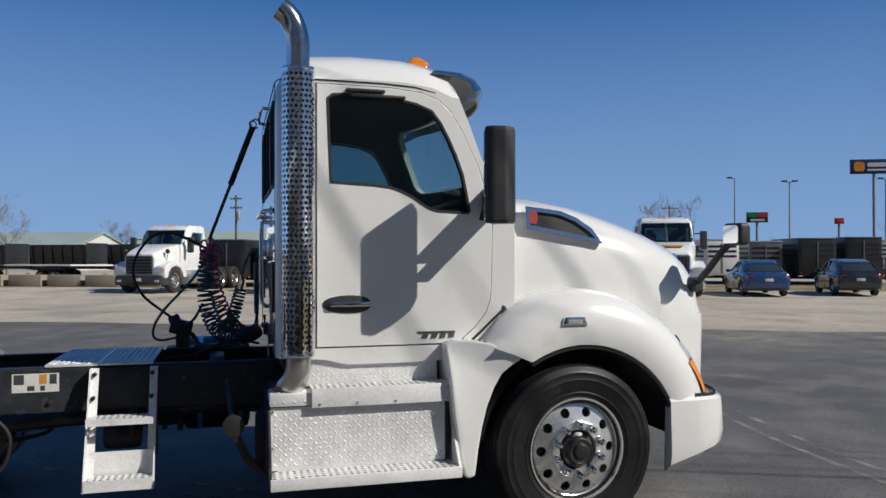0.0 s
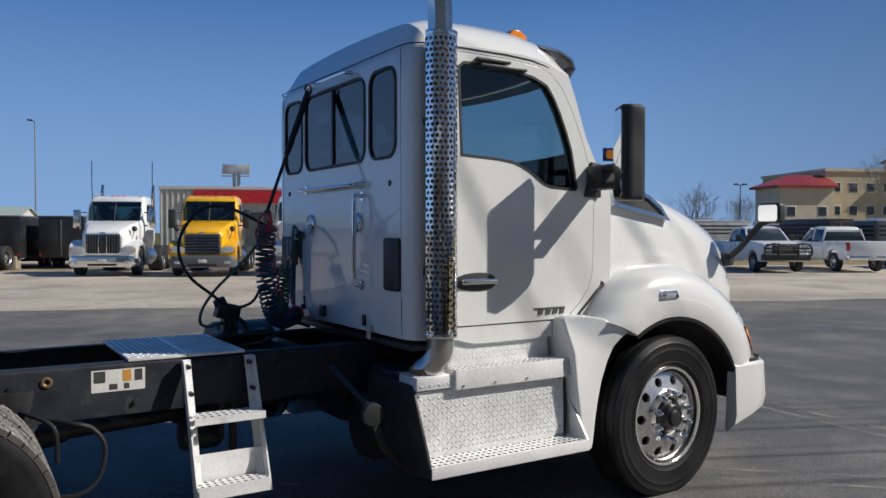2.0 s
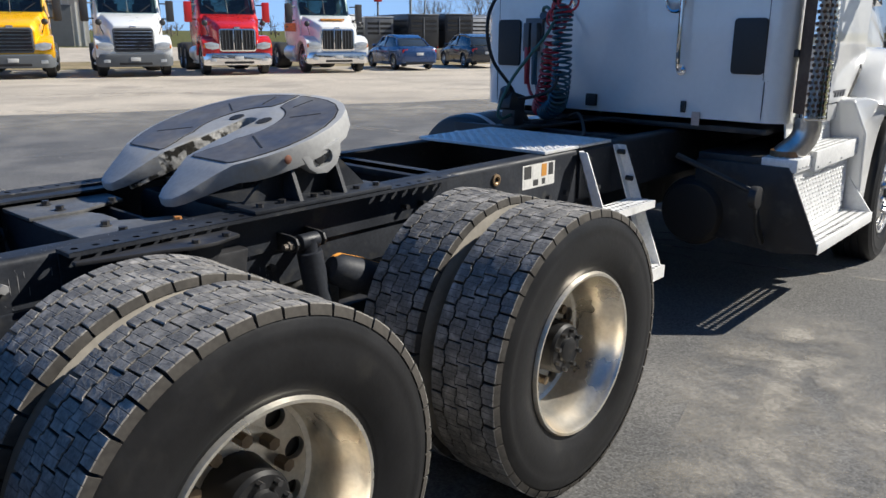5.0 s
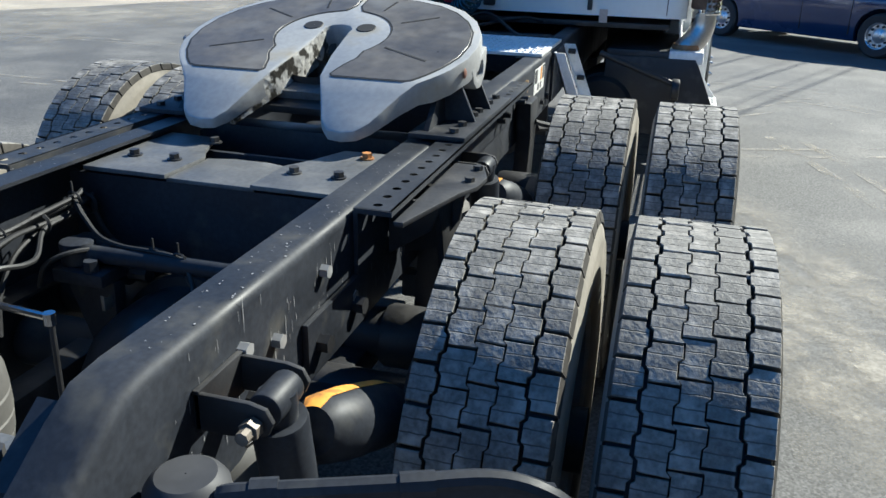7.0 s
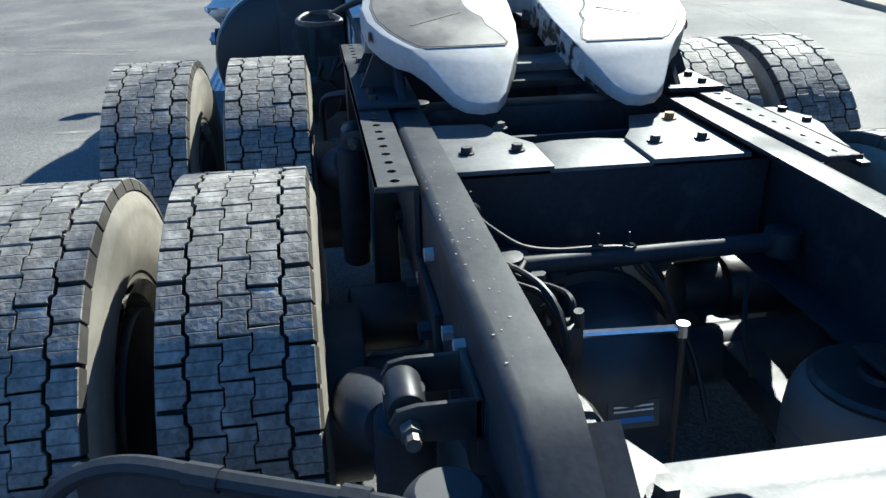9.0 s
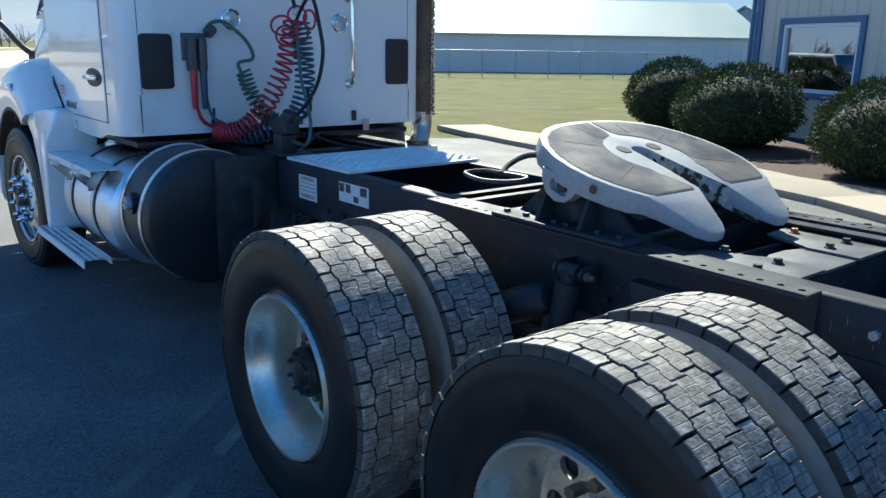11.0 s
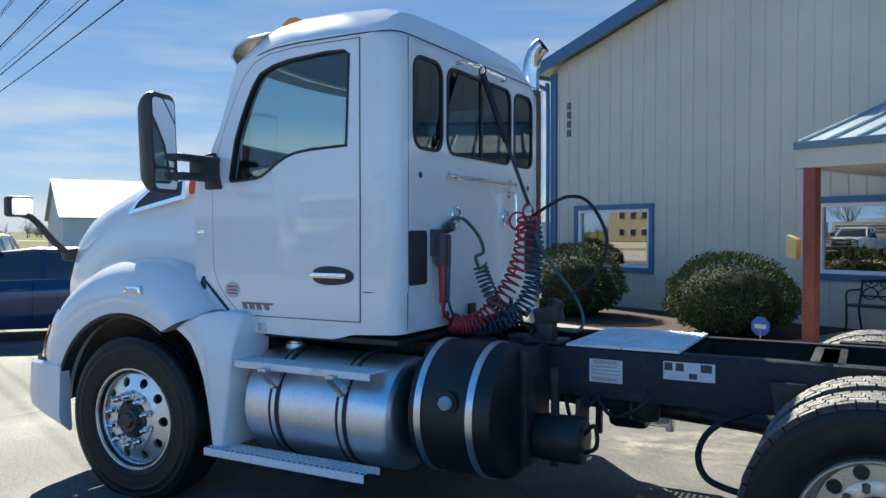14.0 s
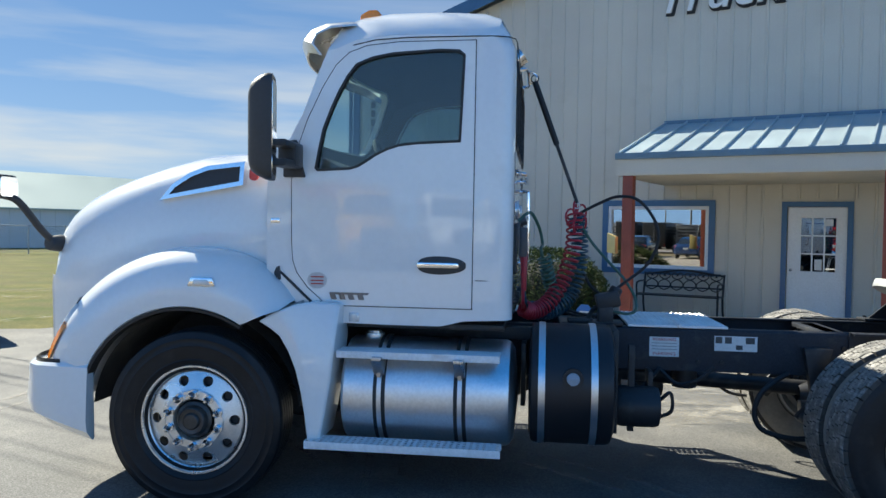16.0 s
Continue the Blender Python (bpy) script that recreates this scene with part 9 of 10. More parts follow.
        part("door_seam", box(s * 0.985, s * 1.004, -0.05, -0.04, 0.55, 1.2), SEAM, t)
    part("rear_bumper", box(-0.98, 0.98, L - 0.04, L + 0.14, 0.5, 0.68, 0.03), CHROME, t)
    part("number_plate", box(-0.16, 0.16, L + 0.13, L + 0.15, 0.54, 0.66, 0.004), PLATE_BAR, t)
    part("front_bumper", box(-0.99, 0.99, -L - 0.14, -L + 0.1, 0.5, 0.74, 0.04), CHROME if not guard else PLASTIC, t)
    g = part("grille", box(-0.56, 0.56, -L - 0.03, -L + 0.1, 0.78, 1.12, 0.03), SEAM, t)
    for z in (0.87, 0.95, 1.03):
        part("grille_bar", box(-0.52, 0.52, -L - 0.05, -L, z - 0.015, z + 0.015), CHROME, g)
    if guard:
        gg = part("grille_guard", join(*[tube(smooth_path([(s * 0.98, -L - 0.1, 0.72), (s * 0.96, -L - 0.24, 0.8), (s * 0.9, -L - 0.26, 1.1), (s * 0.5, -L - 0.26, 1.2)], 4), 0.04, 8) for s in (-1, 1)]), PLASTIC, t)
        for z in (0.86, 1.0, 1.16):
            part("guard_bar", rod((-0.9, -L - 0.26, z), (0.9, -L - 0.26, z), 0.03, None, 8), PLASTIC, gg)
        for x in (-0.4, 0.4):
            part("guard_upright", box(x - 0.03, x + 0.03, -L - 0.3, -L - 0.22, 0.6, 1.22, 0.01), PLASTIC, gg)
    return t


car("sedan_car", "blue sedan parked nose to the grass", env(8.7, 29.2, 0, 180), mat("blue_car_paint", (0.02, 0.06, 0.17), 0.24, var=0.08, coat=0.7, metal=0.2))
car("hatchback_car", "dark hatchback parked nose to the grass", env(12.6, 29.9, 0, 176), DARK_PAINT, 4.4, 1.76, 1.5, True)
pickup("white dual-wheel pickup with a black grille guard", env(18.25, 28.45, 0, -8) @ Matrix.Scale(1.06, 4), WHITE2, True, True)
pickup("white pickup with a chrome rear bumper", env(22.07, 28.2, 0, 172.5) @ Matrix.Scale(1.06, 4), WHITE2)
pickup("dark pickup truck parked on the gravel", env(27.2, 28.2, 0, 175), DARK_PAINT)
ax = math.degrees(math.atan2(2.0, 1.8))
car("sedan_car", "navy sedan parked beside the tractor", pose(7.95, -3.42, 0, 0, 0, ax + 90), NAVY, 4.75, 1.82, 1.45, group="")


def van(label, at, paint):
    t = thing("minivan", label, "van", "", at)
    L, w = 2.5, 0.95
    body = loft([ring(-L, w * 0.7, w * 0.76, w * 0.7, 0.3, 0.6, 0.74), ring(-L + 0.2, w * 0.9, w * 0.94, w * 0.86, 0.22, 0.7, 0.86), ring(-1.2, w * 0.97, w, w * 0.93, 0.2, 0.9, 1.06), ring(L - 0.3, w * 0.97, w, w * 0.93, 0.22, 0.95, 1.08), ring(L, w * 0.84, w * 0.9, w * 0.82, 0.34, 0.8, 1.0)])
    part("body", cut(bevel(body, 0.03, 2, 25), *[rod((s * w * 0.55, y, 0.33), (s * w * 1.3, y, 0.33), 0.4, None, 24) for s in (-1, 1) for y in (-L + 0.9, L - 0.95)]), paint, t)
    part("window_glass", loft([ring(-1.55, w * 0.9, w * 0.9, w * 0.84, 1.0, 1.03, 1.06), ring(-0.6, w * 0.93, w * 0.93, w * 0.76, 1.0, 1.1, 1.58), ring(0.2, w * 0.93, w * 0.93, w * 0.8, 1.0, 1.1, 1.64), ring(L - 0.35, w * 0.92, w * 0.92, w * 0.78, 1.0, 1.1, 1.6), ring(L - 0.08, w * 0.88, w * 0.88, w * 0.8, 1.0, 1.06, 1.1)]), DARK_GLASS, t, "dark tinted glass")
    part("roof", loft([ring(-0.66, w * 0.72, w * 0.75, w * 0.7, 1.5, 1.55, 1.6), ring(0.2, w * 0.79, w * 0.815, w * 0.75, 1.5, 1.6, 1.66), ring(L - 0.35, w * 0.77, w * 0.8, w * 0.74, 1.46, 1.56, 1.62)]), paint, t)
    for s in (-1, 1):
        for p, q in (((s * w * 0.9, -1.52, 1.05), (s * w * 0.76, -0.6, 1.56)), ((s * w * 0.93, -0.2, 1.08), (s * w * 0.79, -0.2, 1.58)), ((s * w * 0.93, 0.9, 1.08), (s * w * 0.79, 0.9, 1.6)), ((s * w * 0.9, L - 0.1, 1.08), (s * w * 0.78, L - 0.36, 1.58))):
            part("pillar", rod(p, q, 0.04, None, 8), paint, t)
        for y in (-L + 0.9, L - 0.95):
            wheel(CAR_WHEEL, s * (w - 0.12), y, 0.325, t)
        part("tail_lamp", box(s * 0.74, s * 0.88, L - 0.12, L - 0.02, 0.8, 1.2, 0.015), TAIL, t)
        part("side_mirror", ball((s * (w + 0.06), -1.0, 1.08), 0.11, 1.1, 0.7, 0.7, 12, 8), paint, t)
    return t


van("white minivan parked beyond the lot", env(19.7, -0.6, 0, 70), WHITE2)

# ---- trailers and barrier blocks behind ----
TRAILER_BLACK = mat("black_trailer_paint", (0.022, 0.023, 0.026), 0.4, var=0.25, vscale=2, coat=0.2)
TRAILER_GREY = mat("grey_trailer_paint", (0.17, 0.175, 0.18), 0.4, var=0.15, vscale=2, metal=0.3)
SHED_WHITE = mat("white_shed_siding", (0.60, 0.60, 0.58), 0.6, var=0.06, vscale=0.4)
SHED_ROOF = mat("pale_green_metal_roof", (0.33, 0.40, 0.36), 0.6, 0.0, var=0.03, vscale=0.3)
POLE = mat("galvanised_pole", (0.34, 0.35, 0.35), 0.5, 0.5, var=0.1)
WOOD_POLE = mat("weathered_pole_wood", (0.14, 0.11, 0.085), 0.9, var=0.2, vscale=3, bump=0.3)

block = None
for i, (u, v) in enumerate([(-31.5 + q * 2.35, 34.0 + 0.06 * (q % 3)) for q in range(7)] + [(15.4, 39.0), (22.4, 39.2), (25.3, 39.1)]):
    b = thing("barrier_block", "tan concrete barrier block on the grass", "block", "barrier blocks", env(u, v, 0, (i * 37 % 5 - 2) * 0.7))
    if block is None:
        block = mesh_of("block", box(-1.0, 1.0, -0.32, 0.32, -0.02, 0.62, 0.04), CONCRETE), mesh_of("lifting_loop", tube(smooth_path([(-0.12, 0, 0.58), (-0.1, 0, 0.68), (0.1, 0, 0.68), (0.12, 0, 0.58)], 4), 0.015, 6), CHASSIS)
    part("block", block[0], None, b)
    part("lifting_loop", block[1], None, b)


def dump_trailer(at):
    t = thing("dump_trailer", "black steel dump trailer on tandem wheels", "trailer", "dump trailers", at)
    shell = loft([[(x * s, y, z) for x, z, s in ((1.0, 2.3, -1), (0.85, 1.15, -1), (0.85, 1.15, 1), (1.0, 2.3, 1), (0.94, 2.3, 1), (0.8, 1.22, 1), (0.8, 1.22, -1), (0.94, 2.3, -1))] for y in (-2.2, 2.0)])
    part("tub", shell, TRAILER_BLACK, t)
    part("front_plate", box(-0.95, 0.95, -2.26, -2.18, 1.15, 2.45, 0.02), TRAILER_BLACK, t)
    part("tailgate", box(-0.95, 0.95, 1.98, 2.06, 1.15, 2.3, 0.02), TRAILER_BLACK, t)
    for s in (-1, 1):
        part("top_rail", box(s * 0.93, s * 1.04, -2.25, 2.05, 2.25, 2.36, 0.02), TRAILER_BLACK, t)
        part("frame_rail", box(s * 0.45 - 0.05, s * 0.45 + 0.05, -3.2, 2.1, 0.85, 1.02, 0.01), CHASSIS, t)
        for i in range(6):
            y = -1.9 + i * 0.74
            part("side_rib", prism([(s * 0.86, 1.15), (s * 1.01, 2.28), (s * 1.07, 2.28), (s * 0.92, 1.15)], "xz", y - 0.04, y + 0.04), TRAILER_BLACK, t)
        for y in (0.2, 1.15):
            wheel(PICKUP_WHEEL, s * 0.9, y, 0.40, t)
        part("wheel_guard", box(s * 0.72, s * 1.08, -0.35, 1.7, 0.86, 0.92, 0.01), TRAILER_BLACK, t)
    part("tow_tongue", join(rod((-0.45, -3.2, 0.92), (0, -4.4, 0.75), 0.06, None, 8), rod((0.45, -3.2, 0.92), (0, -4.4, 0.75), 0.06, None, 8), rod((0, -4.4, 0.2), (0, -4.4, 1.0), 0.05, None, 8)), CHASSIS, t)
    part("axle", join(rod((-0.9, 0.2, 0.4), (0.9, 0.2, 0.4), 0.06, None, 8), rod((-0.9, 1.15, 0.4), (0.9, 1.15, 0.4), 0.06, None, 8), box(-0.5, -0.4, -0.2, 1.5, 0.4, 0.9), box(0.4, 0.5, -0.2, 1.5, 0.4, 0.9)), CHASSIS, t)
    return t


for u, v, a in ((-41.5, 40.2, 80), (-36.0, 39.6, 83), (-30.2, 39.2, 82), (-24.6, 38.6, 80)):
    dump_trailer(env(u, v, 0, a))


def stock_trailer(at, paint, w=1.85, h=2.55, length=5.2, slats=True, group="stock trailers", label=""):
    t = thing("stock_trailer" if slats else "box_trailer", label or "grey slatted stock trailer with rear doors", "trailer", group, at)
    x = w / 2
    part("body", box(-x, x, -length / 2, length / 2, 0.5, h, 0.06), paint, t)
    part("roof_cap", box(-x - 0.02, x + 0.02, -length / 2 - 0.02, length / 2 + 0.02, h - 0.02, h + 0.06, 0.03), TRAILER_GREY if paint is TRAILER_BLACK else ALU_SATIN, t)
    d = part("rear_door", box(-x + 0.1, x - 0.1, -length / 2 - 0.035, -length / 2, 0.6, h - 0.14, 0.01), paint, t)
    part("door_post", box(-0.03, 0.03, -length / 2 - 0.06, -length / 2 - 0.03, 0.6, h - 0.14, 0.008), TRAILER_GREY, d)
    if slats:
        for i in range(3):
            z = h - 0.42 - i * 0.28
            part("air_gap", box(-x + 0.16, x - 0.16, -length / 2 - 0.042, -length / 2 - 0.03, z, z + 0.13), SEAM, d)
        for s in (-1, 1):
            for i in range(3):
                z = h - 0.42 - i * 0.28
                part("side_gap", box(s * x, s * (x + 0.006), -length / 2 + 0.3, length / 2 - 0.3, z, z + 0.12), SEAM, t)
    for s in (-1, 1):
        part("tail_lamp", box(s * (x - 0.14), s * (x - 0.04), -length / 2 - 0.05, -length / 2, 0.62, 0.72, 0.01), TAIL, t)
        for y in (-0.1, 0.75):
            wheel(CAR_WHEEL, s * (x + 0.06), y, 0.325, t)
        part("wheel_guard", prism([(-0.6, 0.5), (-0.45, 0.72), (1.1, 0.72), (1.25, 0.5), (1.15, 0.5), (1.05, 0.66), (-0.4, 0.66), (-0.5, 0.5)], "yz", s * x, s * (x + 0.22)), TRAILER_GREY, t)
    part("axle", join(*[rod((-x, y, 0.325), (x, y, 0.325), 0.05, None, 8) for y in (-0.1, 0.75)], box(-0.5, -0.4, -0.5, 1.2, 0.325, 0.52), box(0.4, 0.5, -0.5, 1.2, 0.325, 0.52)), CHASSIS, t)
    return t


for u, v, a, paint, w, h in ((9.4, 43.0, 3, WHITE2, 1.9, 2.5), (12.1, 43.4, -2, TRAILER_GREY, 1.8, 2.4), (14.5, 42.6, 1, TRAILER_BLACK, 2.0, 2.55), (17.1, 42.9, -1, TRAILER_BLACK, 1.9, 2.6), (31.2, 43.5, 2, TRAILER_BLACK, 2.0, 2.6), (34.6, 43.0, -2, TRAILER_GREY, 1.9, 2.5), (39.0, 43.0, 1, TRAILER_BLACK, 1.9, 2.6)):
    stock_trailer(env(u, v, 0, a), paint, w, h, label="white slatted stock trailer with rear doors" if paint is WHITE2 else "black slatted stock trailer with rear doors" if paint is TRAILER_BLACK else "")
SILVER = mat("dull_silver_trailer", (0.42, 0.43, 0.44), 0.45, 0.3, var=0.12, vscale=2)
for u, v, a in ((21.8, 51.0, 88), (28.0, 52.0, 92), (34.6, 51.5, 90)):
    stock_trailer(env(u, v, 0, a), SILVER, 2.0, 2.6, 5.6, label="dull silver slatted stock trailer standing broadside")


def utility_trailer(at):
    t = thing("utility_trailer", "black open utility trailer with rail sides", "trailer", "", at)
    part("bed", box(-1.25, 1.25, -0.9, 0.9, 0.55, 0.66, 0.01), TRAILER_BLACK, t)
    for s in (-1, 1):
        part("top_rail", rod((-1.25, s * 0.88, 1.45), (1.25, s * 0.88, 1.45), 0.035, None, 8), TRAILER_BLACK, t)
        part("mid_rail", rod((-1.25, s * 0.88, 1.05), (1.25, s * 0.88, 1.05), 0.025, None, 8), TRAILER_BLACK, t)
        for i in range(6):
            part("post", box(-1.25 + i * 0.5 - 0.03, -1.25 + i * 0.5 + 0.03, s * 0.88 - 0.03, s * 0.88 + 0.03, 0.6, 1.46), TRAILER_BLACK, t)
        w = wheel(CAR_WHEEL, 0, 0, 0, t)
        w.matrix_local = pose(0.1, s * 1.02, 0.325, 0, 0, 90)
    part("axle", join(rod((0.1, -1.0, 0.325), (0.1, 1.0, 0.325), 0.05, None, 8), box(0.0, 0.2, -0.5, -0.4, 0.325, 0.56), box(0.0, 0.2, 0.4, 0.5, 0.325, 0.56)), CHASSIS, t)
    part("tow_tongue", rod((-1.25, 0, 0.6), (-2.3, 0, 0.5), 0.06, None, 8), CHASSIS, t)


utility_trailer(env(19.7, 42.6, 0, 4))
for u, v in ((-17.3, 36.6), (-14.6, 37.2), (-43, 46), (-46.5, 46.5)):
    stock_trailer(env(u, v), TRAILER_BLACK, 2.1, 2.5, 5.5, False, "box trailers", "black enclosed box trailer on the grass")
for u, v, h, a in ((25.2, 60.5, 2.7, 4), (29.4, 59.2, 2.95, -3), (41.0, 60, 2.8, 2), (45.6, 61, 2.6, -4), (50.2, 60, 3.0, 3)):
    stock_trailer(env(u, v, 0, 90 + a), WHITE2, 2.1, h, 4.1, False, "white box trailers", "white enclosed box trailer parked far off")


# ---- sheds, sign boards and poles far off ----
def shed(label, u0, u1, v0, v1, wall, roof, z0, z1, ribs=0.0, along="u", group="far sheds", at=ENV):
    t = thing("metal_shed", label, "shed", group, at)
    part("wall", box(u0, u1, v0, v1, -0.1, z0), wall, t)
    o = 0.25
    if along == "u":
        m = (v0 + v1) / 2
        poly = [(v0 - o, z0 - 0.08), (m, z1), (v1 + o, z0 - 0.08), (v1 + o, z0 + 0.04), (m, z1 + 0.14), (v0 - o, z0 + 0.04)]
        part("roof", prism(poly, "yz", u0 - o, u1 + o), roof, t)
        part("gable", prism([(v0, z0 - 0.02), (m, z1 + 0.01), (v1, z0 - 0.02)], "yz", u0 + 0.01, u1 - 0.01), wall, t)
    else:
        m = (u0 + u1) / 2
        poly = [(u0 - o, z0 - 0.08), (m, z1), (u1 + o, z0 - 0.08), (u1 + o, z0 + 0.04), (m, z1 + 0.14), (u0 - o, z0 + 0.04)]
        part("roof", prism(poly, "xz", v0 - o, v1 + o), roof, t)
        part("gable", prism([(u0, z0 - 0.02), (m, z1 + 0.01), (u1, z0 - 0.02)], "xz", v0 + 0.01, v1 - 0.01), wall, t)
    if ribs:
        n = int((u1 - u0) / ribs)
        f = lambda vv: prism([(0, -0.05), (0.05, -0.05), (0.05, z0 - 0.1), (0, z0 - 0.1)], "xz", vv - 0.03, vv + 0.03)
        for vv in (v0, v1):
            part("wall_ribbing", join(*[put(f(vv), u0 + (i + 0.5) * ribs) for i in range(n)]), wall, t)
    return t


shed("long white metal shed with a pale green roof", -15, 15, -13, 0, SHED_WHITE, SHED_ROOF, 2.6, 5.3, 1.0, at=env(47, -24, 0, 82.4))
shed("small white metal shed with a pale roof", -9, 9, -12, 0, SHED_WHITE, SHED_ROOF, 2.6, 5.2, 1.0, at=env(47.5, -52, 0, 100))
shed("long low white shed far behind the grass", -92, -52, 72, 84, SHED_WHITE, SHED_ROOF, 2.4, 4.2, 2.0)
shed("white metal shed behind the trailers", -50, -34, 80, 90, SHED_WHITE, SHED_ROOF, 2.6, 4.4, 2.0)
mb = thing("metal_building", "beige ribbed metal building with a red band", "building", "", ENV)
part("wall", box(-20.3, -2.9, 85, 110, -0.1, 6.6), mat("pale_ribbed_siding", (0.52, 0.50, 0.45), 0.5, var=0.06), mb)
rib_mesh = mesh_of("wall_rib", box(-0.05, 0.05, 84.93, 85.02, 0, 6.5), SHED_WHITE)
for i in range(29):
    part("wall_rib", rib_mesh, None, mb).matrix_local = pose(-20.15 + i * 0.6, 0, 0)
part("red_fascia", box(-16.6, -3.0, 84.5, 85.4, 5.05, 6.42), RED, mb, "red fascia band")
part("cornice", box(-20.45, -2.75, 84.85, 110.1, 6.58, 6.9), SHED_WHITE, mb)
for u in (-15, -11, -7):
    part("bay_door", box(u, u + 2.6, 84.9, 85.05, 0, 4.0), GREY_PLASTIC, mb)


def sign_board(label, u, v, w, z0, z1, face, deck=None, poles=(0.0,), shapes=()):
    t = thing("billboard" if len(poles) > 1 else "pole_sign", label, "sign", "", env(u, v))
    for x in poles:
        part("pole", rod((x, 0, -0.1), (x, 0, z1 - 0.1), 0.22, None, 12), POLE, t)
    b = part("panel", box(-w / 2, w / 2, -0.35, 0.1, z0, z1, 0.04), face, t)
    for m, x0, x1, y0, y1 in shapes:
        part("sign_shape", prism(rounded(x0, x1, z0 + y0, z0 + y1, min(x1 - x0, y1 - y0) * 0.3), "xz", -0.39, -0.34), m, b)
    if deck:
        part("walkway", box(-w / 2, w / 2, -1.0, 0.2, z0 - 0.35, z0 - 0.25), POLE, t)
        for i in range(5):
            part("deck_post", rod((-w / 2 + i * w / 4, -0.95, z0 - 0.3), (-w / 2 + i * w / 4, -0.95, z0 + 0.5), 0.04, None, 6), POLE, t)
    return t


SIGN_BLUE = mat("blue_sign_face", (0.015, 0.035, 0.14), 0.35, var=0.06)
SIGN_ORANGE = mat("orange_sign_shape", (0.75, 0.25, 0.02), 0.4)
SIGN_GREEN = mat("green_sign_face", (0.01, 0.22, 0.06), 0.4)
SIGN_RED = mat("red_sign_face", (0.55, 0.03, 0.03), 0.4)
SIGN_DARK = mat("dark_sign_face", (0.03, 0.035, 0.04), 0.45)
sign_board("pale billboard on a steel pole with a catwalk", -14.0, 103, 3.6, 9.6, 10.9, mat("pale_billboard_face", (0.36, 0.38, 0.40), 0.5, var=0.3, vscale=0.8), True, (-0.3, 0.3))
sign_board("blue pole sign with an orange shape and pale bars", 50.0, 128, 7.2, 14.4, 16.7, SIGN_BLUE, None, (0.0,), ((SIGN_ORANGE, -3.1, -1.5, 0.4, 1.9), (PLATE_BAR, -1.1, 3.2, 1.1, 1.75), (PLATE_BAR, -1.1, 2.0, 0.45, 0.75)))
sign_board("green and red price sign on a pole", 35, 140, 3.6, 7.2, 9.0, SIGN_DARK, None, (0.0,), ((SIGN_GREEN, -1.7, -0.05, 0.95, 1.7), (SIGN_RED, 0.05, 1.7, 0.95, 1.7), (PLATE_BAR, -1.2, 1.2, 0.25, 0.6)))
sign_board("small red pole sign", 52, 150, 1.6, 7.2, 8.3, SIGN_RED)


def lamp_pole(u, v, h, heads=2, label="grey double-head lot lamp on a tall pole"):
    t = thing("lot_lamp", label, "lamp", "lot lamps", env(u, v))
    part("pole", rod((0, 0, -0.1), (0, 0, h), 0.13, 0.08, 10), POLE, t)
    for s in (-1, 1)[:heads]:
        a = part("lamp_arm", rod((0, 0, h - 0.1), (s * 0.6, 0, h), 0.05, None, 6), POLE, t)
        part("lamp_head", box(s * 0.35, s * 1.05, -0.25, 0.25, h - 0.02, h + 0.18, 0.04), PLASTIC, t)


lamp_pole(32, 109, 11.7)
lamp_pole(24.7, 109, 12.3, 1, "grey single-head lot lamp on a tall pole")
lamp_pole(44.5, 109, 11.9)
lamp_pole(62, 109, 9.2)
lamp_pole(-45, 119, 18.4, 1, "very tall thin single-head lamp mast")


def utility_pole(u, v, h, arms=1, turn=0.0, reach=1.15):
    t = thing("utility_pole", "weathered wooden utility pole with cross-arms", "pole", "utility poles", env(u, v, 0, turn))
    part("pole", rod((0, 0, -0.1), (0, 0, h), 0.15, 0.1, 10), WOOD_POLE, t)
    for i in range(arms):
        z = h - 0.35 - i * 0.9
        a = part("cross_arm", box(-reach, reach, -0.06, 0.06, z - 0.06, z + 0.06), WOOD_POLE, t)
        for x in (-0.91 * reach, -0.35 * reach, 0.35 * reach, 0.91 * reach):
            part("insulator", rod((x, 0, z + 0.06), (x, 0, z + 0.2), 0.04, 0.025, 8), GREY_PLASTIC, a)
    part("transformer", rod((0.28, -0.1, h - 2.5), (0.28, -0.1, h - 1.7), 0.22, None, 12, 0.03), POLE, t)


utility_pole(-31.4, 68, 7.6, 2, 0, 0.62)
utility_pole(53.6, -2.0, 9.2, 2, 90)
utility_pole(123, -2.6, 9.6, 2, 90)
utility_pole(-62, -1.6, 9.4, 2, 90)
utility_pole(17, 118, 9.0, 1)
lines = thing("power_lines", "thin sagging power lines between wooden poles", "cable", "", ENV)
for x in (-1.05, -0.4, 0.4, 1.05):
    for z in (9.05, 8.15):
        r_ = 0.018 if z < 9 and x < 0.5 else 0.009
        pts = [(53.6 + k * 69.4 / 12, -2.0 - k * 0.6 / 12 + x, z + 0.4 * k / 12 - 1.2 * (1 - ((k - 6) / 6) ** 2)) for k in range(13)]
        part("wire", tube(pts, r_, 4), HOSE, lines)
        pts = [(53.6 - k * 115.6 / 16, -2.0 + k * 0.4 / 16 + x, z + 0.2 * k / 16 - 1.1 * (1 - ((k - 8) / 8) ** 2)) for k in range(17)]
        part("wire", tube(pts, r_, 4), HOSE, lines)

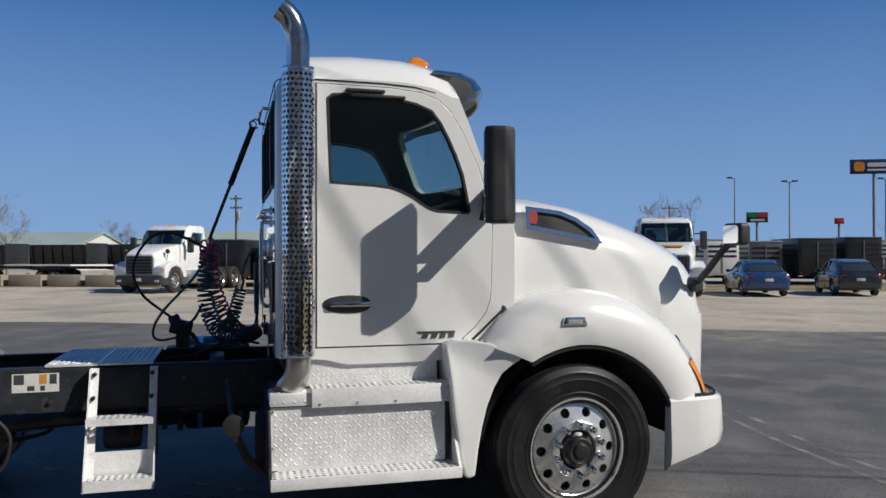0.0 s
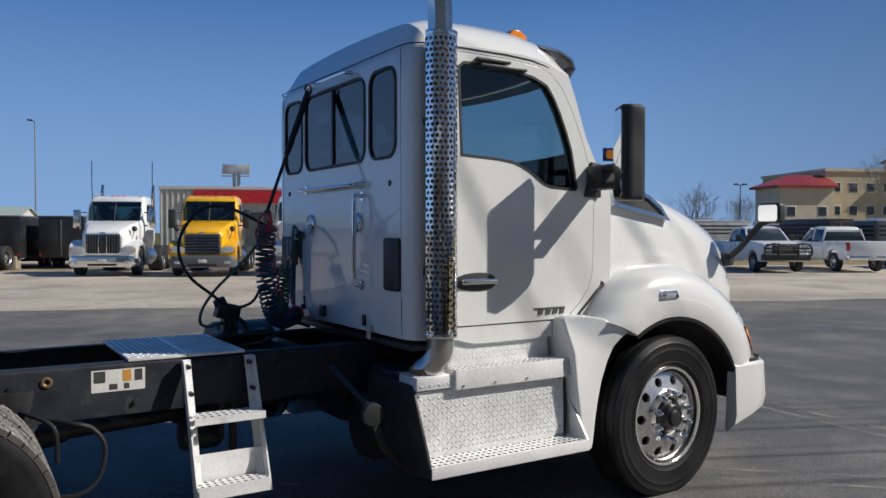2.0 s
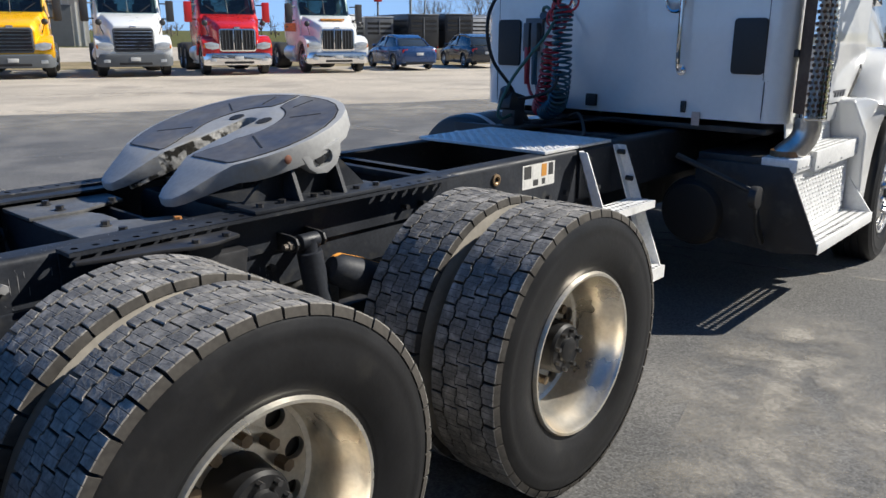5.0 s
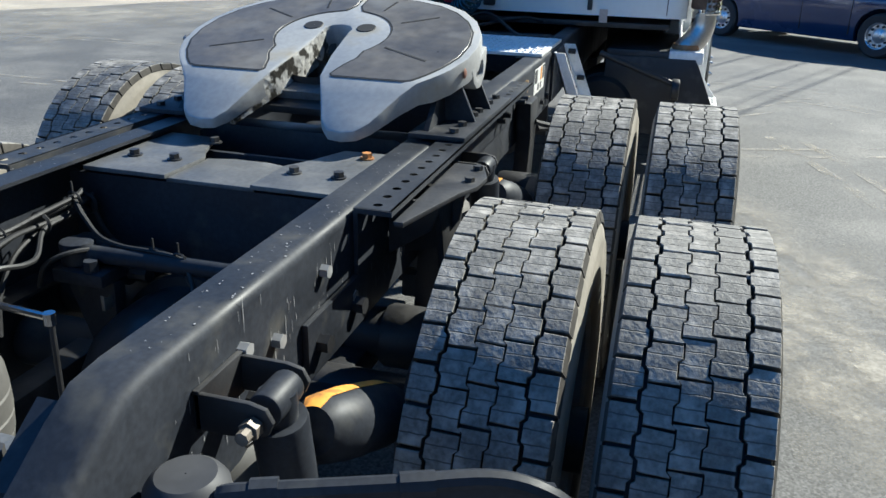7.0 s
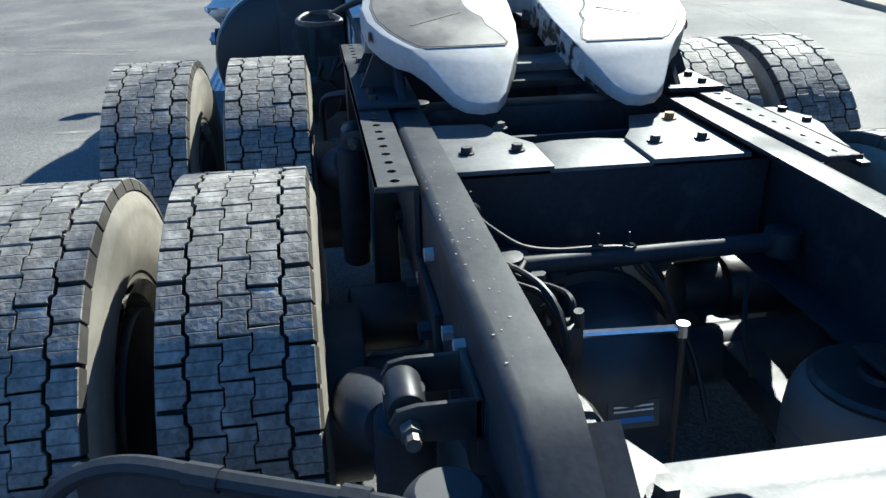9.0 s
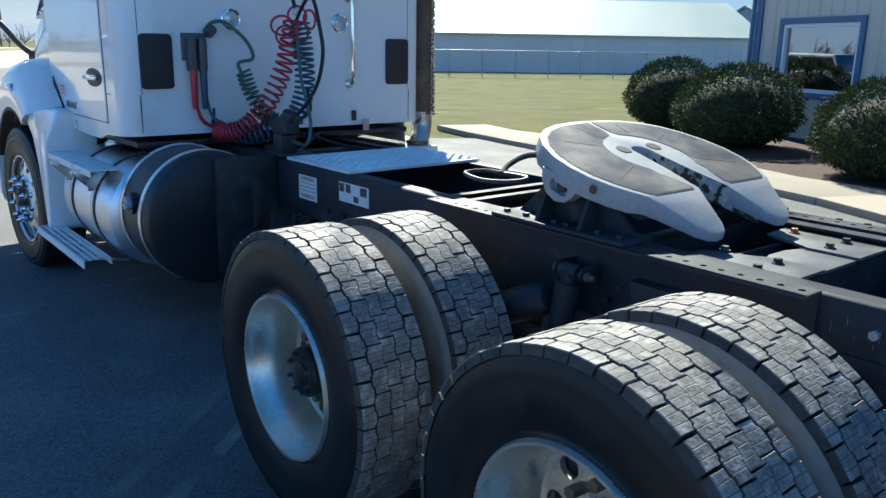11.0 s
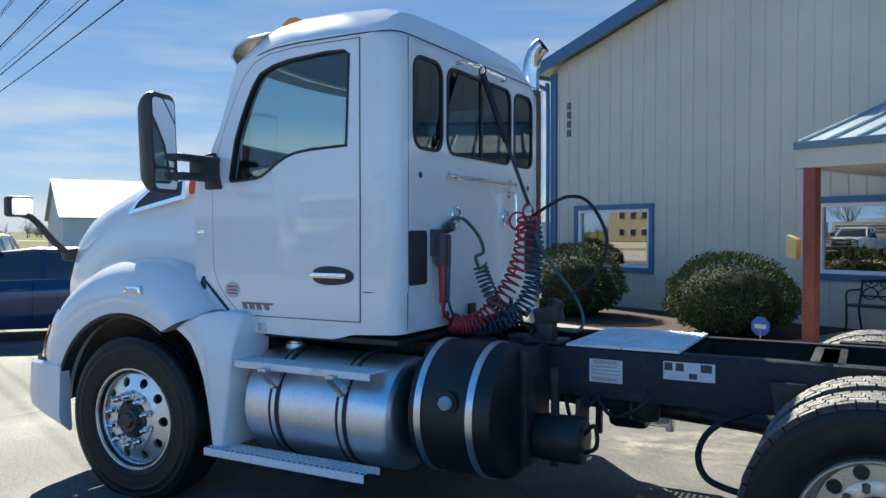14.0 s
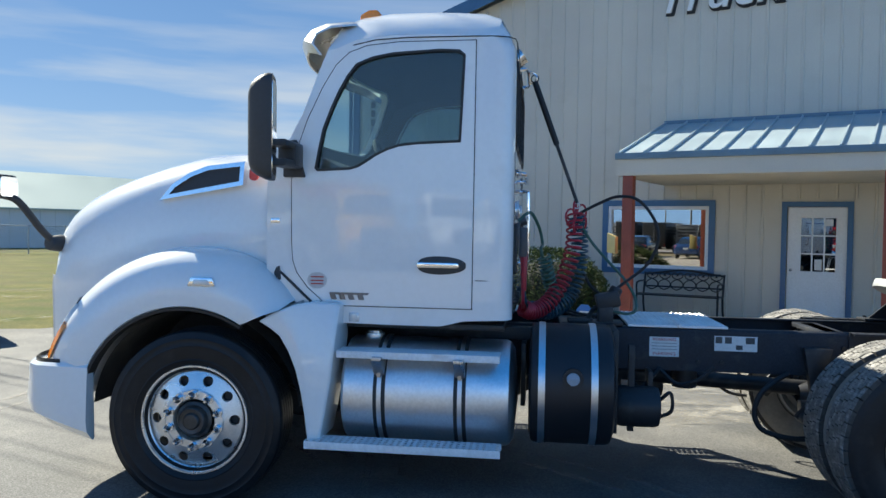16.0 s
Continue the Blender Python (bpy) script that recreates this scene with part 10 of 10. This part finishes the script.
# ---- chain-link fence ----
cf = thing("chain_link_fence", "grey chain-link fence on steel posts", "fence", "", ENV)
for i in range(9):
    part("post", rod((38.5 - 0.38 * i, -11 - 1.9 * i, -0.1), (38.5 - 0.38 * i, -11 - 1.9 * i, 1.55), 0.035, None, 8), POLE, cf)
part("top_rail", rod((38.5, -11, 1.5), (35.46, -26.2, 1.5), 0.025, None, 8), POLE, cf)
mesh = bmesh.new()
for i in range(160):
    for s in (-1, 1):
        x0 = -26.2 + i * 0.095
        x1 = x0 + s * 1.4
        if -26.2 <= x1 <= -11:
            g = lambda y: 38.5 + (y + 11) * 0.2
            a, b, c, d = (mesh.verts.new(p) for p in ((g(x0), x0, 0.05), (g(x0), x0 + 0.012, 0.05), (g(x1), x1 + 0.012, 1.48), (g(x1), x1, 1.48)))
            mesh.faces.new((a, b, c, d))
tagged(part("wire_mesh", mesh, POLE, cf), "woven wire mesh", kind="stuff")

# ---- hotel ----
STUCCO = mat("tan_stucco", (0.62, 0.50, 0.33), 0.85, var=0.08, vscale=0.5, bump=0.1)
STUCCO2 = mat("pale_stucco", (0.70, 0.60, 0.44), 0.85, var=0.08, vscale=0.5)
ROOF_RED = mat("red_metal_roof", (0.30, 0.035, 0.03), 0.45, var=0.08, vscale=0.5)
ht = thing("hotel_building", "tan stucco hotel with red hip roofs", "building", "", ENV @ Matrix.Translation((0.3, 0, -0.4)))
part("wall", box(57.9, 66.0, 92, 98, -0.1, 8.3), STUCCO2, ht)
part("main_wall", box(66.0, 94.0, 94, 110, -0.1, 10.6), STUCCO, ht)
part("roof", loft([[(57.3, 91.4, 8.2), (66.3, 91.4, 8.2), (66.3, 98.6, 8.2), (57.3, 98.6, 8.2)], [(57.3, 91.4, 8.5), (66.3, 91.4, 8.5), (66.3, 98.6, 8.5), (57.3, 98.6, 8.5)], [(61.0, 94.9, 10.1), (66.3, 94.9, 10.1), (66.3, 95.1, 10.1), (61.0, 95.1, 10.1)]]), ROOF_RED, ht, "red metal hip roof")
part("parapet", box(65.8, 94.2, 93.8, 110.2, 10.6, 11.0), STUCCO2, ht)
part("tower", box(78.0, 83.6, 92.8, 98.0, -0.1, 12.2), STUCCO2, ht)
part("tower_roof", loft([[(77.4, 92.2, 12.1), (84.2, 92.2, 12.1), (84.2, 98.6, 12.1), (77.4, 98.6, 12.1)], [(80.6, 95.2, 15.0), (81.0, 95.2, 15.0), (81.0, 95.6, 15.0), (80.6, 95.6, 15.0)]]), ROOF_RED, ht)
wm = mesh_of("window", box(-0.7, 0.7, -0.03, 0.06, -0.7, 0.7, 0.01), WHITE_TRIM)
wp = mesh_of("pane", box(-0.6, 0.6, -0.05, 0.0, -0.6, 0.6), DARK_GLASS)
for u, v, zs in [(u, 94, (2.0, 5.2, 8.4)) for u in (67.6, 70.2, 72.8, 75.4, 85.6, 88.2, 90.8)] + [(80.8, 92.8, (2.0, 5.2, 8.4)), (64.2, 92, (2.0, 5.0)), (59.6, 92, (2.0, 5.0))]:
    for z in zs:
        o = part("window", wm, None, ht)
        o.matrix_local = pose(u, v, z)
        part("pane", wp, None, o)

# ---- bare trees ----
BARK = mat("grey_bark", (0.24, 0.205, 0.17), 0.95, var=0.25, vscale=3, bump=0.5)


def limb(out, r, p, d, length, rad, depth, fine=0.012):
    pts, rr = [p], [rad]
    n = 4
    for i in range(n):
        d = (d + Vector((r.uniform(-0.2, 0.2), r.uniform(-0.2, 0.2), r.uniform(-0.05, 0.18)))).normalized()
        p = p + d * length / n
        pts.append(p)
        rr.append(rad * (1 - 0.55 * (i + 1) / n))
    out[0 if depth < 1 else 1].append(tube(pts, rr, 7 if depth == 0 else 4 if depth < 3 else 3, False))
    if depth < (5 if fine < 0.02 else 6):
        for i in range(r.randint(3, 4) if depth else 6):
            k = r.randint(2, n) if depth else r.randint(2, n)
            a = r.uniform(0, 6.283)
            side = d.orthogonal().normalized()
            side = Matrix.Rotation(a, 3, d) @ side
            nd = (d * r.uniform(0.5, 1.0) + side * r.uniform(0.45, 0.9) + Vector((0, 0, 0.18))).normalized()
            limb(out, r, pts[k], nd, length * r.uniform(0.55, 0.78), max(rr[k] * 0.62, fine), depth + 1, fine)


def flock(many):
    """Many bmeshes into one mesh."""
    vs, fs = [], []
    for b in many:
        b.verts.index_update()
        o = len(vs)
        vs += [tuple(v.co) for v in b.verts]
        fs += [[v.index + o for v in f.verts] for f in b.faces]
        b.free()
    me = bpy.data.meshes.new("crown")
    me.from_pydata(vs, [], fs)
    me.materials.append(BARK)
    me.shade_smooth()
    return me


def bare_tree(u, v, h, seed, thick=0.02):
    r = random.Random(seed)
    t = thing("bare_tree", "leafless tree with a fine grey-brown crown", "tree", "bare trees", env(u, v))
    out = ([], [])
    if v < 140:
        limb(out, r, Vector((0, 0, -0.1)), Vector((0, 0, 1)), h * 0.42, h * thick, 0)
    else:
        # broad domed crowns that fork close to the ground
        out[0].append(rod((0, 0, -0.1), (0, 0, h * 0.26), h * 0.022, h * 0.014, 7))
        for i in range(10):
            a, lean = 0.63 * i + r.uniform(-0.3, 0.3), r.uniform(0.15, 1.0)
            limb(out, r, Vector((0, 0, h * r.uniform(0.14, 0.26))), Vector((lean * math.cos(a), lean * math.sin(a), 1)).normalized(), h * 0.37, h * 0.011, 3, 0.02)
    part("trunk", flock(out[0]), None, t)
    part("crown", flock(out[1]), None, t)


for u, v, h, s in ((17, 102, 11, 1), (51, 60, 10.2, 2), (-48, 57, 7, 3), (63, 4, 9.5, 4), (83, 0, 5, 5), (-60, 95, 6, 6), (75, 84, 10, 9), (64, 150, 9.0, 13), (75.5, 152, 12.5, 14), (84, 148, 9.5, 15)):
    bare_tree(u, v, h, s)

# far leafless woods along the skyline; distance haze is painted into their colour
TWIG = mat("hazed_brown_woods", (0.20, 0.165, 0.145), 0.95, var=0.25, vscale=0.1)
r = random.Random(12)
vs, fs = [], []


def twig(p, q, w):
    """One thin tapered branch, three-sided."""
    side = Vector((-p.y, p.x, 0)).normalized() * w
    deep = Vector((p.x, p.y, 0)).normalized() * w
    o = len(vs)
    vs.extend([tuple(p - side), tuple(p + side), tuple(p + deep), tuple(q)])
    fs.extend([(o, o + 1, o + 3), (o + 1, o + 2, o + 3), (o + 2, o, o + 3)])


for i in range(620):
    a, d = r.uniform(0, 2 * math.pi), r.uniform(165, 320)
    h = d * (0.021 + 0.008 * math.sin(a * 9) ** 2 + 0.006 * math.sin(a * 23 + 1) ** 2) * r.uniform(0.55, 1.1)
    foot = Vector((d * math.cos(a), d * math.sin(a), -0.2))
    wide = h * r.uniform(0.34, 0.5)
    fork = foot + Vector((0, 0, h * r.uniform(0.15, 0.3)))
    twig(foot, fork + Vector((0, 0, h * 0.5)), 0.02 * h + 0.05)
    for _ in range(9):
        v = Vector((r.gauss(0, 1), r.gauss(0, 1), abs(r.gauss(0, 1)))).normalized()
        tip = fork + Vector((v.x * wide, v.y * wide, v.z * (h - fork.z) * r.uniform(0.8, 1.0)))
        twig(fork, tip, 0.10)
        for _ in range(8):
            base = fork.lerp(tip, r.uniform(0.35, 0.95))
            e = Vector((r.gauss(0, 1), r.gauss(0, 1), r.gauss(0.6, 0.8))).normalized()
            twig(base, base + e * h * r.uniform(0.12, 0.26), 0.05)
me = bpy.data.meshes.new("far_woods")
me.from_pydata(vs, [], fs)
me.materials.append(TWIG)
tagged(new("far_woods", me), "brown leafless woods along the skyline, paled for haze", "woods", kind="stuff")
